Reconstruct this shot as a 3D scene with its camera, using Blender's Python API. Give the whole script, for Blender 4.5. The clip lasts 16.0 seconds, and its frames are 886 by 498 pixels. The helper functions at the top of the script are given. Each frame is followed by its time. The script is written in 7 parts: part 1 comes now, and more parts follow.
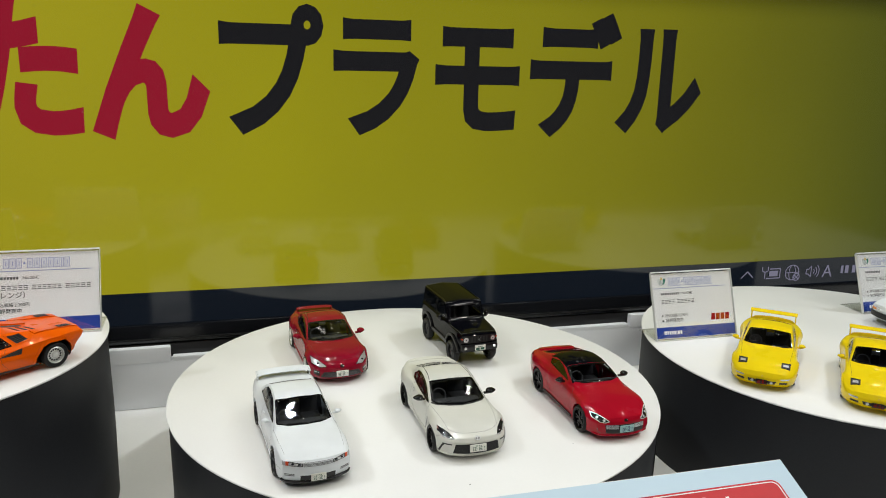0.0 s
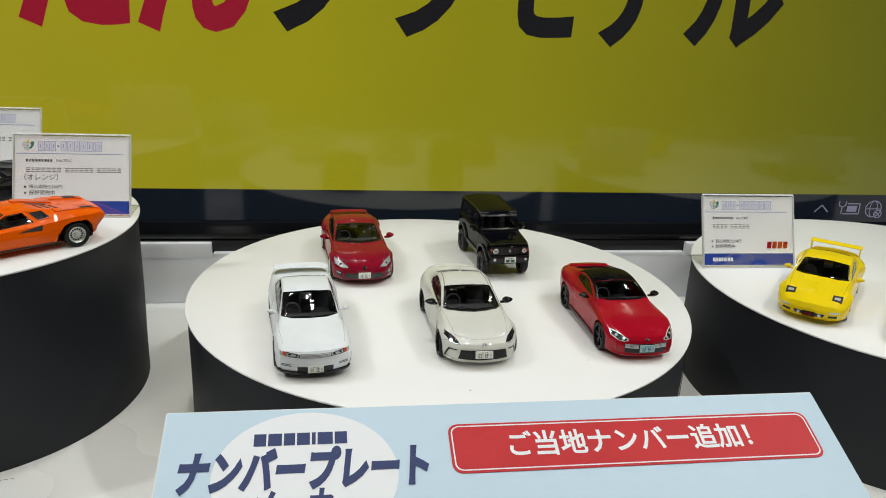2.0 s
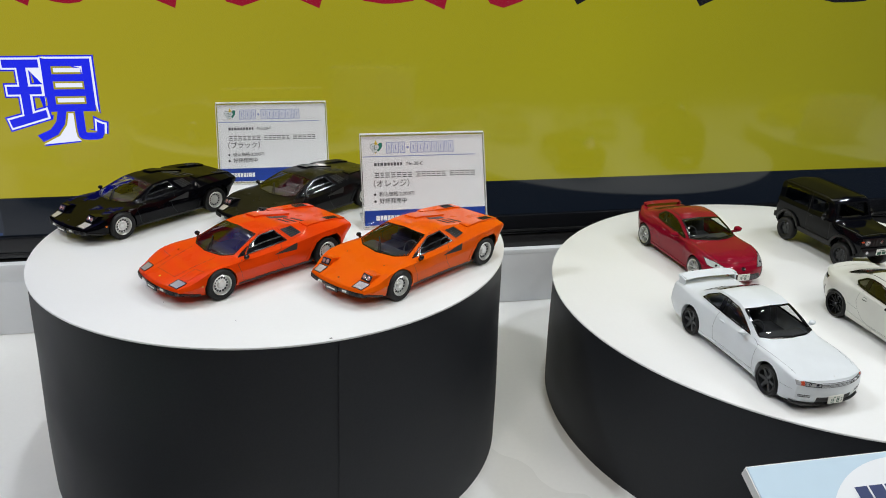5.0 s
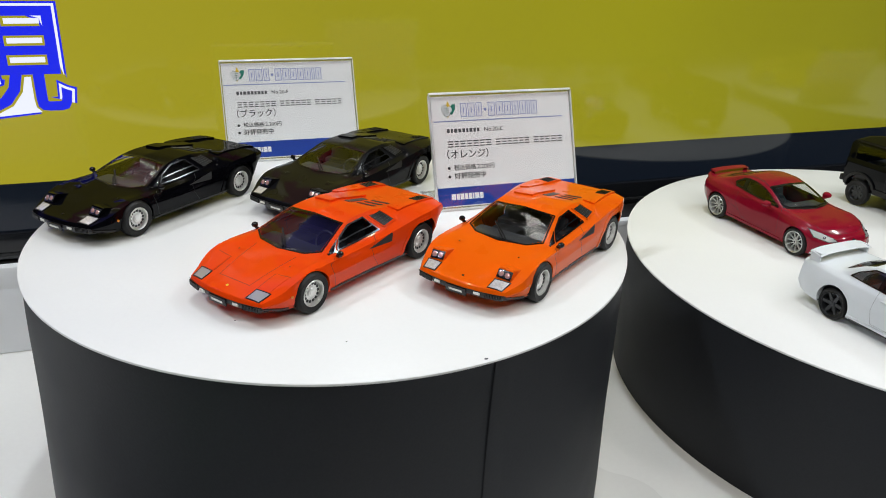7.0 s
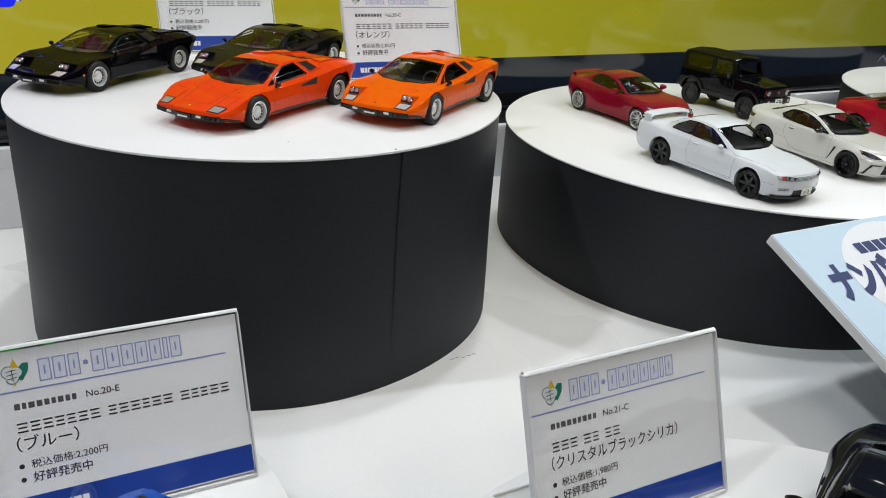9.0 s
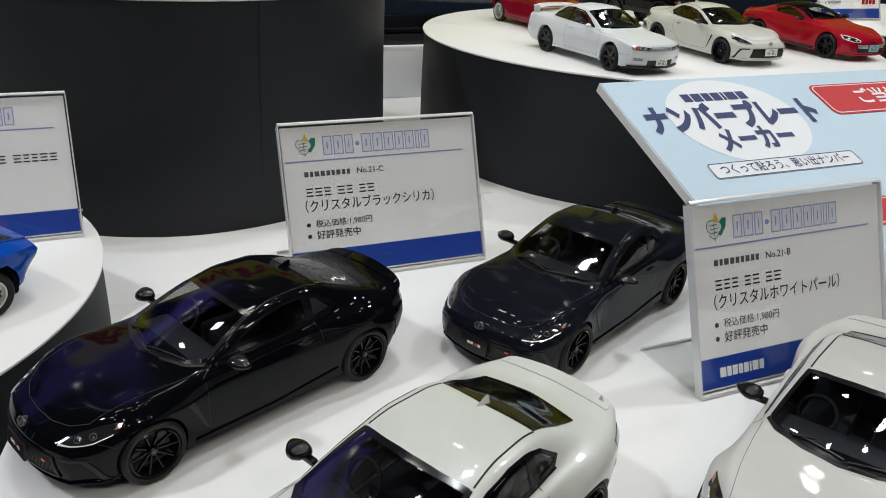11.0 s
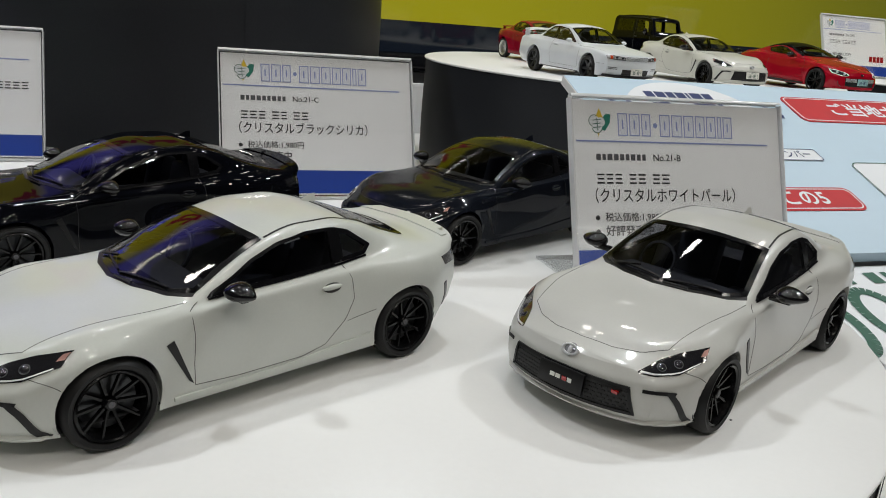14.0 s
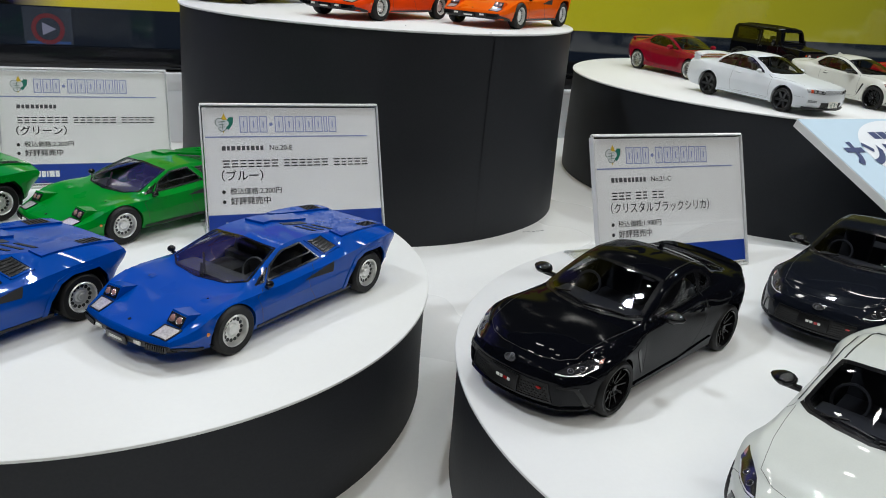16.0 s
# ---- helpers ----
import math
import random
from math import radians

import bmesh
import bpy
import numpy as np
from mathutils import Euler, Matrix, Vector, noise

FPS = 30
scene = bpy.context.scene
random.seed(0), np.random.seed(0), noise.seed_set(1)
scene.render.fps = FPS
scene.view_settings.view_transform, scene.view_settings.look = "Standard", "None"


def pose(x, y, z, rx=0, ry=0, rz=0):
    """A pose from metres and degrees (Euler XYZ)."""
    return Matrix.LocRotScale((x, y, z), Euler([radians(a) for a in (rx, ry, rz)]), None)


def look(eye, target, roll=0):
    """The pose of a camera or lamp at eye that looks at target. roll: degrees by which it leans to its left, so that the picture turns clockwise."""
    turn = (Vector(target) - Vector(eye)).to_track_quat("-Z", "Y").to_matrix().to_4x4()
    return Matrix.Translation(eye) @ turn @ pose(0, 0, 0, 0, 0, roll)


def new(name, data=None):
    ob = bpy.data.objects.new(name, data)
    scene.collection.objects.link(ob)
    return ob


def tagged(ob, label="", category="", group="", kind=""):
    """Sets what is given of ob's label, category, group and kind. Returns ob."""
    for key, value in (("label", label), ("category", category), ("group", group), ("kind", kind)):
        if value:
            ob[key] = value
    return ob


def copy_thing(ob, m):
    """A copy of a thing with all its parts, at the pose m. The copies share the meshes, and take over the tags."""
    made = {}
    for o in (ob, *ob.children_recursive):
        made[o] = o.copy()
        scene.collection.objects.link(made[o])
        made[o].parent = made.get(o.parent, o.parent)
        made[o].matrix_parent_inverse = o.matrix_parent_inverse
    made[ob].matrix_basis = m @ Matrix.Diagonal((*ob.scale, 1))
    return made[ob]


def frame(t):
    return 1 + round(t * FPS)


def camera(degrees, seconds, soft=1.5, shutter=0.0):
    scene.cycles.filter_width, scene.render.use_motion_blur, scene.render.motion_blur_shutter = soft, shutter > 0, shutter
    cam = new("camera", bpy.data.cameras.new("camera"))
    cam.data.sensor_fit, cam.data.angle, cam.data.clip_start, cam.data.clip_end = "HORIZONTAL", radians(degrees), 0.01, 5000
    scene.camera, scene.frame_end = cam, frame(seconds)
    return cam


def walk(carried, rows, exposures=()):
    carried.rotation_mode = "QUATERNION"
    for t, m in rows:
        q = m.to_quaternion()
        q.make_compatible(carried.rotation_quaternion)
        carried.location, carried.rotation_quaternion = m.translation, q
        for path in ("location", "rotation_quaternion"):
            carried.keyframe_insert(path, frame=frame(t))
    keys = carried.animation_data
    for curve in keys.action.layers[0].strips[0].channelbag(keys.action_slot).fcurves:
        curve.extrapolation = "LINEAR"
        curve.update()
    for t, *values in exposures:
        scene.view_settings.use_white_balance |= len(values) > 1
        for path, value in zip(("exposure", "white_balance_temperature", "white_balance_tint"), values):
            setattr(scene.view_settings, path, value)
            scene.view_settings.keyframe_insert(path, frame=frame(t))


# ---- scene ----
cam = camera(58.73, 16.0, 1.0)
# seconds, eye x y z, yaw (to the left), pitch, roll
ROWS = [
    (0, -0.1604, -0.6424, 0.3885, -15.84, -13.77, 1.50),
    (0.5, -0.1292, -0.6393, 0.3724, -14.80, -15.76, 1.96),
    (1, -0.1067, -0.6440, 0.3710, -13.28, -17.22, 2.35),
    (1.5, -0.0942, -0.6450, 0.3641, -11.39, -18.20, 2.68),
    (2, -0.1026, -0.6357, 0.3601, -9.25, -18.86, 2.88),
    (2.5, -0.1262, -0.6278, 0.3604, -7.41, -19.41, 2.85),
    (3, -0.1594, -0.6231, 0.3645, -6.68, -19.68, 2.79),
    (3.5, -0.1778, -0.6109, 0.3637, -6.65, -20.12, 2.37),
    (3.8, -0.2038, -0.5929, 0.3623, -7.21, -20.49, 2.03),
    (4, -0.2402, -0.5775, 0.3601, -7.81, -20.72, 1.81),
    (4.5, -0.3443, -0.5376, 0.3532, -9.78, -21.15, 1.46),
    (5, -0.4123, -0.5053, 0.3586, -11.52, -21.68, 1.34),
    (7.3, -0.5283, -0.3728, 0.3199, -20.94, -23.28, 2.28),
    (7.5, -0.5457, -0.3865, 0.3214, -21.80, -23.19, 2.38),
    (8, -0.5752, -0.4272, 0.3238, -24.21, -23.39, 2.67),
    (8.5, -0.5796, -0.4664, 0.3073, -26.55, -23.58, 3.30),
    (9, -0.5650, -0.5027, 0.2783, -27.96, -23.67, 3.62),
    (9.5, -0.5427, -0.5312, 0.2645, -28.09, -24.00, 3.75),
    (10, -0.5143, -0.5700, 0.2508, -27.35, -24.05, 3.69),
    (10.2, -0.5040, -0.5859, 0.2425, -26.69, -24.26, 3.37),
    (12.3, -0.4853, -0.6870, 0.1685, -21.91, -21.27, 3.72),
    (12.5, -0.4866, -0.6941, 0.1576, -21.79, -20.58, 3.92),
    (13, -0.4895, -0.6993, 0.1321, -20.72, -18.88, 4.11),
    (13.5, -0.4649, -0.6900, 0.1422, -20.61, -17.55, 4.55),
    (13.7, -0.4527, -0.6908, 0.1455, -19.95, -17.43, 4.63),
    (14, -0.4424, -0.6924, 0.1473, -19.95, -16.94, 4.76),
    (14.1, -0.4414, -0.6921, 0.1475, -20.56, -17.06, 4.78),
    (14.3, -0.4404, -0.6899, 0.1479, -21.40, -17.13, 4.81),
    (14.5, -0.4403, -0.6866, 0.1491, -20.05, -16.91, 4.85),
    (14.6, -0.4424, -0.6849, 0.1502, -19.56, -17.02, 4.87),
    (14.75, -0.4525, -0.6821, 0.1526, -19.51, -17.09, 4.90),
    (15, -0.4796, -0.6752, 0.1574, -20.73, -17.51, 4.95),
    (15.5, -0.5503, -0.6516, 0.1714, -22.00, -18.59, 4.84),
    (16, -0.6403, -0.6285, 0.1968, -23.63, -19.97, 4.53),
]
EXPOSURE = [(0, 0.30, 6500, 7), (3.0, 0.24, 6450, 7), (5.0, 0.30, 6200, 9), (7.5, 0.40, 6200, 9), (10.0, 0.38, 6250, 10), (12.4, 0.22, 6450, 9), (14.5, 0.26, 6400, 9), (15.2, 0.38, 6350, 9), (16.0, 0.38, 6150, 8)]
walk(cam, [(t, pose(x, y, z, 90 + pitch, 0, yaw) @ pose(0, 0, 0, 0, 0, roll)) for t, x, y, z, yaw, pitch, roll in ROWS], EXPOSURE)

# ---- world and lamps: an exhibition hall at night, lit by rows of lamps under a dark ceiling ----
world = bpy.data.worlds.new("hall_air")
scene.world = world
world.use_nodes = True
world.node_tree.nodes["Background"].inputs[0].default_value = (0.75, 0.85, 1.0, 1)
world.node_tree.nodes["Background"].inputs[1].default_value = 0.23


def lamp(name, eye, target, size, watts, colour=(1, 0.97, 0.92), size_y=None):
    data = bpy.data.lights.new(name, "AREA")
    data.shape, data.size, data.size_y = "RECTANGLE", size, size_y or size
    data.energy, data.color = watts, colour
    ob = new(name, data)
    ob.matrix_world = look(eye, target)
    return ob


# a row of spot lamps above the table's back edge, narrow fill spots added for the back plinths, square panels under the
# ceiling, small downlights between them
for eye, target, watts in (((-2.4, 0.16, 3.0), (-0.4, -0.25, 0), 27), ((-0.08, 0.30, 3.0), (-0.25, -0.2, 0), 16), ((2.2, 0.03, 3.0), (0.1, -0.1, 0), 27)):
    lamp("spot_lamp", eye, target, 0.15, watts, (0.94, 0.975, 1.0))
# fill cones kept off the near plinth; the third only brightens the far one
for eye, target in (((-1.5, -1.7, 2.8), (-0.37, 0.14, 0.2)), ((1.1, -1.5, 2.8), (0.0, 0.08, 0.1)), ((1.6, -1.7, 2.8), (0.42, 0.0, 0.12))):
    data = bpy.data.lights.new("spot_lamp", "SPOT")
    data.energy, data.color, data.spot_size, data.spot_blend, data.shadow_soft_size = 29, (1, 0.97, 0.92), radians(17), 0.7, 0.08
    new("spot_lamp", data).matrix_world = look(eye, target)
for lx, ly, watts in ((-2.3, -3.4, 15.5), (0.0, -3.6, 15.5), (2.2, -3.4, 15.5), (-2.3, -0.9, 4), (-0.1, -1.1, 4.5), (2.1, -0.9, 4), (-1.9, 1.5, 3), (-0.8, 1.5, 3), (0.75, 1.95, 3), (2.2, 1.5, 3)):
    lamp("hall_lamp", (lx, ly, 3.7), (lx * 0.6, ly * 0.6, 0), 0.20, watts, (1.0, 0.94, 0.86))
for lx, ly in ((-0.9, -0.5), (-0.55, -1.6), (0.6, -0.4), (0.3, 0.6), (-1.2, 0.2), (-2.0, -1.9), (-0.3, -2.4), (0.9, -2.2), (-1.4, -2.9), (1.5, 0.3), (-0.7, 0.9), (-1.7, -0.4), (0.1, -0.7), (-0.9, -3.2), (0.3, -3.1), (1.3, -3.4), (-1.9, -3.6), (-0.2, -1.7), (0.7, -1.3), (-1.1, -2.2)):
    lamp("downlight", (lx, ly, 3.2), (lx * 0.7, ly * 0.7, 0), 0.10, 0.9, (1, 0.93, 0.82))

# ---- materials ----


def material(name, base=(0.5, 0.5, 0.5), rough=0.5, metal=0.0, **inputs):
    m = bpy.data.materials.new(name)
    m.use_nodes = True
    b = m.node_tree.nodes["Principled BSDF"]
    b.inputs["Base Color"].default_value = (*base, 1)
    b.inputs["Roughness"].default_value = rough
    b.inputs["Metallic"].default_value = metal
    for key, value in inputs.items():
        b.inputs[key.replace("_", " ")].default_value = value
    return m


def noisy(m, scale, amount, rough=0.0, bump=0.0, fine=8.0, spread=None):
    """Two scales of variation in a material's colour, gloss and relief, in metres of the object."""
    t = m.node_tree
    b = t.nodes["Principled BSDF"]
    co = t.nodes.new("ShaderNodeTexCoord")
    big, small = t.nodes.new("ShaderNodeTexNoise"), t.nodes.new("ShaderNodeTexNoise")
    big.inputs["Scale"].default_value, small.inputs["Scale"].default_value = scale, scale * fine
    big.inputs["Detail"].default_value, small.inputs["Detail"].default_value = 3, 4
    for n in (big, small):
        t.links.new(co.outputs["Object"], n.inputs["Vector"])
    mix = t.nodes.new("ShaderNodeMath")
    mix.operation = "MULTIPLY_ADD"
    t.links.new(small.outputs["Fac"], mix.inputs[0])
    mix.inputs[1].default_value = 0.4
    t.links.new(big.outputs["Fac"], mix.inputs[2])
    ramp = t.nodes.new("ShaderNodeMapRange")
    ramp.inputs[1].default_value, ramp.inputs[2].default_value = 0.45, 0.95
    ramp.inputs[3].default_value, ramp.inputs[4].default_value = 1 - amount, 1 + amount
    t.links.new(mix.outputs[0], ramp.inputs[0])
    c = t.nodes.new("ShaderNodeVectorMath")
    c.operation = "SCALE"
    c.inputs[0].default_value = b.inputs["Base Color"].default_value[:3]
    t.links.new(ramp.outputs[0], c.inputs["Scale"])
    t.links.new(c.outputs[0], b.inputs["Base Color"])
    if rough:
        r = t.nodes.new("ShaderNodeMapRange")
        base = b.inputs["Roughness"].default_value
        r.inputs[1].default_value, r.inputs[2].default_value = 0.35, 0.7
        r.inputs[3].default_value, r.inputs[4].default_value = max(base - rough, 0.01), base + rough
        t.links.new(big.outputs["Fac"], r.inputs[0])
        t.links.new(r.outputs[0], b.inputs["Roughness"])
    if bump:
        u = t.nodes.new("ShaderNodeBump")
        u.inputs["Strength"].default_value, u.inputs["Distance"].default_value = 1.0, bump
        t.links.new(small.outputs["Fac"], u.inputs["Height"])
        t.links.new(u.outputs[0], b.inputs["Normal"])
    return m


def paint(name, base, rough=0.35, flake=0.0, coat=0.7, coat_rough=0.025, sheen=0.03):
    """Car paint: a coloured coat under clear lacquer, with a faint orange-peel relief."""
    m = material(name, base, rough, 0.0, Coat_Weight=coat, Coat_Roughness=coat_rough, Coat_IOR=1.5, Specular_IOR_Level=sheen)
    noisy(m, 60, 0.03 + flake, 0.03, 0.0, 30)
    return m


def glass(name, tint, rough=0.03):
    """A thin tinted pane: see-through, with a mirror gloss that grows at a grazing view."""
    m = bpy.data.materials.new(name)
    m.use_nodes = True
    t = m.node_tree
    t.nodes.remove(t.nodes["Principled BSDF"])
    clear, gloss, mix, fr, pw, ma = (t.nodes.new(k) for k in ("ShaderNodeBsdfTransparent", "ShaderNodeBsdfGlossy", "ShaderNodeMixShader", "ShaderNodeLayerWeight", "ShaderNodeMath", "ShaderNodeMath"))
    clear.inputs[0].default_value = (*tint, 1)
    gloss.inputs["Roughness"].default_value = rough
    pw.operation, ma.operation = "POWER", "MULTIPLY_ADD"
    pw.inputs[1].default_value, ma.inputs[1].default_value, ma.inputs[2].default_value = 5.0, 0.90, 0.085
    t.links.new(fr.outputs["Facing"], pw.inputs[0])
    t.links.new(pw.outputs[0], ma.inputs[0])
    t.links.new(ma.outputs[0], mix.inputs[0])
    t.links.new(clear.outputs[0], mix.inputs[1])
    t.links.new(gloss.outputs[0], mix.inputs[2])
    t.links.new(mix.outputs[0], t.nodes["Material Output"].inputs[0])
    return m


def glow(name, colour, strength, rough=0.25):
    m = material(name, (0.01, 0.01, 0.01), rough)
    b = m.node_tree.nodes["Principled BSDF"]
    b.inputs["Emission Color"].default_value = (*colour, 1)
    b.inputs["Emission Strength"].default_value = strength
    return m


WHITE_BOARD = noisy(material("white_board", (0.80, 0.80, 0.785), 0.42), 14, 0.02, 0.06, 0.00003, 40)
WHITE_TABLE = noisy(material("white_table", (0.80, 0.795, 0.775), 0.32), 5, 0.03, 0.08, 0.00003, 60)
BLACK_WRAP = noisy(material("black_wrap", (0.0165, 0.018, 0.0215), 0.56, 0, Specular_IOR_Level=0.27), 9, 0.25, 0.1, 0.00006, 90)
RISER = noisy(material("riser_white", (0.80, 0.82, 0.85), 0.4), 6, 0.03, 0.05)
BEZEL = noisy(material("bezel_black", (0.010, 0.011, 0.014), 0.16), 8, 0.1, 0.04)
PLASTIC = material("black_plastic", (0.012, 0.012, 0.013), 0.45)
ACRYLIC = glass("acrylic", (0.985, 0.99, 0.99), 0.03)
# near-white base paints in the highlight along clear edges and folds
ACRYLIC_EDGE = material("acrylic_edge", (0.88, 0.885, 0.885), 0.10, 0, Transmission_Weight=0.25, IOR=1.49)
PAPER = noisy(material("card_paper", (0.90, 0.90, 0.905), 0.6), 40, 0.015)
INK = material("black_ink", (0.02, 0.02, 0.022), 0.55)
INK_GREY = material("grey_ink", (0.10, 0.10, 0.11), 0.55)
BLUE_BAND = material("blue_band", (0.012, 0.055, 0.36), 0.4)
BLUE_INK = material("pale_blue_ink", (0.26, 0.31, 0.60), 0.5)
PALE_INK = material("pale_lilac_ink", (0.78, 0.79, 0.86), 0.5)
NAVY_INK = material("navy_ink", (0.028, 0.042, 0.13), 0.55, Specular_IOR_Level=0.3)
LOGO_GREEN = material("logo_green", (0.01, 0.20, 0.14), 0.5)
LOGO_YELLOW = material("logo_yellow", (0.75, 0.52, 0.02), 0.5)
SKY_PRINT = noisy(material("pale_blue_print", (0.50, 0.63, 0.73), 0.5, Specular_IOR_Level=0.3), 12, 0.02, 0.05)
WHITE_PRINT = material("white_print", (0.76, 0.78, 0.80), 0.5, Specular_IOR_Level=0.25)
RED_PRINT = noisy(material("red_print", (0.50, 0.022, 0.026), 0.5, Specular_IOR_Level=0.25), 30, 0.05)
FOAM = material("foam_edge", (0.78, 0.78, 0.76), 0.7)
GREEN_INK = material("green_ink", (0.03, 0.11, 0.07), 0.5)
HALL_DARK = noisy(material("hall_dark", (0.06, 0.062, 0.07), 0.8), 0.6, 0.3)
HALL_FLOOR = noisy(material("hall_carpet", (0.11, 0.10, 0.095), 0.95), 2.0, 0.2)

RUBBER = noisy(material("tyre_rubber", (0.010, 0.010, 0.0105), 0.5, 0, Specular_IOR_Level=0.3), 200, 0.15)
RIM_BLACK = material("black_rim", (0.004, 0.004, 0.0045), 0.22, 0, Specular_IOR_Level=0.3)
RIM_SILVER = material("silver_rim", (0.76, 0.76, 0.74), 0.34, 0.75)
RIM_DARK = material("gunmetal_rim", (0.045, 0.047, 0.05), 0.3, 0.6)
GLOSS_BLACK = material("gloss_black", (0.006, 0.006, 0.007), 0.16, 0, Coat_Weight=0.0)
TRIM_BLACK = material("satin_black", (0.006, 0.006, 0.0065), 0.32, 0, Specular_IOR_Level=0.35)
GAP = material("dark_recess", (0.022, 0.022, 0.022), 0.7)
GAP_LINE = material("panel_gap", (0.055, 0.053, 0.05), 0.6)
CHROME = material("chrome", (0.78, 0.79, 0.8), 0.10, 1.0)
DARK_CHROME = material("dark_chrome", (0.16, 0.16, 0.17), 0.25, 0.6)
EMBLEM_GREY = material("emblem_grey", (0.30, 0.30, 0.31), 0.3, 0.4)
EMBLEM_SILVER = material("satin_silver", (0.72, 0.73, 0.74), 0.28, 0.35)
LAMP_CLEAR = material("clear_lamp", (0.74, 0.74, 0.75), 0.16, 0.5, Coat_Weight=1.0)
LAMP_FROST = noisy(material("frosted_lamp", (0.58, 0.55, 0.545), 0.26, 0.2, Coat_Weight=1.0), 900, 0.3)
LENS_GREY = material("grey_lens", (0.36, 0.36, 0.355), 0.3, 0.2, Coat_Weight=1.0)
LAMP_SMOKE = material("smoked_lamp", (0.016, 0.016, 0.018), 0.07, 0.0, Coat_Weight=1.0)
LENS_DARK = material("projector_lens", (0.10, 0.10, 0.12), 0.05, 0.8, Coat_Weight=1.0)
LAMP_AMBER = material("amber_lamp", (0.75, 0.22, 0.02), 0.15, 0, Coat_Weight=1.0)
LAMP_ORANGE = material("red_orange_lamp", (0.60, 0.07, 0.02), 0.15, 0, Coat_Weight=1.0)
LAMP_ROSE = material("rose_lamp", (0.62, 0.34, 0.30), 0.10, 0.4, Coat_Weight=1.0)
LAMP_RED = material("red_lamp", (0.40, 0.012, 0.012), 0.12, 0, Coat_Weight=1.0)
CABIN = noisy(material("cabin_black", (0.044, 0.046, 0.051), 0.5), 120, 0.2)
PANE_DARK = glass("smoked_pane", (0.56, 0.57, 0.61))
PANE_CLEAR = glass("clear_pane", (0.87, 0.88, 0.88))
PLATE_WHITE = material("plate_white", (0.76, 0.76, 0.70), 0.4)
PLATE_GREEN = material("plate_green", (0.02, 0.10, 0.06), 0.5)
PLATE_TEAL = material("plate_teal", (0.32, 0.52, 0.53), 0.4)

PEARL = paint("pearl_white", (0.615, 0.635, 0.59), 0.34, 0.015, 0.65, 0.035, 0.3)
GREY_WHITE = paint("grey_white", (0.56, 0.56, 0.525), 0.36, 0.01, 0.7, 0.05, 0.3)
BLACK_PAINT = paint("black_paint", (0.0026, 0.0029, 0.0045), 0.15, 0.0, 0.42, 0.02, 0.0)
BLACK_DEEP = paint("deep_black_paint", (0.002, 0.002, 0.003), 0.15, 0.0, 0.32, 0.02, 0.0)
BLACK_SOFT = paint("black_paint_soft", (0.0065, 0.008, 0.0125), 0.22, 0.0, 0.42, 0.035, 0.02)
BLACK_PLAIN = paint("black_plastic_paint", (0.005, 0.005, 0.006), 0.3, 0.0, 0.32, 0.035)
ORANGE = paint("orange_paint", (0.78, 0.108, 0.0012), 0.3, 0.0, 0.5)
RED_ORANGE = paint("red_orange_paint", (0.76, 0.055, 0.002), 0.3, 0.0, 0.5)
BLUE_PAINT = paint("blue_paint", (0.002, 0.062, 0.37), 0.3)
GREEN_PAINT = paint("green_paint", (0.004, 0.24, 0.018), 0.3)
SNOW = paint("white_paint", (0.74, 0.775, 0.80), 0.34, 0.01, 0.5, 0.06, 0.3)
IVORY = paint("ivory_paint", (0.62, 0.62, 0.565), 0.34, 0.01, 0.55, 0.05, 0.3)
CRIMSON = paint("crimson_paint", (0.225, 0.004, 0.018), 0.25, 0.03, 0.6)
SCARLET = paint("scarlet_paint", (0.34, 0.004, 0.016), 0.25, 0.03, 0.6)
YELLOW = paint("yellow_paint", (0.82, 0.61, 0.008), 0.3)

# ---- building kit ----
SC = 1 / 32  # the model cars' scale


class Geo:
    """Vertices and faces gathered for one mesh."""

    def __init__(self):
        self.v, self.f = [], []

    def add(self, v, f):
        n = len(self.v)
        self.v += [tuple(p) for p in v]
        self.f += [tuple(i + n for i in q) for q in f]
        return self

    def moved(self, m):
        self.v = [tuple(m @ Vector(p)) for p in self.v]
        return self

    def merge(self, other):
        return self.add(other.v, other.f)


def part(name, geo, material, parent=None, label="", smooth=None, scale=1.0, fix=True):
    """Links gathered geometry as ONE mesh object under a thing or a part. smooth: the angle over which edges stay sharp."""
    me = bpy.data.meshes.new(name)
    me.from_pydata([(a * scale, b * scale, c * scale) for a, b, c in geo.v], [], geo.f)
    if fix:
        bm = bmesh.new()
        bm.from_mesh(me)
        bmesh.ops.remove_doubles(bm, verts=bm.verts, dist=2e-6)
        bmesh.ops.recalc_face_normals(bm, faces=bm.faces)
        bm.to_mesh(me)
        bm.free()
    if smooth is not None:
        me.shade_smooth()
        me.set_sharp_from_angle(angle=radians(smooth))
    me.materials.append(material)
    ob = new(name, me)
    if parent is not None:
        ob.parent = parent
    if label:
        ob["label"] = label
    return ob


def thing(name, m, label, category, group="", kind=""):
    ob = new(name)
    ob.empty_display_size = 0.02
    ob.matrix_basis = m
    return tagged(ob, label, category, group, kind)


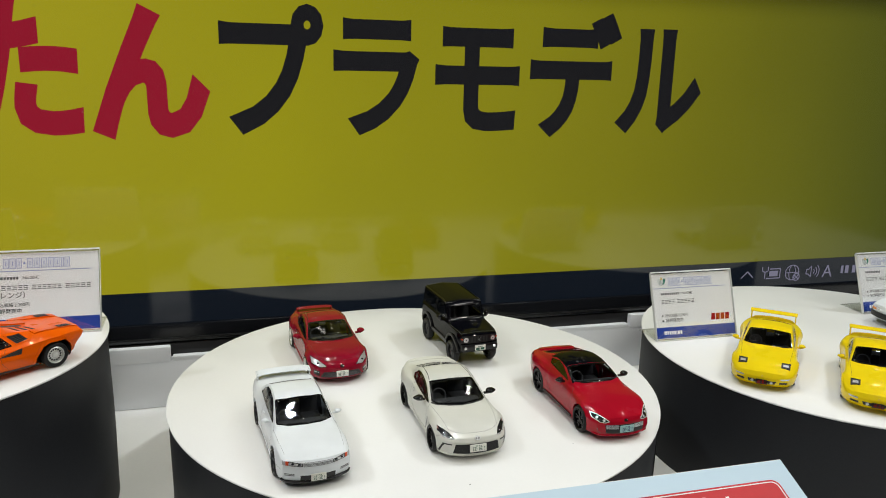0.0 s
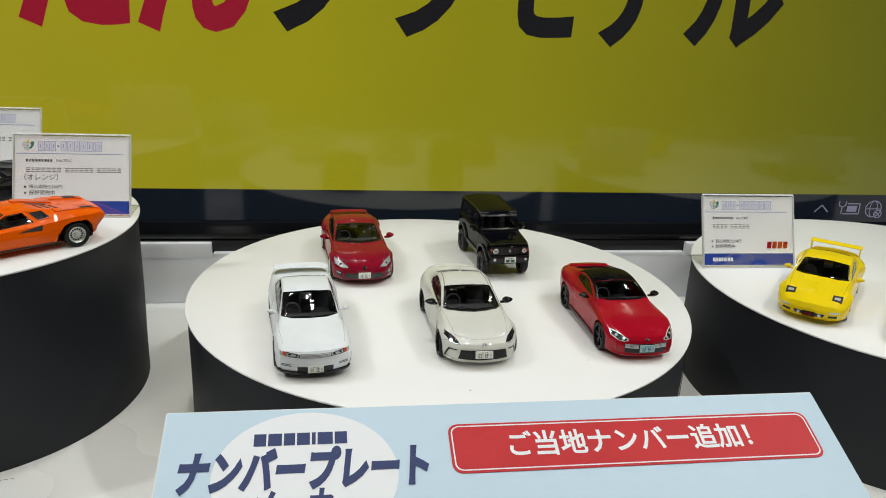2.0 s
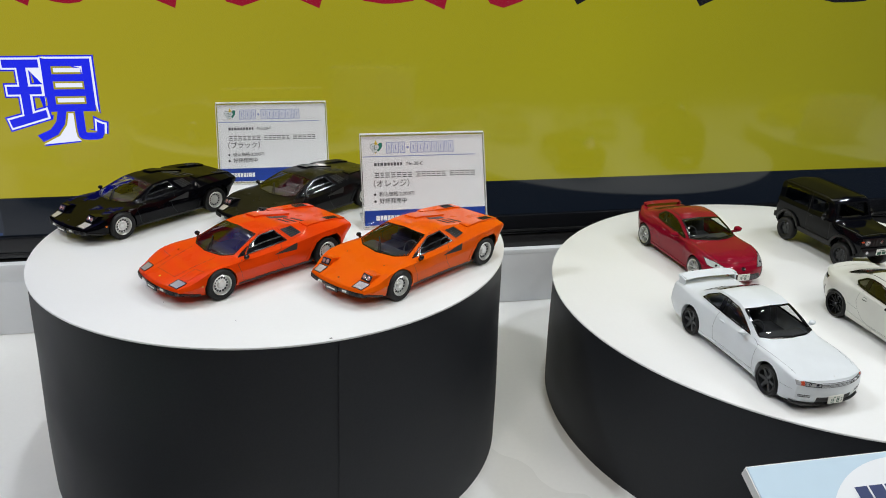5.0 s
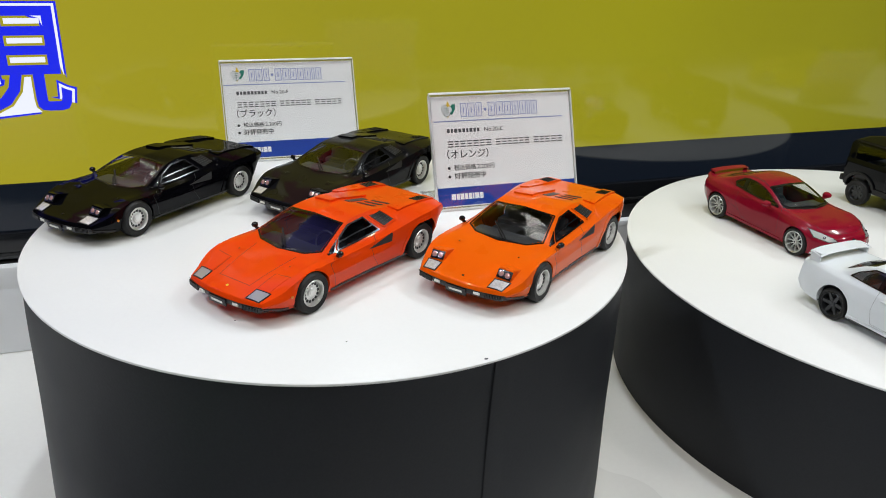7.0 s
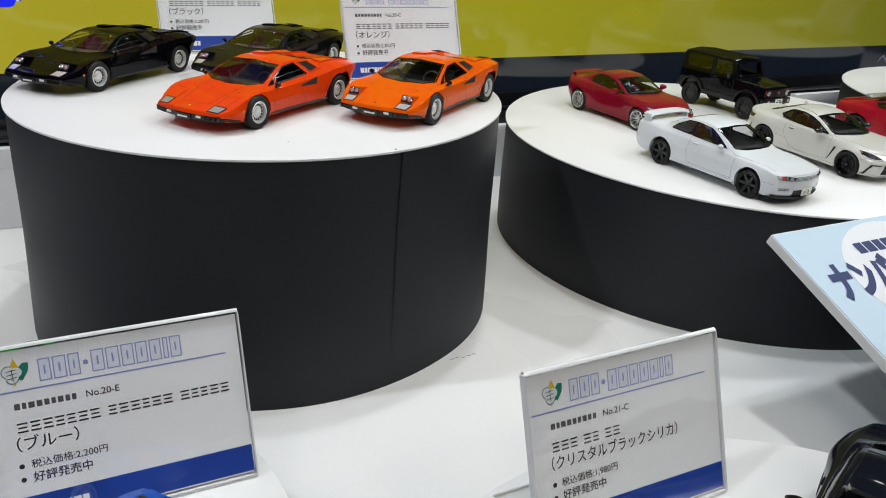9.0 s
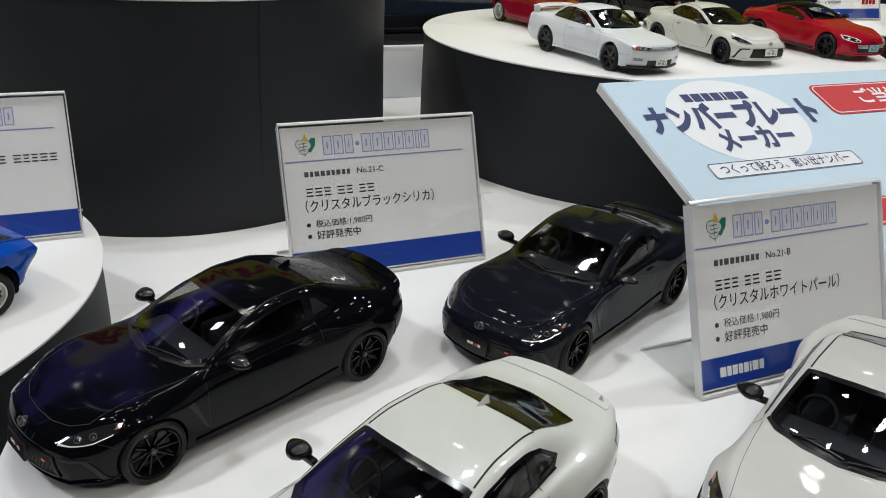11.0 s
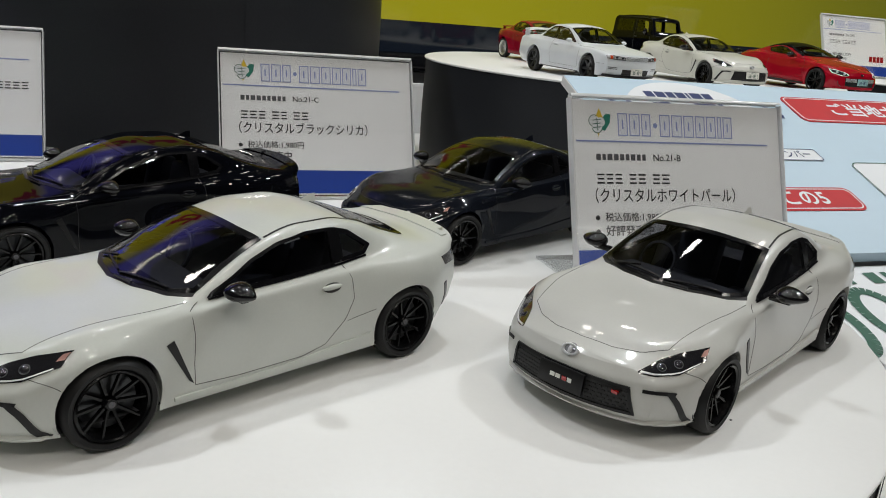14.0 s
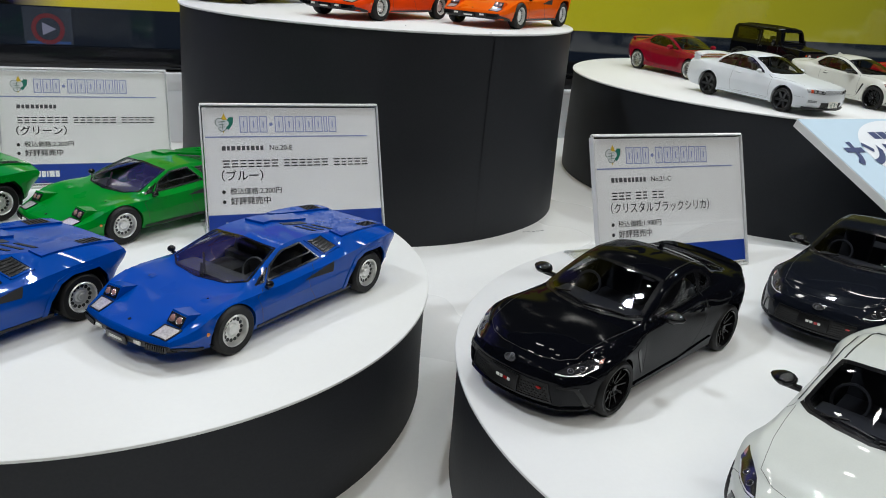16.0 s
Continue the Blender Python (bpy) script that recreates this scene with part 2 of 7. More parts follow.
def g_box(x0, x1, y0, y1, z0, z1, bevel=0.0):
    g = Geo()
    if bevel <= 0:
        v = [(x, y, z) for z in (z0, z1) for y in (y0, y1) for x in (x0, x1)]
        return g.add(v, [(0, 2, 3, 1), (4, 5, 7, 6), (0, 1, 5, 4), (2, 6, 7, 3), (0, 4, 6, 2), (1, 3, 7, 5)])
    bm = bmesh.new()
    bmesh.ops.create_cube(bm, size=1)
    for v in bm.verts:
        v.co = (x0 if v.co.x < 0 else x1, y0 if v.co.y < 0 else y1, z0 if v.co.z < 0 else z1)
    bmesh.ops.bevel(bm, geom=bm.edges[:], offset=bevel, segments=2, profile=0.6, affect="EDGES")
    bm.verts.index_update()
    g.add([v.co[:] for v in bm.verts], [[v.index for v in f.verts] for f in bm.faces])
    bm.free()
    return g


def g_revolve(profile, n=48, axis="z", closed=False):
    """Turns (radius, height) points round an axis."""
    g, v, m = Geo(), [], len(profile)
    for i in range(n):
        a = 2 * math.pi * i / n
        for r, h in profile:
            c, s = r * math.cos(a), r * math.sin(a)
            v.append((c, s, h) if axis == "z" else (c, h, s))
    f = []
    for i in range(n):
        j = (i + 1) % n
        for k in range(m if closed else m - 1):
            l = (k + 1) % m
            f.append((i * m + k, j * m + k, j * m + l, i * m + l))
    return g.add(v, f)


def g_prism(outline, z0, z1):
    """A flat outline with thickness, in x and y."""
    n = len(outline)
    v = [(x, y, z0) for x, y in outline] + [(x, y, z1) for x, y in outline]
    return Geo().add(v, [tuple(range(n))[::-1], tuple(range(n, 2 * n))] + [(i, (i + 1) % n, n + (i + 1) % n, n + i) for i in range(n)])


def rounded(w, h, r, n=6, x=0.0, y=0.0):
    out = []
    for cx, cy, a in ((w / 2 - r, h / 2 - r, 0), (-w / 2 + r, h / 2 - r, 90), (-w / 2 + r, -h / 2 + r, 180), (w / 2 - r, -h / 2 + r, 270)):
        out += [(x + cx + r * math.cos(radians(a + 90 * i / n)), y + cy + r * math.sin(radians(a + 90 * i / n))) for i in range(n + 1)]
    return out


def g_ellipsoid(c, r, n=14, m=8):
    prof = [(max(math.sin(math.pi * k / m), 1e-4), -math.cos(math.pi * k / m)) for k in range(m + 1)]
    g = g_revolve(prof, n)
    g.v = [(c[0] + x * r[0], c[1] + y * r[1], c[2] + z * r[2]) for x, y, z in g.v]
    return g


def g_torus(c, R, r, n=24, m=8, tilt=0.0):
    prof = [(R + r * math.cos(2 * math.pi * k / m), r * math.sin(2 * math.pi * k / m)) for k in range(m)]
    return g_revolve(prof, n, closed=True).moved(Matrix.Translation(c) @ Matrix.Rotation(tilt, 4, "Y"))


# ---- lofted car bodies ----
def pchip(x, y, q):
    """Smooth curves through y (rows at x, any number of columns) at q, with no overshoot."""
    x, y, q = np.asarray(x, float), np.asarray(y, float), np.asarray(q, float)
    flat = y.ndim == 1
    y = y[:, None] if flat else y
    h, d = np.diff(x)[:, None], np.diff(y, axis=0) / np.diff(x)[:, None]
    m = np.zeros_like(y)
    w1, w2 = 2 * h[1:] + h[:-1], h[1:] + 2 * h[:-1]
    with np.errstate(divide="ignore", invalid="ignore"):
        inner = (w1 + w2) / (w1 / d[:-1] + w2 / d[1:])
    m[1:-1] = np.where(d[:-1] * d[1:] > 0, inner, 0)
    m[0], m[-1] = d[0], d[-1]
    i = np.clip(np.searchsorted(x, q, side="right") - 1, 0, len(x) - 2)
    hh, t = h[i], ((q - x[i]) / np.diff(x)[i])[:, None]
    out = (1 + 2 * t) * (1 - t) ** 2 * y[i] + t * (1 - t) ** 2 * hh * m[i] + t * t * (3 - 2 * t) * y[i + 1] + t * t * (t - 1) * hh * m[i + 1]
    return out[:, 0] if flat else out


LINES = ("sill", "low", "waist", "shoulder", "belt", "rail", "top")
STEPS = (5, 6, 8, 6, 11, 11)


class Body:
    """The shell of a car, lofted through lines that run from nose to tail. s counts from the nose; x points ahead from the middle of the wheelbase."""

    def __init__(self, spec):
        self.spec = spec
        self.L, self.mid = spec["length"], sum(spec["axles"]) / 2
        L = self.L
        S = np.unique(np.concatenate([np.linspace(0, 0.24, 11), np.arange(0.24, L - 0.24, 0.028), np.linspace(L - 0.24, L, 11)]).round(4))
        Y, Z = [], []
        for name in LINES:
            rows = np.array(spec[name])
            Y.append(pchip(rows[:, 0], rows[:, 1], S) if name != "top" else 0 * S)
            Z.append(pchip(rows[:, 0], rows[:, -1], S))
        Y, Z = np.array(Y), np.array(Z)
        k = np.arange(7)
        q = np.concatenate([np.linspace(i, i + 1, n, endpoint=False) for i, n in enumerate(STEPS)] + [[6.0]])
        if spec.get("facet"):
            y = np.array([np.interp(q, k, c) for c in Y.T]).T
            z = np.array([np.interp(q, k, c) for c in Z.T]).T
            ys = pchip(np.arange(8), np.vstack([Y, -Y[5:6]]), q)
            zs = pchip(np.arange(8), np.vstack([Z, Z[5:6]]), q)
            w = spec["facet"]
            y, z = w * y + (1 - w) * ys, w * z + (1 - w) * zs
        else:
            y = pchip(np.arange(8), np.vstack([Y, -Y[5:6]]), q)
            z = pchip(np.arange(8), np.vstack([Z, Z[5:6]]), q)
        y[-1] = 0
        y = np.vstack([0 * S, y[0] * 0.5, y])
        z = np.vstack([z[0], z[0], z])
        M, N = y.shape
        ring_y = np.vstack([y, -y[1:-1][::-1]])
        ring_z = np.vstack([z, z[1:-1][::-1]])
        R = len(ring_y)
        verts = np.stack([np.tile(S, (R, 1)).T, ring_y.T, ring_z.T], -1).reshape(-1, 3)
        faces = [(i * R + j, (i + 1) * R + j, (i + 1) * R + (j + 1) % R, i * R + (j + 1) % R) for i in range(N - 1) for j in range(R)]
        extra, nc = [], 14
        for st, flip in ((0, 0), (N - 1, 1)):
            rows = []
            for j in range(M):
                a, b = st * R + j, st * R + (R - j) % R
                if j in (0, M - 1):
                    rows.append([a] * (nc + 1))
                    continue
                row = [a]
                for c in range(1, nc):
                    row.append(len(verts) + len(extra))
                    extra.append((S[st], y[j, st] * (1 - 2 * c / nc), z[j, st]))
                rows.append(row + [b])
            for j in range(M - 1):
                for c in range(nc):
                    f = [rows[j][c], rows[j + 1][c], rows[j + 1][c + 1], rows[j][c + 1]]
                    f = list(dict.fromkeys(f))
                    if len(f) > 2:
                        faces.append(tuple(f))
        v = np.vstack([verts, np.array(extra)])
        s, yy, zz = v.T
        half = max(r[1] for r in spec["waist"])
        cy, reach, prof = spec["nose"]
        f = np.clip(1 - s / reach, 0, 1) ** 2
        p = np.array(prof)
        ds = f * (cy * (np.abs(yy) / half) ** 2.2 + np.interp(zz, p[:, 0], p[:, 1]))
        cy, reach, prof = spec["tail"]
        f = np.clip(1 - (L - s) / reach, 0, 1) ** 2
        p = np.array(prof)
        ds -= f * (cy * (np.abs(yy) / half) ** 2.2 + np.interp(zz, p[:, 0], p[:, 1]))
        v[:, 0] = s + ds
        self.v, self.f = v, faces
        self.x = lambda s: self.mid - s
        w = np.stack([self.mid - v[:, 0], v[:, 1], v[:, 2]], 1)
        from_tree = mathutils_tree(w, faces)
        self.tree, self.w = from_tree, w
        self.holes = []

    def on(self, view, a, b, side=1):
        """The place and normal of the shell where a view's point (a, b) meets it."""
        if view == "side":
            o, d = Vector((self.x(a), 3.0 * side, b)), Vector((0, -side, 0))
        elif view == "top":
            o, d = Vector((self.x(a), b * side, 4.0)), Vector((0, 0, -1))
        elif view == "front":
            o, d = Vector((self.x(-2.0), a * side, b)), Vector((-1, 0, 0))
        else:
            o, d = Vector((self.x(self.L + 2.0), a * side, b)), Vector((1, 0, 0))
        loc, nor, _, _ = self.tree.ray_cast(o, d)
        if loc is None:
            loc, nor, _, _ = self.tree.find_nearest(o + d * ((o - Vector((0, 0, b))).length - 1.0) if view != "top" else Vector((o.x, o.y, 0.8)))
        if nor.dot(d) > 0:
            nor = -nor
        return loc, nor

    def grid(self, view, rows, off=0.004, side=1, skirt=0.012):
        """A sheet over rows of points, laid on the shell, with edges that go down into it."""
        nv, nu = len(rows), len(rows[0])
        top, low = [], []
        for row in rows:
            for a, b in row:
                p, n = self.on(view, a, b, side)
                top.append(p + n * off)
                low.append(p - n * skirt)
        f = [(j * nu + i, j * nu + i + 1, (j + 1) * nu + i + 1, (j + 1) * nu + i) for j in range(nv - 1) for i in range(nu - 1)]
        rim = [i for i in range(nu)] + [j * nu + nu - 1 for j in range(1, nv)] + [(nv - 1) * nu + i for i in range(nu - 2, -1, -1)] + [j * nu for j in range(nv - 2, 0, -1)]
        v = top + [low[i] for i in rim]
        n0 = len(top)
        f += [(rim[i], rim[(i + 1) % len(rim)], n0 + (i + 1) % len(rim), n0 + i) for i in range(len(rim))]
        return Geo().add(v, f)

    def patch(self, view, lower, upper, nu=14, nv=6, **kw):
        a, b = along(lower, nu), along(upper, nu)
        return self.grid(view, [[tuple(p + (q - p) * t) for p, q in zip(a, b)] for t in np.linspace(0, 1, nv)], **kw)

    def disc(self, view, c, r, n=20, ry=None, **kw):
        ry = ry or r
        rows = [[(c[0] + k * r * math.cos(2 * math.pi * i / n), c[1] + k * ry * math.sin(2 * math.pi * i / n)) for i in range(n + 1)] for k in (0.02, 0.5, 1.0)]
        return self.grid(view, rows, **kw)

    def strip(self, view, line, width, step=0.04, off=0.003, **kw):
        p = np.array(line, float)
        n = max(2, int(np.sum(np.linalg.norm(np.diff(p, axis=0), axis=1)) / step))
        c = along(line, n)
        t = np.gradient(c, axis=0)
        t /= np.linalg.norm(t, axis=1)[:, None] + 1e-9
        m = np.stack([-t[:, 1], t[:, 0]], 1) * width / 2
        return self.grid(view, [[tuple(q) for q in c - m], [tuple(q) for q in c + m]], off=off, **kw)

    def ring(self, view, loop, width, **kw):
        """A frame that follows a closed outline on its inner side."""
        p = np.array(loop, float)
        c = along(list(map(tuple, p)) + [tuple(p[0])], 60)
        mid = p.mean(0)
        t = np.gradient(c[:-1], axis=0)
        t = (np.roll(c[:-1], -1, 0) - np.roll(c[:-1], 1, 0))
        t /= np.linalg.norm(t, axis=1)[:, None] + 1e-9
        m = np.stack([-t[:, 1], t[:, 0]], 1)
        m *= np.sign((m * (mid - c[:-1])).sum(1).mean()) * width
        inner = c[:-1] + m
        return self.grid(view, [[tuple(q) for q in np.vstack([c[:-1], c[:1]])], [tuple(q) for q in np.vstack([inner, inner[:1]])]], **kw)

    def hole(self, view, loop, side=1):
        self.holes.append((view, np.array(loop, float), side))

    def shell(self):
        """The shell's faces, with wheel arches and window openings cut, and a lip round each arch."""
        v, faces = self.v.copy(), self.f
        quads = np.array([f if len(f) == 4 else (*f, f[-1]) for f in faces])
        p = v[quads]
        c = p.mean(1)
        n = np.cross(p[:, 2] - p[:, 0], p[:, 3] - p[:, 1])
        n /= np.linalg.norm(n, axis=1)[:, None] + 1e-12
        gone = np.zeros(len(quads), bool)
        for view, loop, side in self.holes:
            if view == "side":
                uv, ok = v[:, [0, 2]], (c[:, 1] * side > 0.25) & (np.abs(n[:, 1]) > 0.3)
            elif view == "top":
                uv, ok = np.stack([v[:, 0], v[:, 1] * side], 1), (np.abs(n[:, 2]) > 0.15) & (c[:, 2] > 0.5)
            else:
                uv, ok = np.stack([v[:, 1] * side, v[:, 2]], 1), (np.abs(n[:, 0]) > 0.4) & ((c[:, 0] < 1.6) if view == "front" else (c[:, 0] > 2.0))
            ins = inside(uv, loop)
            gone |= ok & ins[quads].all(1)
        arches = []
        half = max(r[1] for r in self.spec["waist"])
        for s0, (r, zc) in zip(self.spec["axles"], self.spec["arch"]):
            d = np.hypot(c[:, 0] - s0, c[:, 2] - zc)
            arch = (d < r) & (np.abs(c[:, 1]) > 0.55 * half)
            keep = set(quads[~arch & ~gone].ravel())
            rim = np.array([i for i in set(quads[arch].ravel()) & keep if np.abs(v[i, 1]) > 0.5 * half and v[i, 2] > self.spec["cut"]], int)
            gone |= arch
            if len(rim):
                u = v[rim][:, [0, 2]] - [s0, zc]
                u *= r / np.linalg.norm(u, axis=1)[:, None]
                v[rim, 0], v[rim, 2] = s0 + u[:, 0], zc + u[:, 1]
                arches.append(set(rim.tolist()))
        w = np.stack([self.mid - v[:, 0], v[:, 1], v[:, 2]], 1)
        left = [f for f, g in zip(faces, gone) if not g]
        count = {}
        for f in left:
            for a, b in zip(f, f[1:] + f[:1]):
                count[(min(a, b), max(a, b))] = count.get((min(a, b), max(a, b)), 0) + 1
        vv, ff = [tuple(q) for q in w], list(left)
        for rim in arches:
            made = {}
            for (a, b), k in count.items():
                if k == 1 and a in rim and b in rim:
                    for i in (a, b):
                        if i not in made:
                            made[i] = len(vv)
                            vv.append((w[i, 0], w[i, 1] * 0.86, w[i, 2]))
                    ff.append((a, b, made[b], made[a]))
        return Geo().add(vv, ff)


def mathutils_tree(v, faces):
    from mathutils.bvhtree import BVHTree
    return BVHTree.FromPolygons([tuple(p) for p in v], [tuple(f) for f in faces])


def along(line, n):
    """n + 1 points at even steps along a line of points."""
    p = np.array(line, float)
    d = np.r_[0, np.cumsum(np.linalg.norm(np.diff(p, axis=0), axis=1))]
    t = np.linspace(0, d[-1], n + 1)
    return np.stack([np.interp(t, d, p[:, 0]), np.interp(t, d, p[:, 1])], 1)


def inside(uv, loop):
    x, y = uv.T
    out = np.zeros(len(uv), bool)
    for (x0, y0), (x1, y1) in zip(loop, np.roll(loop, -1, 0)):
        if y0 == y1:
            continue
        out ^= ((y0 > y) != (y1 > y)) & (x < (x1 - x0) * (y - y0) / (y1 - y0) + x0)
    return out


# ---- model cars ----
class Car:
    """One model car: a shell with its parts, standing on its wheels at the origin, nose towards +x."""

    def __init__(self, spec, colour, label, stretch=(1, 1, 1)):
        self.b, self.colour, self.stretch = Body(spec), colour, stretch
        self.ob = thing("model_car", Matrix(), label, "model car")

    def put(self, name, geo, mat, parent=None, label="", smooth=40, fix=True):
        sx, sy, sz = self.stretch
        if (sx, sy, sz) != (1, 1, 1) and name != "wheel" and not (parent and parent.name.startswith("wheel")):
            geo = Geo().add([(x * sx, y * sy, z * sz) for x, y, z in geo.v], geo.f)
        return part(name, geo, mat, parent or self.ob, label, smooth, SC, fix)

    def window(self, name, view, lower, upper, side=1, pane=None, rim=0.03, nu=22, nv=10):
        loop = list(lower) + list(upper)[::-1]
        self.b.hole(view, loop, side)
        w = self.put(name, self.b.patch(view, lower, upper, nu, nv, side=side, off=0.003, skirt=0.004), pane or PANE_DARK)
        self.put("window_trim", self.b.ring(view, loop, rim, side=side, off=0.007, skirt=0.02), GLOSS_BLACK, w)
        return w

    def gap(self, lines, width=0.011):
        """Panel gaps, one line of points for each: (view, points)."""
        for view, pts, side in [(*line, side) for line in lines for side in (1, -1)]:
            self.put("panel_gap", self.b.strip(view, pts, width, side=side, off=0.0015, skirt=0.004), GAP_LINE if any(w in self.colour.name for w in ("white", "ivory")) else GAP, fix=False, smooth=60)

    def finish(self, sharp=32):
        self.put("body", self.b.shell(), self.colour, smooth=sharp)
        sp, b = self.b.spec, self.b
        for s0, (r, zc), top in zip(sp["axles"], sp["arch"], sp.get("well", (9.0, 9.0))):
            for side in (1, -1):
                w = g_revolve([(0.02, 0.44), (r * 1.05, 0.44), (r * 1.05, sp["track"] * 0.5 + 0.05)], 30, "y")
                w.v = [(x + b.x(s0), y * side, min(max(z + zc, sp["cut"] + 0.005), top)) for x, y, z in w.v]
                if top < 9:  # kept under the low bonnet
                    w.v = [(x, y, min(z, b.on("top", b.x(0) - x, min(abs(y), 0.66), side)[0].z - 0.03)) for x, y, z in w.v]
                self.put("wheel_well", w, CABIN, smooth=30, fix=False)

    def cabin(self, dash, seats, back, z0, wheel_y=-0.33, z_belt=0.8, wide=0.58, tall=0.5):
        """A dark tub with a dashboard, two seats, a rear shelf and a steering wheel."""
        x = self.b.x
        g = g_box(x(back), x(dash), -wide, wide, z0 - 0.02, z0)
        g.merge(g_box(x(dash + 0.32), x(dash), -wide, wide, z0, z_belt - 0.03, 0.05))
        g.merge(g_box(x(back), x(back - 0.4), -wide, wide, z0, z_belt - 0.08, 0.04))
        for side in (1, -1):
            y = side * 0.33
            g.merge(g_box(x(seats + 0.28), x(seats - 0.28), y - 0.23, y + 0.23, z0, z0 + 0.2, 0.05))
            back_rest = g_box(-0.09, 0.09, -0.22, 0.22, 0, tall, 0.06)
            g.merge(back_rest.moved(Matrix.Translation((x(seats + 0.28), y, z0 + 0.12)) @ Matrix.Rotation(-0.25, 4, "Y")))
            head = g_box(-0.05, 0.05, -0.12, 0.12, 0, 0.14, 0.03)
            g.merge(head.moved(Matrix.Translation((x(seats + 0.42), y, z0 + tall + 0.08)) @ Matrix.Rotation(-0.2, 4, "Y")))
        self.put("interior", g, CABIN, smooth=30, fix=False)
        self.put("steering_wheel", g_torus((x(dash + 0.45), wheel_y, z_belt - 0.02), 0.17, 0.018, 20, 6, 1.15), CABIN, smooth=60)

    def wheels(self, style, width=0.22, rim_mat=None, radius=None):
        sp, b = self.b.spec, self.b
        r = radius or sp["tyre"]
        meshes = wheel_meshes(style, r, width)
        for s0 in sp["axles"]:
            for side in (1, -1):
                hub = self.put("wheel", meshes["hub"], rim_mat or RIM_BLACK, smooth=35)
                hub.matrix_local = Matrix.Translation(Vector((b.x(s0) * self.stretch[0], side * sp["track"] / 2 * self.stretch[1], r)) * SC) @ Matrix.Rotation(0 if side > 0 else math.pi, 4, "Z")
                self.put("tyre", meshes["tyre"], RUBBER, hub, "black rubber tyre", 40)
                self.put("rim", meshes["rim"], rim_mat or RIM_BLACK, hub, smooth=35)
                self.put("brake_disc", meshes["back"], RIM_DARK, hub, smooth=35)
                if style == "ten":
                    self.put("hub_cap", g_revolve([(0.001, width / 2 - 0.038), (0.022, width / 2 - 0.038), (0.026, width / 2 - 0.046)], 16, "y"), INK_GREY, hub, "small grey hub cap", 40)

    def mirror(self, place, mat, size=(0.10, 0.13, 0.075), stalk=0.1):
        for side in (1, -1):
            x, y, z = self.b.x(place[0]), place[1] * side, place[2]
            g = g_ellipsoid((x, y, z), size)
            g.v = [(a + (0.35 * (a - x) if a > x else -0.45 * (a - x)), c, d) for a, c, d in g.v]
            for i, (a, c, d) in enumerate(g.v):  # drawn in towards its outer end
                k = 1.12 - 0.55 * min(max((abs(c) - abs(y) + size[1]) / (2 * size[1]), 0), 1) ** 2
                g.v[i] = (x + (a - x) * k, c, z + (d - z) * k)
            m = self.put("mirror", g, mat, smooth=60)
            arm = g_box(x - 0.035, x + 0.03, min(y, y - side * stalk), max(y, y - side * stalk), z - size[2] * 1.25, z - size[2] * 0.55, 0.012)
            self.put("mirror_arm", arm, mat, m, smooth=30)

    def handle(self, s, z, mat=None, length=0.2):
        for side in (1, -1):
            p, n = self.b.on("side", s, z, side)
            g = g_ellipsoid((0, side * 0.006, 0), (length / 2, 0.022, 0.024), 18, 8).moved(Matrix.Translation(p))
            self.put("door_handle", g, mat or self.colour, smooth=50)

    def plate(self, z, w=0.33, h=0.165, face=None, ink=None, push=0.03, tilt=0.0, y=0.0, bars=True, name="number_plate"):
        p, n = self.b.on("front", y, z)
        m = Matrix.Translation((p.x + push, y, z)) @ Matrix.Rotation(tilt, 4, "Y")
        pl = self.put(name, g_box(-0.02, 0.006, -w / 2, w / 2, -h / 2, h / 2, 0.004).moved(m), face or PLATE_WHITE, smooth=30)
        if bars:
            g = Geo()
            for y, half in ((-0.37, 0.03), (-0.19, 0.045), (-0.09, 0.045), (0.05, 0.015), (0.17, 0.045), (0.29, 0.045)):
                for z0, z1 in ((-0.34, -0.26), (-0.13, -0.05), (0.08, 0.16)) if half > 0.02 else ((-0.13, -0.05),):
                    g.merge(g_box(0.006, 0.009, -(y + half) * w, -(y - half) * w, z0 * h, z1 * h))
                if half > 0.04:
                    g.merge(g_box(0.006, 0.009, -(y + half) * w, -(y + half - 0.025) * w, -0.34 * h, 0.16 * h))
            for y in (-0.16, -0.06, 0.06, 0.14):
                g.merge(g_box(0.006, 0.009, -(y + 0.03) * w, -(y - 0.03) * w, 0.27 * h, 0.36 * h))
            self.put("plate_bar", g.moved(m), ink or PLATE_GREEN, pl, fix=False, smooth=30)
        return pl


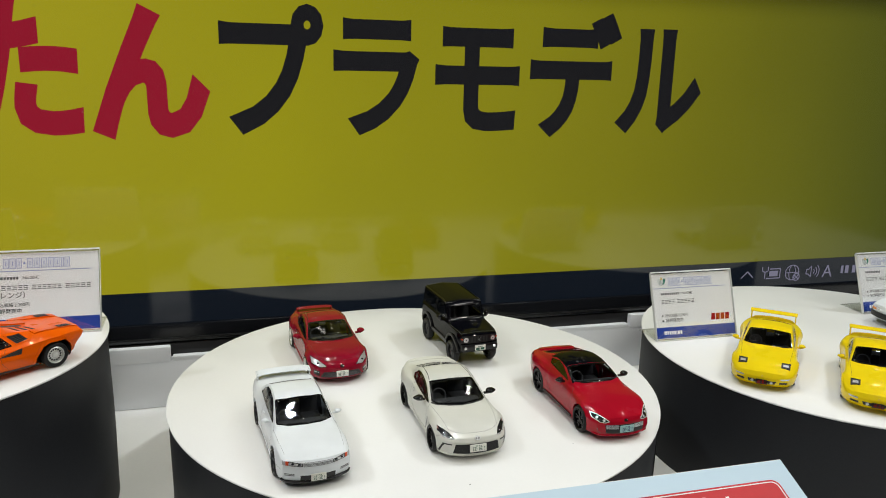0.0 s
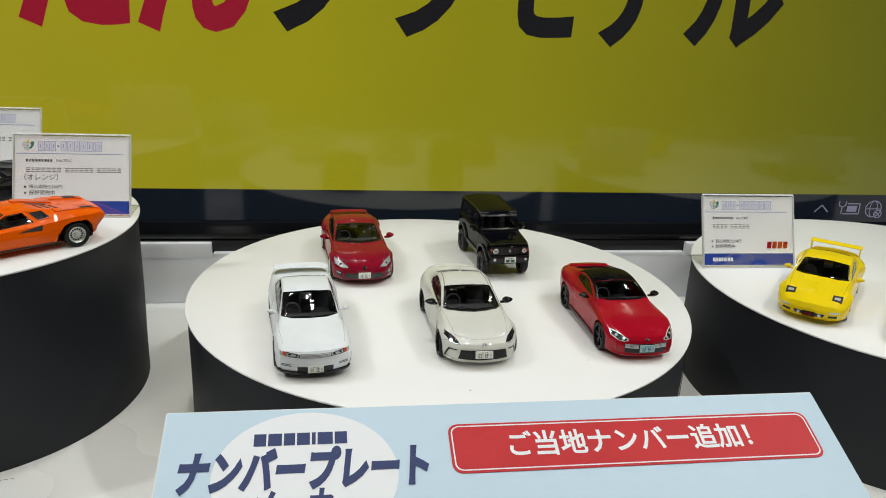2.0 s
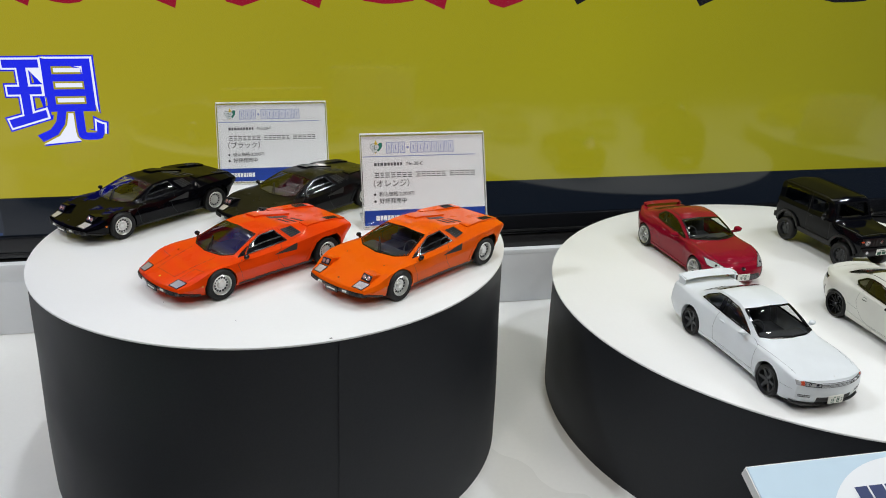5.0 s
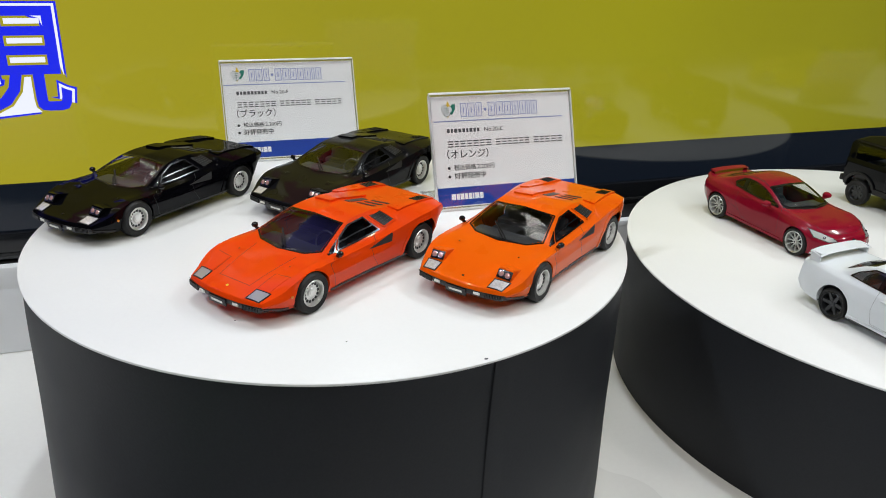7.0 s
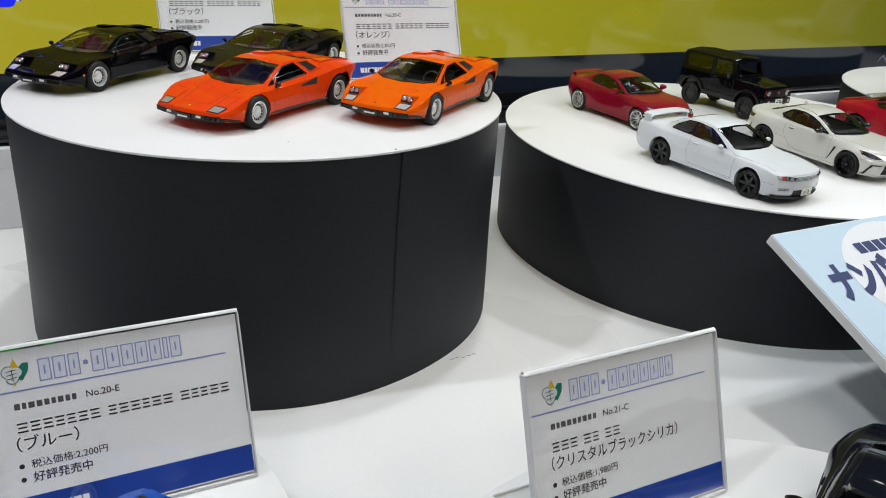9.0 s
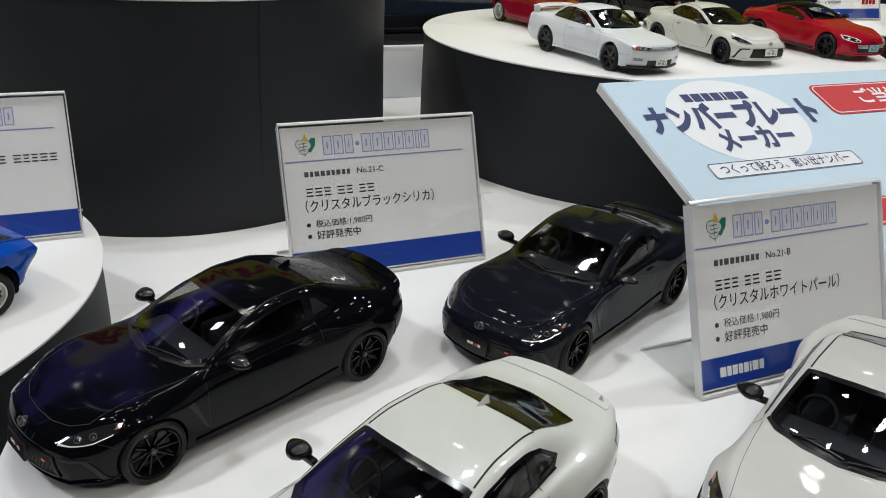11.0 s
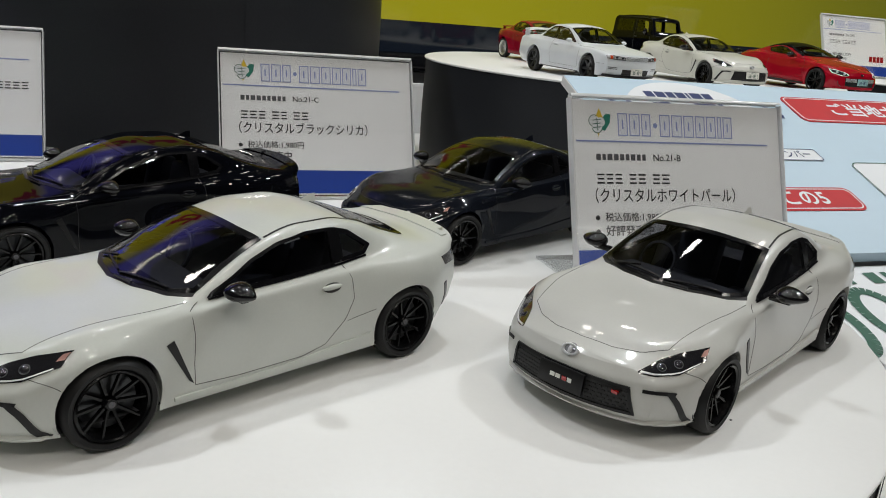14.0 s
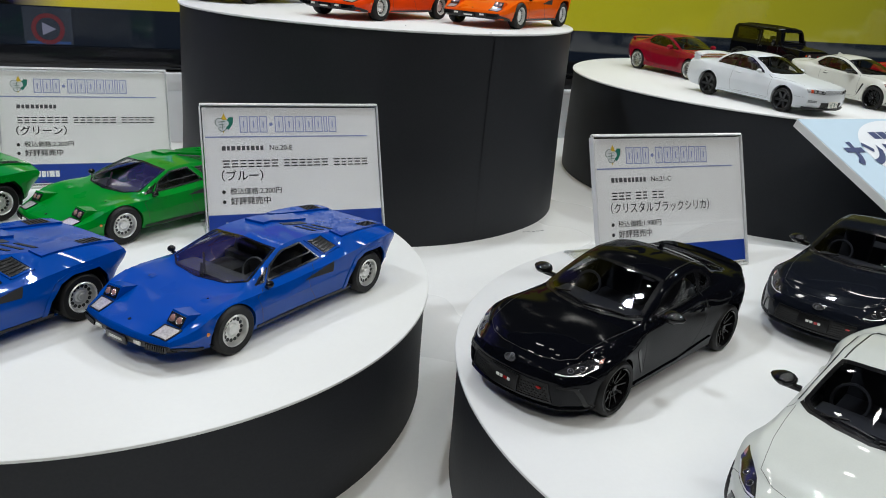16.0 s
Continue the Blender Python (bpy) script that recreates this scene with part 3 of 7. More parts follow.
def wheel_meshes(style, r, w):
    """Tyre, rim, hub and brake disc, turned about y with the outer face at +y."""
    h = w / 2
    q = {"dish": 0.64, "steel": 0.62}.get(style, 0.77)
    tyre = g_revolve([(q * r, h - 0.03), (q * r + 0.012, h - 0.008), (0.9 * r, h), (0.965 * r, h - 0.02), (r, h - 0.05), (r, -h + 0.05), (0.965 * r, -h + 0.02), (0.9 * r, -h), (q * r, -h + 0.01)], 48, "y")
    rim = g_revolve([(q * r + 0.004, h - 0.012), (q * r - 0.006, h - 0.002), (q * r - 0.02, h - 0.012), (q * r - 0.03, h - 0.07), (q * r - 0.045, -h + 0.03)], 48, "y")
    o, y1 = q * r - 0.025, h - 0.03
    if style == "dish":
        rim.merge(g_revolve([(o, y1 - 0.015), (0.585 * r, y1 - 0.045), (0.57 * r, y1 - 0.055), (0.52 * r, y1 - 0.045), (0.34 * r, y1 - 0.036), (0.26 * r, y1 - 0.045), (0.20 * r, y1 - 0.02), (0.001, y1 - 0.015)], 48, "y"))
        spokes = []
    elif style == "ten":
        spokes = [(i * 36, 0.08 * r, o + 0.01, 0.0095, 0.0065, -0.045, -0.004) for i in range(10)]
    elif style == "six":
        spokes = [(i * 60, 0.10 * r, o + 0.01, 0.034, 0.026, -0.03, 0.0) for i in range(6)]
    elif style == "five_pair":
        spokes = [(i * 72 + d, 0.10 * r, o + 0.01, 0.018, 0.015, -0.03, -0.005) for i in range(5) for d in (-11, 11)]
    elif style == "steel":
        spokes = [(i * 45, 0.12 * r, o + 0.01, 0.032, 0.045, -0.03, -0.03) for i in range(8)]
    else:
        spokes = [(i * 72, 0.10 * r, o + 0.01, 0.05, 0.06, -0.03, -0.01) for i in range(5)]
    for a, r0, r1, w0, w1, d0, d1 in spokes:
        sp = Geo().add([(r0, y1 + d0, -w0), (r0, y1 + d0, w0), (r1, y1 + d1, w1), (r1, y1 + d1, -w1), (r0, y1 + d0 - 0.03, -w0 * 1.4), (r0, y1 + d0 - 0.03, w0 * 1.4), (r1, y1 + d1 - 0.03, w1 * 1.4), (r1, y1 + d1 - 0.03, -w1 * 1.4)],
                       [(0, 1, 2, 3), (1, 5, 6, 2), (0, 3, 7, 4), (4, 7, 6, 5)])
        rim.merge(sp.moved(Matrix.Rotation(radians(a), 4, "Y")))
    hub = g_revolve([(0.001, y1 - 0.012), (0.036, y1 - 0.012), (0.044, y1 - 0.02), (0.12 * r, y1 - 0.04), (0.15 * r, y1 - 0.055), (0.15 * r, y1 - 0.09)], 24, "y")
    for i in range(5):
        hub.merge(g_revolve([(0.001, y1 - 0.018), (0.010, y1 - 0.018), (0.012, y1 - 0.05)], 6, "y").moved(Matrix.Rotation(radians(72 * i), 4, "Y") @ Matrix.Translation((0.105 * r, 0, 0))))
    back = g_revolve([(0.001, -0.01), (0.6 * r, -0.01), (0.6 * r, -0.035), (0.001, -0.035)], 32, "y")
    if style == "dish":  # a ring of dark round holes in the dished face
        for i in range(14):
            back.merge(g_revolve([(0.001, y1 - 0.034), (0.024, y1 - 0.034), (0.026, y1 - 0.06)], 10, "y").moved(Matrix.Rotation(radians(i * 360 / 14), 4, "Y") @ Matrix.Translation((0.43 * r, 0, 0))))
    return {"tyre": tyre, "rim": rim, "hub": hub, "back": back}


LOW_COUPE = dict(
    length=4.265, axles=(0.86, 3.435), tyre=0.325, track=1.585, arch=((0.352, 0.332), (0.352, 0.332)), cut=0.21,
    sill=[(0, 0.60, 0.19), (0.3, 0.80, 0.18), (0.86, 0.86, 0.17), (1.3, 0.84, 0.17), (3.0, 0.845, 0.18), (3.435, 0.86, 0.20), (3.9, 0.80, 0.24), (4.265, 0.68, 0.27)],
    low=[(0, 0.66, 0.30), (0.3, 0.83, 0.33), (0.86, 0.908, 0.36), (1.3, 0.845, 0.33), (2.2, 0.85, 0.32), (3.0, 0.86, 0.34), (3.435, 0.912, 0.38), (3.9, 0.84, 0.40), (4.265, 0.72, 0.44)],
    waist=[(0, 0.67, 0.47), (0.15, 0.77, 0.50), (0.35, 0.84, 0.55), (0.6, 0.895, 0.62), (0.86, 0.915, 0.665), (1.15, 0.872, 0.63), (1.6, 0.835, 0.58), (2.2, 0.835, 0.58), (2.8, 0.85, 0.62), (3.2, 0.90, 0.69), (3.435, 0.925, 0.72), (3.8, 0.885, 0.715), (4.1, 0.80, 0.72), (4.265, 0.74, 0.72)],
    shoulder=[(0, 0.60, 0.565), (0.15, 0.68, 0.615), (0.3, 0.735, 0.665), (0.6, 0.80, 0.75), (0.86, 0.825, 0.785), (1.2, 0.80, 0.80), (1.6, 0.80, 0.815), (2.2, 0.80, 0.84), (2.7, 0.80, 0.865), (3.1, 0.815, 0.895), (3.435, 0.855, 0.895), (3.8, 0.81, 0.89), (4.1, 0.74, 0.885), (4.265, 0.67, 0.88)],
    belt=[(0, 0.48, 0.60), (0.3, 0.62, 0.725), (0.6, 0.69, 0.803), (0.86, 0.725, 0.842), (1.2, 0.735, 0.848), (1.5, 0.745, 0.852), (1.9, 0.75, 0.864), (2.4, 0.745, 0.898), (2.9, 0.73, 0.928), (3.2, 0.72, 0.955), (3.5, 0.705, 0.965), (3.8, 0.69, 0.945), (4.1, 0.65, 0.938), (4.265, 0.61, 0.945)],
    rail=[(0, 0.30, 0.615), (0.3, 0.42, 0.742), (0.7, 0.50, 0.820), (1.1, 0.58, 0.862), (1.28, 0.68, 0.866), (1.45, 0.70, 0.876), (1.60, 0.695, 0.925), (1.8, 0.66, 1.030), (2.1, 0.605, 1.160), (2.5, 0.575, 1.250), (2.8, 0.565, 1.250), (3.1, 0.55, 1.190), (3.4, 0.545, 1.07), (3.7, 0.555, 0.985), (3.95, 0.56, 0.955), (4.1, 0.55, 0.962), (4.265, 0.53, 0.975)],
    top=[(0, 0.63), (0.1, 0.672), (0.3, 0.752), (0.7, 0.838), (1.1, 0.886), (1.20, 0.905), (1.32, 0.945), (1.75, 1.115), (2.10, 1.243), (2.45, 1.305), (2.75, 1.307), (3.05, 1.255), (3.4, 1.14), (3.75, 1.015), (3.95, 0.975), (4.1, 0.982), (4.265, 1.0)],
    nose=(0.34, 1.0, [(0.16, 0.09), (0.24, 0.02), (0.40, 0.0), (0.52, 0.015), (0.60, 0.06), (0.68, 0.14)]),
    tail=(0.22, 0.7, [(0.25, 0.14), (0.4, 0.05), (0.6, 0.0), (0.80, 0.02), (0.86, 0.04), (0.92, 0.0), (1.0, 0.0)]),
)


def coupe_windows(c, pane=None):
    """Screen, rear window, door and quarter windows of the low coupe."""
    cowl = [(1.55, 0.678), (1.41, 0.560), (1.29, 0.30), (1.235, 0.0), (1.29, -0.30), (1.41, -0.560), (1.55, -0.678)]
    head = [(2.16, 0.565), (2.115, 0.30), (2.10, 0.0), (2.115, -0.30), (2.16, -0.565)]
    c.window("windshield", "top", cowl, head, pane=pane, rim=0.045, nu=36, nv=16)
    c.window("rear_window", "top", [(3.02, 0.49), (2.97, 0.0), (3.02, -0.49)], [(3.66, 0.50), (3.72, 0.0), (3.66, -0.50)], pane=pane, nu=26, nv=14)
    for side in (1, -1):
        c.window("door_window", "side", [(1.61, 0.880), (2.2, 0.906), (2.74, 0.938)], [(1.65, 0.915), (1.82, 0.99), (2.0, 1.085), (2.25, 1.174), (2.5, 1.217), (2.74, 1.218)], side, pane, 0.022)
        c.window("quarter_window", "side", [(2.80, 0.948), (2.94, 0.957), (3.06, 0.972)], [(2.80, 1.213), (2.93, 1.180), (3.14, 1.040)], side, pane, 0.034)
        c.put("pillar_cover", c.b.patch("side", [(2.725, 0.944), (2.815, 0.95)], [(2.725, 1.218), (2.815, 1.211)], 3, 8, side=side, off=0.0065), GLOSS_BLACK)
        c.put("sill_trim", c.b.strip("side", [(1.62, 0.872), (2.2, 0.898), (2.8, 0.935), (3.07, 0.962)], 0.016, side=side, off=0.008), GLOSS_BLACK)
    for side in (1, -1):
        c.put("roof_channel", c.b.strip("top", [(2.18, 0.553), (2.5, 0.52), (2.8, 0.505), (3.02, 0.495)], 0.016, side=side, off=0.003), TRIM_BLACK, fix=False)
    base = [(1.52, 0.695), (1.375, 0.575), (1.255, 0.31), (1.20, 0.0), (1.255, -0.31), (1.375, -0.575), (1.52, -0.695)]
    c.put("cowl_panel", c.b.patch("top", base, [(p + 0.004, q) for p, q in cowl], 36, 3, off=0.0035, skirt=0.003), TRIM_BLACK, label="black cowl under the windshield")
    band = c.b.patch("top", [(2.10, 0.578), (2.055, 0.30), (2.03, 0.0), (2.055, -0.30), (2.10, -0.578)], [(2.15, 0.565), (2.105, 0.30), (2.09, 0.0), (2.105, -0.30), (2.15, -0.565)], 24, 3, off=0.0065, skirt=0.0)
    c.put("sun_band", band, GLOSS_BLACK, fix=False)
    for y0, s0, y1, s1 in ((0.52, 1.425, 0.06, 1.275), (0.02, 1.285, -0.46, 1.40)):
        w = c.put("wiper", c.b.strip("top", [(s0, y0), ((s0 + s1) / 2 - 0.004, (y0 + y1) / 2), (s1, y1)], 0.016, off=0.024, skirt=-0.012), TRIM_BLACK, fix=False)
        c.put("wiper_arm", c.b.strip("top", [(s1 - 0.045, y1 + 0.02), (s1 - 0.01, (y0 + y1) / 2)], 0.014, off=0.032, skirt=-0.016), TRIM_BLACK, w, fix=False)


def coupe_gaps(c):
    """Door, bonnet and bumper joints."""
    c.gap([("side", [(1.46, 0.83), (1.47, 0.66), (1.455, 0.45), (1.46, 0.29)]), ("side", [(1.46, 0.29), (1.8, 0.27), (2.36, 0.275), (2.58, 0.325)]),
           ("side", [(2.58, 0.325), (2.78, 0.50), (2.86, 0.66), (2.85, 0.84), (2.80, 0.94)]), ("side", [(2.80, 0.48), (3.0, 0.515), (3.08, 0.53)]),
           ("side", [(1.46, 0.83), (1.54, 0.868)]), ("side", [(0.40, 0.60), (0.50, 0.56), (0.55, 0.52)]),
           ("top", [(0.205, 0.0), (0.225, 0.26), (0.30, 0.46), (0.42, 0.605)]), ("top", [(0.42, 0.605), (0.8, 0.665), (1.2, 0.70), (1.47, 0.712)])], 0.0045)


def low_coupe(colour, label, pane=None, bars=False):
    """The newer low coupe with an oval badge, a mesh grille and black corner intakes."""
    c = Car(LOW_COUPE, colour, label)
    b = c.b
    coupe_windows(c, pane)
    coupe_gaps(c)
    # mesh grille with rows of cells
    lower = [(-0.56, 0.262), (0, 0.252), (0.56, 0.262)]
    upper = [(-0.51, 0.478), (0, 0.492), (0.51, 0.478)]
    gr = c.put("grille", b.patch("front", lower, upper, 24, 6, off=0.004), GAP)
    cells = Geo()
    for j in range(7):
        z = 0.272 + 0.032 * j
        half = 0.532 - 0.04 * (z - 0.25) / 0.22
        n = 21
        for i in range(n):
            y = -half + (i + (0.75 if j % 2 else 0.25)) * 2 * half / n
            p, nn = b.on("front", y, z)
            cells.merge(g_box(p.x - 0.012, p.x + 0.008, y - 0.022, y + 0.022, z - 0.006, z + 0.005))
    c.put("mesh_bar", cells, TRIM_BLACK, gr, fix=False, smooth=30)
    c.put("grille_frame", b.ring("front", lower + upper[::-1], 0.024, off=0.014), TRIM_BLACK, gr)
    pl = c.plate(0.40, 0.40, 0.17, PLATE_WHITE if bars else TRIM_BLACK, PLATE_GREEN, 0.035, -0.12, bars=bars, name="number_plate" if bars else "name_plate")
    if not bars:
        p, n = b.on("front", 0.42, 0.42)
        c.put("grille_badge", g_box(p.x, p.x + 0.024, 0.395, 0.445, 0.41, 0.43), LAMP_RED, smooth=30)
        p, n = b.on("front", 0, 0.40)
        g1, g2 = Geo(), Geo()
        for i, (y, w) in enumerate(((0.085, 0.036), (0.038, 0.040), (-0.02, 0.040), (-0.07, 0.040))):
            (g2 if i == 1 else g1).merge(g_box(p.x + 0.042, p.x + 0.048, y - w / 2, y + w / 2, 0.388, 0.42))
        c.put("badge_bar", g1, PLATE_WHITE, pl, "white badge bars", fix=False)
        c.put("badge_bar", g2, LAMP_RED, pl, "red badge bar", fix=False)
    p, n = b.on("front", 0, 0.60)
    em = c.put("emblem", g_torus((0, 0, 0), 0.062, 0.014, 24, 6).moved(Matrix.Translation(p + n * 0.014) @ n.to_track_quat("Z", "X").to_matrix().to_4x4() @ Matrix.Diagonal((0.62, 1, 1, 1))), DARK_CHROME if colour == PEARL else EMBLEM_SILVER, smooth=60)
    c.put("emblem_bar", g_ellipsoid((0, 0, 0), (0.036, 0.018, 0.012)).moved(Matrix.Translation(p + n * 0.014) @ n.to_track_quat("Z", "X").to_matrix().to_4x4()), DARK_CHROME if colour == PEARL else EMBLEM_SILVER, em)
    c.put("emblem_ground", b.disc("front", (0, 0.60), 0.058, 20, 0.036, off=0.006), DARK_CHROME if colour == PEARL else EMBLEM_GREY, em)
    for side in (1, -1):
        h = c.put("headlight", b.patch("front", [(0.525, 0.586), (0.63, 0.572), (0.745, 0.586), (0.83, 0.665)], [(0.525, 0.596), (0.60, 0.668), (0.69, 0.716), (0.805, 0.748)], 20, 8, side=side, off=0.005), LAMP_SMOKE, label="smoked headlight with twin lenses")
        for y, z in ((0.63, 0.622), (0.705, 0.645)):
            p, n = b.on("front", y, z, side)
            turn = Matrix.Translation(p + n * 0.006) @ n.to_track_quat("Z", "X").to_matrix().to_4x4()
            c.put("lens", g_ellipsoid((0, 0, 0), (0.032, 0.032, 0.014)).moved(turn), LENS_DARK, h, smooth=70)
            c.put("lens_ring", g_torus((0, 0, 0), 0.032, 0.0028, 20, 6).moved(turn), INK_GREY, h, smooth=60)
        c.put("light_strip", b.strip("front", [(0.535, 0.592), (0.63, 0.581), (0.735, 0.593), (0.81, 0.655)], 0.008, side=side, off=0.012), EMBLEM_SILVER, h)
        if bars:
            c.put("reflector", b.patch("front", [(0.545, 0.600), (0.63, 0.590), (0.72, 0.602)], [(0.56, 0.615), (0.63, 0.650), (0.70, 0.672)], 8, 4, side=side, off=0.010), CHROME, h, "bright reflector bowl")
        c.put("lamp_marker", b.patch("front", [(0.792, 0.690), (0.818, 0.700)], [(0.79, 0.728), (0.806, 0.738)], 3, 3, side=side, off=0.009), LAMP_ROSE, h)
        c.put("corner_intake", b.strip("front", [(0.59, 0.468), (0.69, 0.470), (0.765, 0.452)], 0.026, side=side, off=0.008).merge(b.strip("front", [(0.735, 0.466), (0.770, 0.395), (0.795, 0.31), (0.812, 0.215)], 0.028, side=side, off=0.01)), TRIM_BLACK, label="black corner intake")
        c.put("fender_vent", b.patch("side", [(1.412, 0.335), (1.446, 0.308)], [(1.245, 0.648), (1.305, 0.668)], 4, 8, side=side, off=0.005), TRIM_BLACK)
        c.put("side_skirt", b.patch("side", [(1.30, 0.205), (2.2, 0.20), (3.04, 0.21)], [(1.30, 0.235), (2.2, 0.25), (3.04, 0.33)], 20, 3, side=side, off=0.018, skirt=0.03), c.colour)
        c.put("tail_lamp", b.patch("side", [(3.90, 0.775), (4.16, 0.765)], [(3.86, 0.850), (4.17, 0.860)], 8, 4, side=side, off=0.006), LAMP_SMOKE)
        c.put("tail_light", b.patch("rear", [(0.38, 0.75), (0.68, 0.77)], [(0.38, 0.83), (0.67, 0.85)], 8, 4, side=side, off=0.006), LAMP_RED)
        c.put("rear_vent", b.strip("side", [(3.93, 0.60), (3.98, 0.48), (3.97, 0.36)], 0.04, side=side, off=0.006), TRIM_BLACK)
    c.put("chin_lip", b.patch("front", [(-0.80, 0.198), (-0.60, 0.185), (0, 0.178), (0.60, 0.185), (0.80, 0.198)], [(-0.82, 0.222), (-0.62, 0.222), (0, 0.218), (0.62, 0.222), (0.82, 0.222)], 40, 3, off=0.026, skirt=0.03), c.colour)
    c.put("tail_edge", b.patch("top", [(4.06, 0.60), (4.09, 0), (4.06, -0.60)], [(4.20, 0.58), (4.235, 0), (4.20, -0.58)], 20, 3, off=0.011, skirt=0.02), c.colour)
    c.put("tail_panel", b.patch("rear", [(-0.70, 0.76), (0, 0.75), (0.70, 0.76)], [(-0.62, 0.89), (0, 0.91), (0.62, 0.89)], 16, 3, off=0.004), TRIM_BLACK)
    c.put("antenna_fin", Geo().add([(0.10, 0, 0.0), (-0.10, -0.03, 0), (-0.10, 0.03, 0), (-0.11, 0, 0.07), (-0.06, 0, 0.065)], [(0, 1, 4), (0, 4, 2), (1, 3, 4), (2, 4, 3), (1, 2, 3)]).moved(Matrix.Translation((b.x(2.93), 0, 1.275))), c.colour, smooth=60)
    c.mirror((1.79, 0.955, 0.960), GLOSS_BLACK, (0.11, 0.135, 0.070), 0.18)
    # flat dark disc paints in the shade of the handle's hollow
    for side in (1, -1):
        c.put("handle_recess", b.disc("side", (2.655, 0.785), 0.085, 20, 0.040, side=side, off=0.0015), GAP_LINE, fix=False)
    c.handle(2.65, 0.792, c.colour, 0.20)
    c.cabin(1.5, 2.45, 3.3, 0.42, -0.36, 0.9)
    c.wheels("ten", 0.225, RIM_BLACK)
    c.finish()
    return c.ob


WEDGE = dict(
    length=4.14, axles=(0.90, 3.34), tyre=0.312, track=1.60, arch=((0.330, 0.312), (0.36, 0.33)), cut=0.2, facet=0.97, well=(0.55, 0.66),
    sill=[(0, 0.62, 0.235), (0.35, 0.78, 0.20), (0.9, 0.85, 0.18), (2.0, 0.85, 0.18), (3.34, 0.88, 0.20), (3.8, 0.82, 0.30), (4.14, 0.70, 0.42)],
    low=[(0, 0.69, 0.285), (0.35, 0.83, 0.27), (0.9, 0.88, 0.27), (2.0, 0.87, 0.26), (3.34, 0.92, 0.30), (3.8, 0.86, 0.40), (4.14, 0.76, 0.48)],
    waist=[(0, 0.72, 0.335), (0.35, 0.86, 0.38), (0.9, 0.905, 0.47), (1.4, 0.90, 0.46), (2.0, 0.905, 0.47), (2.8, 0.93, 0.51), (3.34, 0.945, 0.55), (3.8, 0.89, 0.61), (4.14, 0.80, 0.65)],
    shoulder=[(0, 0.71, 0.39), (0.35, 0.83, 0.495), (0.65, 0.865, 0.60), (0.9, 0.865, 0.65), (1.2, 0.865, 0.65), (1.6, 0.865, 0.65), (2.0, 0.87, 0.665), (2.6, 0.895, 0.71), (3.0, 0.91, 0.755), (3.34, 0.915, 0.785), (3.8, 0.87, 0.785), (4.14, 0.79, 0.755)],
    belt=[(0, 0.58, 0.405), (0.35, 0.69, 0.508), (0.65, 0.735, 0.602), (0.9, 0.755, 0.66), (1.2, 0.765, 0.675), (1.6, 0.775, 0.69), (2.0, 0.785, 0.712), (2.4, 0.80, 0.745), (2.80, 0.812, 0.788), (2.97, 0.718, 0.890), (3.12, 0.70, 0.902), (3.34, 0.69, 0.895), (3.8, 0.66, 0.852), (4.14, 0.64, 0.80)],
    rail=[(0, 0.40, 0.41), (0.35, 0.46, 0.507), (0.65, 0.51, 0.588), (0.9, 0.565, 0.642), (1.1, 0.63, 0.677), (1.25, 0.675, 0.705), (1.6, 0.62, 0.85), (1.95, 0.545, 0.985), (2.2, 0.525, 1.02), (2.5, 0.525, 1.018), (2.8, 0.505, 0.968), (3.1, 0.475, 0.920), (3.5, 0.455, 0.870), (3.8, 0.44, 0.842), (4.14, 0.42, 0.800)],
    top=[(0, 0.418), (0.1, 0.44), (0.5, 0.54), (0.9, 0.632), (1.08, 0.678), (1.5, 0.86), (1.9, 1.03), (2.05, 1.055), (2.45, 1.052), (2.7, 1.0), (3.1, 0.925), (3.5, 0.866), (3.8, 0.835), (4.14, 0.797)],
    nose=(0.20, 0.8, [(0.22, 0.10), (0.28, 0.03), (0.33, 0.0), (0.40, 0.03), (0.45, 0.08)]),
    tail=(0.10, 0.5, [(0.40, 0.20), (0.6, 0.05), (0.70, 0.0), (0.80, 0.06)]),
)


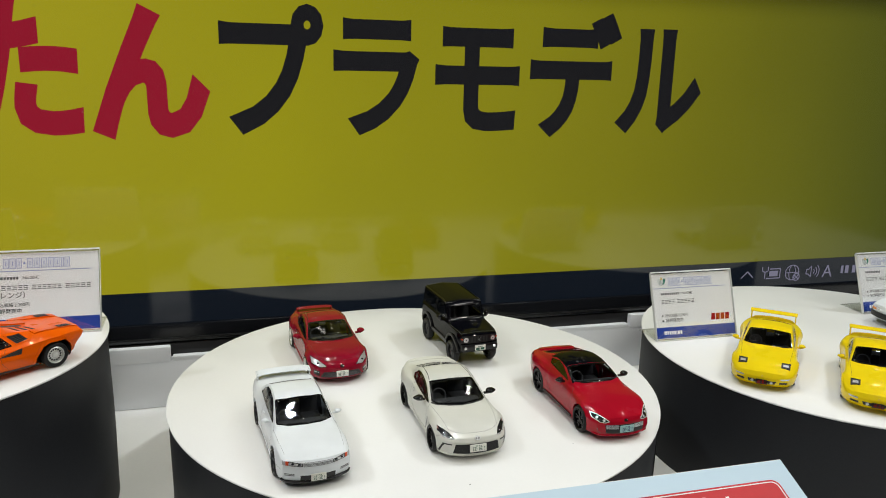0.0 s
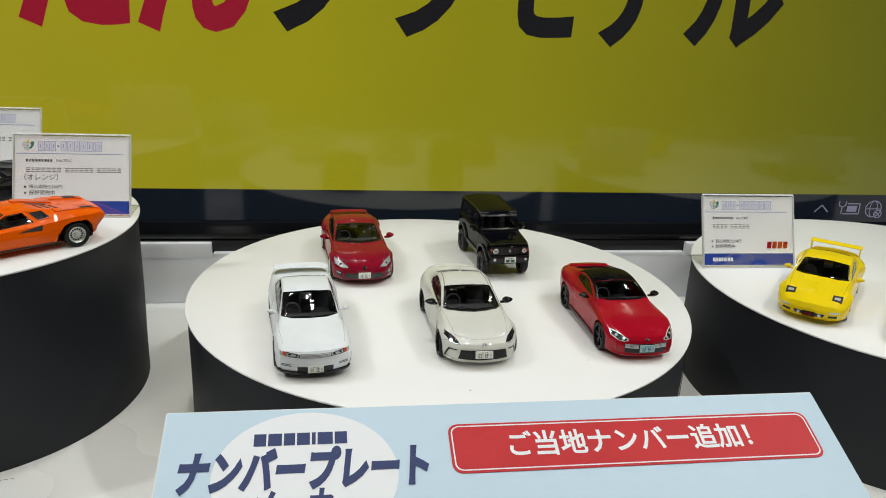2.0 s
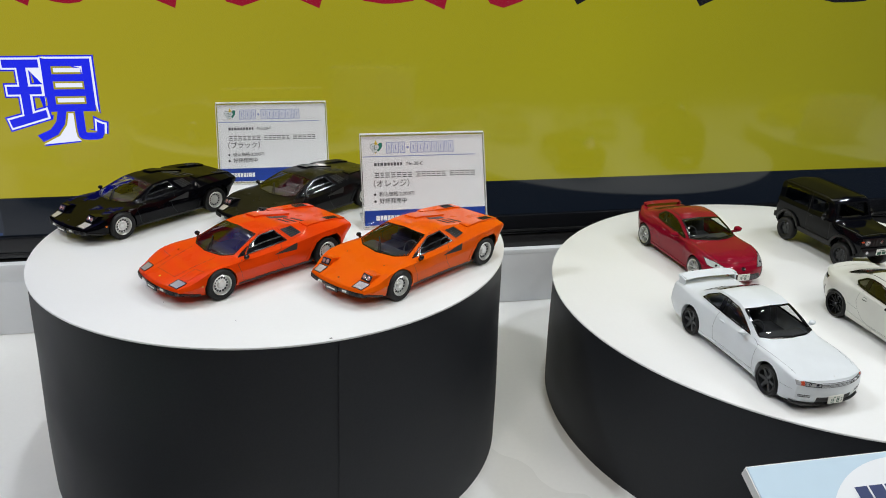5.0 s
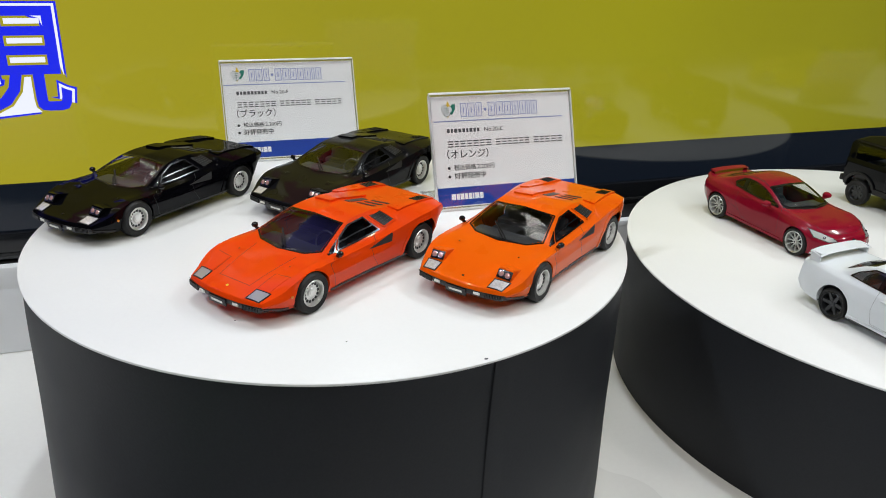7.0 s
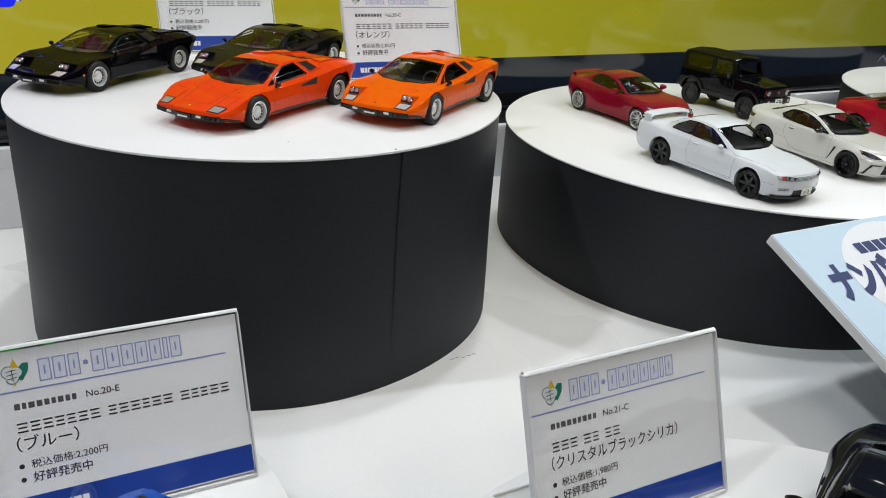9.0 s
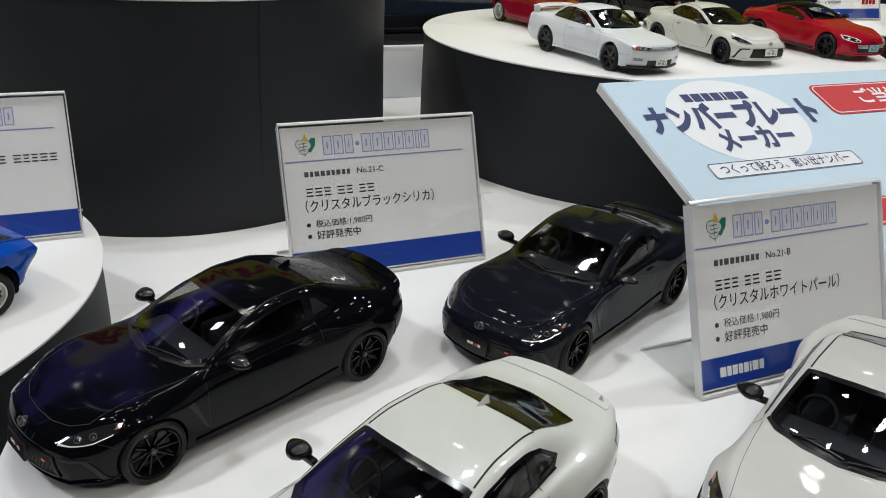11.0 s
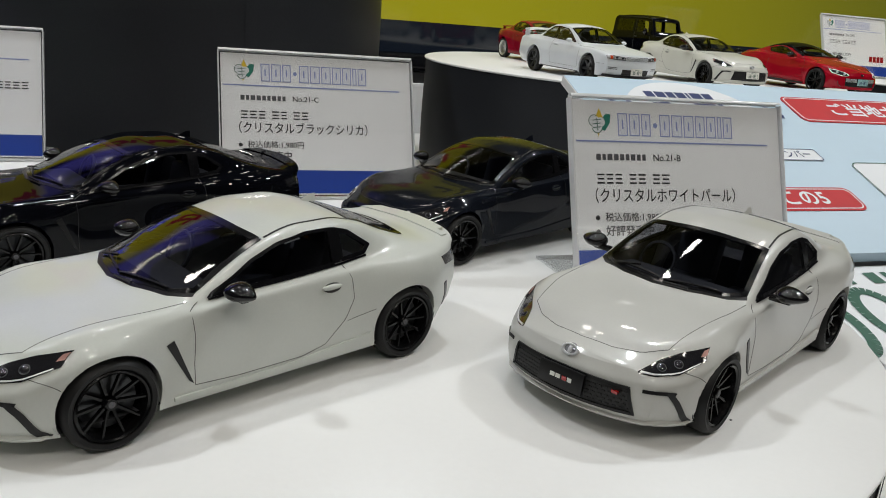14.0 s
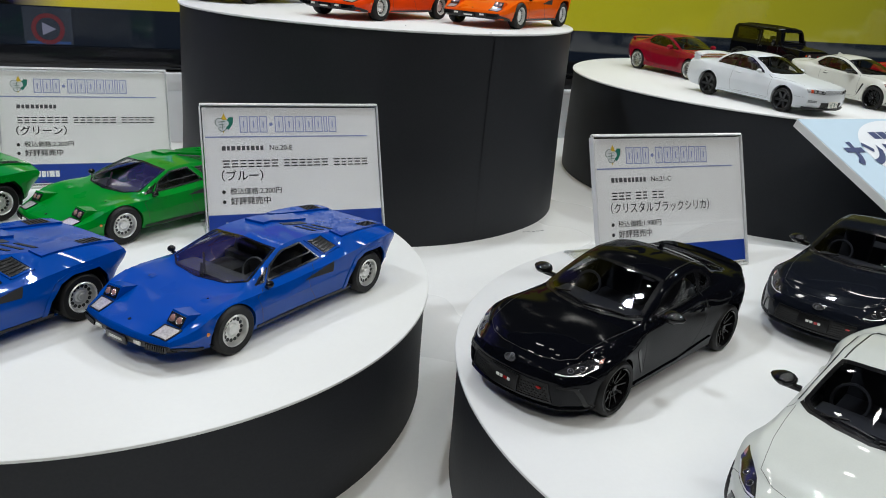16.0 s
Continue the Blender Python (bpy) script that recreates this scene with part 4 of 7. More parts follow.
def wedge_car(colour, label, lights_up=True, pane=None):
    """The wedge-shaped sports car with pop-up lamps, louvred shoulders and angular rear arches."""
    c = Car(WEDGE, colour, label, (1.04, 1.045, 0.99))
    b = c.b
    cowl = [(1.335, 0.652), (1.18, 0.44), (1.11, 0.0), (1.18, -0.44), (1.335, -0.652)]
    head = [(1.925, 0.530), (1.90, 0.25), (1.89, 0.0), (1.90, -0.25), (1.925, -0.530)]
    c.window("windshield", "top", cowl, head, pane=pane, rim=0.024, nu=36, nv=18)
    for side in (1, -1):
        c.window("door_window", "side", [(1.53, 0.706), (1.95, 0.730), (2.46, 0.772)], [(1.69, 0.852), (1.95, 0.962), (2.30, 0.985)], side, pane, 0.018)
        c.window("corner_window", "side", [(1.36, 0.700), (1.50, 0.706)], [(1.47, 0.757), (1.65, 0.835)], side, pane, 0.012, 6, 5)
        c.put("window_bar", b.strip("side", [(1.65, 0.795), (1.98, 0.832), (2.39, 0.855)], 0.014, side=side, off=0.010, skirt=0.003), GLOSS_BLACK)
        lou = c.put("shoulder_intake", b.patch("side", [(2.57, 0.790), (2.83, 0.825)], [(2.40, 0.972), (2.71, 0.962)], 8, 6, side=side, off=0.003), GAP, label="black louvred intake")
        slats = Geo()
        for k in range(6):
            t = 0.08 + k * 0.165
            slats.merge(b.strip("side", [(2.57 - 0.17 * t + 0.02, 0.790 + 0.182 * t), (2.83 - 0.12 * t - 0.02, 0.825 + 0.137 * t)], 0.012, side=side, off=0.018))
        c.put("slat", slats, TRIM_BLACK, lou, fix=False)
        c.put("intake_frame", b.ring("side", [(2.55, 0.780), (2.855, 0.818), (2.73, 0.974), (2.38, 0.984)], 0.018, side=side, off=0.012), c.colour, lou)
        b.hole("side", [(2.82, 0.15), (2.89, 0.43), (3.02, 0.63), (3.21, 0.715), (3.60, 0.708), (3.74, 0.53), (3.76, 0.15)], side)
        c.put("side_duct", b.patch("side", [(2.08, 0.592), (2.58, 0.575)], [(2.10, 0.602), (2.62, 0.715)], 10, 4, side=side, off=0.004), GAP, label="black side duct")
        c.put("side_skirt", b.patch("side", [(1.27, 0.195), (2.1, 0.19), (2.95, 0.195)], [(1.27, 0.235), (2.1, 0.235), (2.95, 0.24)], 16, 3, side=side, off=0.008), TRIM_BLACK)
        arch = b.patch("side", [(2.86, 0.235), (2.915, 0.41), (3.05, 0.60), (3.22, 0.675), (3.58, 0.668), (3.70, 0.52), (3.715, 0.42)], [(2.80, 0.235), (2.865, 0.44), (3.00, 0.645), (3.21, 0.735), (3.61, 0.728), (3.765, 0.54), (3.785, 0.42)], 30, 2, side=side, off=0.010)
        c.put("arch_lip", arch, c.colour)
        sig = c.put("signal_lamp", b.patch("top", [(0.10, 0.45), (0.13, 0.65)], [(0.285, 0.46), (0.31, 0.685)], 6, 4, side=side, off=0.008), LAMP_FROST if lights_up else LENS_GREY, label="clear signal lamp")
        c.put("signal_frame", b.ring("top", [(0.09, 0.44), (0.12, 0.665), (0.32, 0.70), (0.295, 0.445)], 0.014, side=side, off=0.012), TRIM_BLACK, sig)
        c.put("side_marker", b.disc("side", (0.52, 0.40), 0.022, 12, side=side, off=0.008), LAMP_AMBER)
        if lights_up:
            x0, z0 = b.x(0.37), 0.515
            pod = Geo().add([(x0 + 0.06, side * 0.445, z0 - 0.03), (x0 + 0.06, side * 0.685, z0 - 0.06), (x0 - 0.04, side * 0.445, z0 + 0.118), (x0 - 0.04, side * 0.685, z0 + 0.108),
                             (x0 - 0.32, side * 0.455, z0 + 0.055), (x0 - 0.32, side * 0.70, z0 + 0.04)], [(0, 1, 3, 2), (2, 3, 5, 4), (0, 2, 4), (1, 5, 3)])
            po = c.put("popup_lamp", pod, c.colour, label="raised lamp pod", smooth=30)
            tilt = Matrix.Translation((x0 + 0.012, side * 0.565, z0 + 0.038)) @ Matrix.Rotation(-0.07 * side, 4, "X") @ Matrix.Rotation(-0.60, 4, "Y")
            c.put("lamp_face", g_box(-0.004, 0.010, -0.112, 0.112, -0.066, 0.066, 0.004).moved(tilt), TRIM_BLACK, po, smooth=30)
            for dy in (-0.053, 0.053):
                c.put("lens", g_ellipsoid((0.010, dy, 0.0), (0.016, 0.042, 0.042)).moved(tilt), LAMP_ROSE, po, smooth=70)
                c.put("lens_ring", g_torus((0.012, dy, 0.0), 0.044, 0.006, 20, 6, math.pi / 2).moved(tilt), CHROME, po, smooth=60)
        else:
            c.put("lamp_cover", b.patch("top", [(0.32, 0.455), (0.34, 0.66)], [(0.64, 0.465), (0.64, 0.70)], 8, 6, side=side, off=0.005), c.colour)
    for side in (1, -1):
        c.put("bumper_side", b.patch("side", [(0.10, 0.235), (0.30, 0.212), (0.50, 0.20)], [(0.06, 0.335), (0.30, 0.285), (0.50, 0.235)], 12, 3, side=side, off=0.012, skirt=0.02), TRIM_BLACK)
    bump = c.put("front_bumper", b.patch("front", [(-0.70, 0.245), (0, 0.235), (0.70, 0.245)], [(-0.72, 0.345), (0, 0.345), (0.72, 0.345)], 30, 4, off=0.02, skirt=0.03), TRIM_BLACK, label="black slatted front bumper")
    for side in (1, -1):
        ribs = Geo()
        for i in range(12):
            y = side * (0.45 + 0.022 * i)
            p, n = b.on("front", y, 0.315)
            ribs.merge(g_box(p.x + 0.012, p.x + 0.03, y - 0.006, y + 0.006, 0.265, 0.34))
        c.put("rib", ribs, GLOSS_BLACK, bump, fix=False)
    for side in (1, -1):
        p, n = b.on("front", side * 0.33, 0.31)
        c.put("marker_lamp", g_box(p.x + 0.01, p.x + 0.035, side * 0.33 - 0.05, side * 0.33 + 0.05, 0.292, 0.332, 0.004), PLATE_WHITE, smooth=30)
    pl = c.plate(0.285, 0.34, 0.11, GLOSS_BLACK, None, 0.045, 0.1, bars=False, name="name_plate")
    p, n = b.on("front", 0, 0.285)
    c.put("badge_bar", g_box(p.x + 0.05, p.x + 0.056, -0.11, 0.11, 0.268, 0.298), PLATE_WHITE, pl)
    c.put("emblem", b.disc("top", (0.17, 0.0), 0.020, 12, off=0.006), TRIM_BLACK if lights_up else LOGO_YELLOW, label="small shield emblem")
    # engine cover, vents and deck grilles
    c.put("engine_hump", b.patch("top", [(2.34, -0.10), (2.34, -0.44)], [(3.16, -0.10), (3.20, -0.40)], 8, 20, off=0.034, skirt=0.05), c.colour, label="raised lid over the engine")
    c.put("rear_slot", b.patch("top", [(2.55, -0.03), (2.55, 0.07)], [(3.00, -0.05), (3.00, 0.07)], 4, 12, off=0.008), CABIN, label="dark window slot beside the lid")
    for k in range(3):
        s0 = 2.66 + 0.17 * k
        c.put("engine_vent", b.patch("top", [(s0, 0.14), (s0 + 0.09, 0.40)], [(s0 + 0.06, 0.14), (s0 + 0.15, 0.40)], 8, 3, off=0.008), GAP)
    for side in (1, -1):
        c.put("side_box", b.patch("top", [(2.96, 0.50), (3.0, 0.69)], [(4.02, 0.40), (4.02, 0.63)], 8, 22, side=side, off=0.028, skirt=0.04), c.colour, label="raised intake box beside the engine cover")
        d = c.put("deck_grille", b.patch("top", [(3.58, 0.45), (3.58, 0.63)], [(3.88, 0.44), (3.88, 0.61)], 8, 6, side=side, off=0.032), GAP, label="black deck grille")
        g = Geo()
        for k in range(5):
            g.merge(b.strip("top", [(3.615 + 0.056 * k, 0.45), (3.615 + 0.056 * k, 0.615)], 0.014, side=side, off=0.042))
        c.put("slat", g, TRIM_BLACK, d, fix=False)
        c.put("tail_lamp", b.patch("rear", [(0.35, 0.60), (0.68, 0.60)], [(0.35, 0.70), (0.70, 0.70)], 8, 4, side=side, off=0.006), LAMP_RED)
    lines = [("side", [(1.28, 0.62), (1.33, 0.42), (1.36, 0.25)]), ("side", [(1.36, 0.25), (2.3, 0.245)]), ("side", [(2.3, 0.245), (2.16, 0.45), (2.14, 0.58), (2.30, 0.74)]), ("side", [(1.28, 0.62), (1.40, 0.665)])]
    if not lights_up:
        lines += [("top", [(0.30, 0.30), (1.08, 0.40)]), ("top", [(0.30, 0.0), (0.30, 0.30)]), ("top", [(0.32, 0.44), (0.64, 0.45)]), ("top", [(0.64, 0.45), (0.66, 0.72)])]
    c.gap(lines, 0.0055)
    w = c.put("wiper", b.strip("top", [(1.17, 0.10), (1.32, -0.08), (1.47, -0.26)], 0.022, off=0.024, skirt=-0.012), TRIM_BLACK, fix=False)
    c.put("wiper_arm", b.strip("top", [(1.15, 0.06), (1.30, -0.10)], 0.022, off=0.034, skirt=-0.016), TRIM_BLACK, w, fix=False)
    for side in (1, -1):
        p, n = b.on("side", 1.47, 0.67, side)
        m = c.put("mirror", g_ellipsoid((p.x, p.y + side * 0.06, p.z + 0.055), (0.055, 0.05, 0.045)), GLOSS_BLACK, smooth=60)
        c.put("mirror_arm", g_box(p.x - 0.02, p.x + 0.02, min(p.y - side * 0.01, p.y + side * 0.05), max(p.y - side * 0.01, p.y + side * 0.05), p.z - 0.005, p.z + 0.03, 0.008), GLOSS_BLACK, m)
    c.cabin(1.28, 1.98, 2.5, 0.34, 0.34, 0.70, 0.60, 0.36)
    c.wheels("dish", 0.24, RIM_SILVER)
    c.finish(20)
    return c.ob


BOXY = dict(
    length=4.545, axles=(0.93, 3.545), tyre=0.322, track=1.56, arch=((0.352, 0.335), (0.358, 0.335)), cut=0.22, facet=0.4,
    sill=[(0, 0.70, 0.20), (0.4, 0.82, 0.19), (0.93, 0.85, 0.19), (2.2, 0.83, 0.19), (3.545, 0.855, 0.20), (4.2, 0.82, 0.24), (4.545, 0.76, 0.28)],
    low=[(0, 0.76, 0.32), (0.4, 0.85, 0.33), (0.93, 0.88, 0.36), (1.5, 0.845, 0.34), (2.8, 0.845, 0.34), (3.545, 0.88, 0.38), (4.2, 0.84, 0.40), (4.545, 0.79, 0.42)],
    waist=[(0, 0.77, 0.46), (0.4, 0.85, 0.50), (0.93, 0.885, 0.58), (1.5, 0.85, 0.57), (2.8, 0.85, 0.58), (3.545, 0.885, 0.63), (4.2, 0.84, 0.62), (4.545, 0.80, 0.62)],
    shoulder=[(0, 0.75, 0.655), (0.3, 0.79, 0.71), (0.93, 0.81, 0.77), (1.5, 0.79, 0.78), (2.2, 0.79, 0.80), (2.9, 0.79, 0.825), (3.545, 0.81, 0.85), (4.1, 0.78, 0.87), (4.545, 0.75, 0.86)],
    belt=[(0, 0.68, 0.70), (0.3, 0.715, 0.745), (0.93, 0.735, 0.81), (1.4, 0.73, 0.83), (1.7, 0.735, 0.855), (2.4, 0.74, 0.885), (3.0, 0.73, 0.915), (3.5, 0.715, 0.93), (4.1, 0.69, 0.935), (4.545, 0.66, 0.915)],
    rail=[(0, 0.40, 0.712), (0.93, 0.52, 0.838), (1.35, 0.63, 0.87), (1.5, 0.675, 0.90), (1.9, 0.61, 1.10), (2.2, 0.565, 1.225), (2.5, 0.555, 1.280), (2.9, 0.555, 1.278), (3.2, 0.565, 1.205), (3.5, 0.585, 1.05), (3.7, 0.60, 0.97), (4.1, 0.58, 0.955), (4.545, 0.55, 0.93)],
    top=[(0, 0.718), (0.1, 0.735), (0.5, 0.79), (0.93, 0.847), (1.33, 0.897), (1.8, 1.105), (2.15, 1.28), (2.4, 1.33), (2.8, 1.335), (3.1, 1.27), (3.5, 1.10), (3.72, 1.0), (4.1, 0.975), (4.545, 0.945)],
    nose=(0.30, 1.0, [(0.2, 0.08), (0.3, 0.02), (0.45, 0.0), (0.65, 0.015), (0.73, 0.06)]),
    tail=(0.12, 0.6, [(0.25, 0.10), (0.45, 0.0), (0.9, 0.04), (1.0, 0.05)]),
)


def rear_wing(c, s0, s1, z, half, mat, thick=0.035, feet=0.62, foot_s=None, drop=0.0):
    """A blade on two uprights over the boot."""
    x = c.b.x
    n, g = 9, Geo()
    for i in range(n):
        y = -half + 2 * half * i / (n - 1)
        dz = -drop * (abs(y) / half) ** 4
        g.v += [(x(s0), y, z - thick + dz), (x(s0 - 0.02), y, z - thick / 2 + dz), (x((s0 + s1) / 2), y, z + 0.008 + dz), (x(s1), y, z + 0.022 + dz), (x(s1), y, z + dz), (x((s0 + s1) / 2), y, z - thick + dz)]
    g.f = [(i * 6 + k, i * 6 + (k + 1) % 6, i * 6 + 6 + (k + 1) % 6, i * 6 + 6 + k) for i in range(n - 1) for k in range(6)] + [tuple(range(6)), tuple((n - 1) * 6 + k for k in range(5, -1, -1))]
    wing = c.put("rear_wing", g, mat, smooth=35)
    for side in (1, -1):
        p, nn = c.b.on("top", foot_s or (s0 + s1) / 2, feet, side)
        c.put("wing_upright", g_box(x(s1) + 0.01, x(s0) - 0.02, side * feet - 0.018, side * feet + 0.018, p.z - 0.03, z - thick * 0.4, 0.008), mat, wing, smooth=30)


def slimmed(spec, k, **change):
    """The same lines, drawn in to a narrower body."""
    out = dict(spec)
    for name in LINES[:-1]:
        out[name] = [(a, y * k, z) for a, y, z in spec[name]]
    out.update(change)
    return out


def boxy_coupe(colour, label):
    """The square-shouldered coupe with a hooped wing and six-spoke wheels."""
    c = Car(slimmed(BOXY, 0.955, track=1.45, tyre=0.310), colour, label)
    b = c.b
    c.window("windshield", "top", [(1.53, 0.64), (1.40, 0.38), (1.355, 0), (1.40, -0.38), (1.53, -0.64)], [(2.19, 0.55), (2.13, 0.3), (2.115, 0), (2.13, -0.3), (2.19, -0.55)], rim=0.03, nu=32, nv=16, pane=PANE_CLEAR)
    c.window("rear_window", "top", [(3.08, 0.50), (3.03, 0), (3.08, -0.50)], [(3.60, 0.54), (3.65, 0), (3.60, -0.54)], nu=24, nv=12)
    for side in (1, -1):
        c.window("door_window", "side", [(1.72, 0.882), (2.72, 0.922)], [(1.76, 0.925), (2.05, 1.09), (2.3, 1.205), (2.70, 1.242)], side, PANE_CLEAR, 0.022)
        c.window("quarter_window", "side", [(2.78, 0.926), (3.42, 0.952)], [(2.76, 1.242), (3.00, 1.225), (3.30, 1.07)], side, PANE_CLEAR, 0.02)
        c.put("pillar_cover", b.patch("side", [(2.70, 0.925), (2.80, 0.932)], [(2.68, 1.242), (2.78, 1.240)], 3, 8, side=side, off=0.0065), GLOSS_BLACK)
        hl = c.put("headlight", b.patch("front", [(0.325, 0.585), (0.610, 0.600)], [(0.325, 0.655), (0.610, 0.690)], 10, 4, side=side, off=0.006), LAMP_CLEAR, label="clear slanted headlight")
        for y, z in ((0.40, 0.628), (0.53, 0.642)):
            p, n = b.on("front", y, z, side)
            c.put("lens", g_ellipsoid(tuple(p + n * 0.004), (0.02, 0.036, 0.024)), LENS_DARK, hl, smooth=70)
        c.put("lamp_rim", b.ring("front", [(0.325, 0.585), (0.610, 0.600), (0.610, 0.690), (0.325, 0.655)], 0.012, side=side, off=0.010), TRIM_BLACK, hl)
        c.put("corner_lamp", b.patch("front", [(0.615, 0.602), (0.672, 0.604)], [(0.615, 0.688), (0.672, 0.686)], 6, 4, side=side, off=0.006), LAMP_ORANGE, label="red-orange corner lamp")
        c.put("side_lens", b.patch("front", [(0.675, 0.604), (0.730, 0.608)], [(0.675, 0.685), (0.730, 0.680)], 5, 4, side=side, off=0.006), LAMP_CLEAR)
        c.put("bumper_slot", b.strip("front", [(0.50, 0.375), (0.70, 0.38)], 0.014, side=side, off=0.006).merge(b.strip("front", [(0.50, 0.408), (0.70, 0.413)], 0.014, side=side, off=0.006)), INK_GREY)
        c.put("side_skirt", b.patch("side", [(1.30, 0.21), (3.15, 0.21)], [(1.30, 0.27), (3.15, 0.27)], 20, 3, side=side, off=0.016, skirt=0.03), c.colour)
        # black strip put in for the shade under the skirt
        c.put("skirt_shade", b.patch("side", [(1.32, 0.195), (3.12, 0.195)], [(1.32, 0.215), (3.12, 0.215)], 20, 2, side=side, off=0.02), TRIM_BLACK)
        for y in (0.24, 0.55):
            c.put("tail_lamp", b.disc("rear", (y, 0.72), 0.085, 20, side=side, off=0.008), LAMP_RED)
    gr = c.put("grille", b.patch("front", [(-0.32, 0.578), (0.32, 0.578)], [(-0.32, 0.672), (0.32, 0.672)], 16, 4, off=0.010), c.colour)
    g = Geo()
    for k in range(4):
        g.merge(b.strip("front", [(-0.315, 0.588 + 0.025 * k), (0.315, 0.588 + 0.025 * k)], 0.007, off=0.0145))
    c.put("grille_slot", g, INK_GREY, gr, fix=False)
    c.put("bumper_intake", b.patch("front", [(-0.38, 0.245), (0.38, 0.245)], [(-0.38, 0.375), (0.38, 0.375)], 20, 4, off=0.004), GAP, label="dark bumper opening")
    c.put("chin_lip", b.patch("front", [(-0.72, 0.165), (0, 0.155), (0.72, 0.165)], [(-0.74, 0.245), (0, 0.235), (0.74, 0.245)], 30, 3, off=0.05, skirt=0.05), TRIM_BLACK)
    c.plate(0.325, 0.33, 0.16, PLATE_WHITE, GREEN_INK, 0.03)
    c.put("emblem", b.disc("top", (0.13, 0.0), 0.018, 12, off=0.005), EMBLEM_SILVER)
    rear_wing(c, 4.10, 4.36, 1.125, 0.70, c.colour, 0.04, 0.665, None, 0.05)
    c.put("lower_blade", g_box(b.x(4.44), b.x(4.30), -0.64, 0.64, 0.985, 1.015, 0.01), c.colour, smooth=30)
    c.gap([("side", [(1.40, 0.80), (1.41, 0.5), (1.40, 0.30)]), ("side", [(1.40, 0.30), (2.70, 0.30)]), ("side", [(2.70, 0.30), (2.76, 0.55), (2.74, 0.92)]), ("side", [(1.40, 0.80), (1.60, 0.87)]),
           ("top", [(0.40, 0.655), (0.9, 0.70), (1.50, 0.715)]), ("side", [(0.30, 0.48), (0.57, 0.48)])], 0.004)
    c.mirror((1.80, 0.86, 0.935), c.colour, (0.06, 0.085, 0.05), 0.13)
    c.handle(2.55, 0.79)
    c.put("wiper", b.strip("top", [(1.46, 0.50), (1.40, 0.1)], 0.02, off=0.02).merge(b.strip("top", [(1.40, 0.05), (1.46, -0.42)], 0.02, off=0.02)), TRIM_BLACK, fix=False)
    c.cabin(1.5, 2.4, 3.2, 0.42, -0.36, 0.88)
    c.wheels("six", 0.225, RIM_DARK)
    c.finish()
    return c.ob


LONG_NOSE = dict(
    length=4.38, axles=(0.86, 3.41), tyre=0.335, track=1.66, arch=((0.368, 0.345), (0.368, 0.345)), cut=0.2,
    sill=[(0, 0.66, 0.19), (0.4, 0.84, 0.18), (0.86, 0.89, 0.17), (2.2, 0.865, 0.17), (3.41, 0.895, 0.19), (4.0, 0.83, 0.25), (4.38, 0.72, 0.30)],
    low=[(0, 0.72, 0.31), (0.4, 0.87, 0.33), (0.86, 0.915, 0.36), (1.4, 0.88, 0.34), (2.8, 0.885, 0.34), (3.41, 0.925, 0.38), (4.0, 0.86, 0.42), (4.38, 0.76, 0.45)],
    waist=[(0, 0.73, 0.46), (0.3, 0.85, 0.52), (0.86, 0.925, 0.64), (1.4, 0.885, 0.60), (2.2, 0.87, 0.60), (2.9, 0.89, 0.65), (3.41, 0.94, 0.73), (3.9, 0.89, 0.73), (4.38, 0.78, 0.73)],
    shoulder=[(0, 0.64, 0.58), (0.3, 0.75, 0.66), (0.86, 0.84, 0.79), (1.4, 0.82, 0.81), (2.2, 0.81, 0.84), (2.9, 0.82, 0.88), (3.41, 0.86, 0.93), (3.9, 0.80, 0.905), (4.38, 0.68, 0.86)],
    belt=[(0, 0.50, 0.62), (0.3, 0.61, 0.70), (0.86, 0.71, 0.81), (1.4, 0.74, 0.85), (1.8, 0.755, 0.885), (2.4, 0.755, 0.92), (3.0, 0.74, 0.965), (3.41, 0.73, 0.975), (3.9, 0.67, 0.94), (4.38, 0.59, 0.885)],
    rail=[(0, 0.32, 0.63), (0.86, 0.50, 0.82), (1.3, 0.60, 0.88), (1.55, 0.69, 0.915), (1.9, 0.65, 1.05), (2.25, 0.60, 1.165), (2.55, 0.57, 1.22), (2.9, 0.56, 1.205), (3.3, 0.56, 1.12), (3.7, 0.58, 1.01), (4.1, 0.55, 0.94), (4.38, 0.50, 0.90)],
    top=[(0, 0.64), (0.3, 0.72), (0.86, 0.83), (1.3, 0.905), (1.5, 0.94), (1.9, 1.12), (2.2, 1.245), (2.5, 1.30), (2.75, 1.305), (3.1, 1.24), (3.5, 1.125), (3.9, 0.985), (4.15, 0.93), (4.38, 0.905)],
    nose=(0.32, 1.0, [(0.16, 0.07), (0.24, 0.01), (0.40, 0.0), (0.55, 0.03), (0.66, 0.10)]),
    tail=(0.2, 0.7, [(0.25, 0.12), (0.5, 0.0), (0.9, 0.03), (1.0, 0.02)]),
)


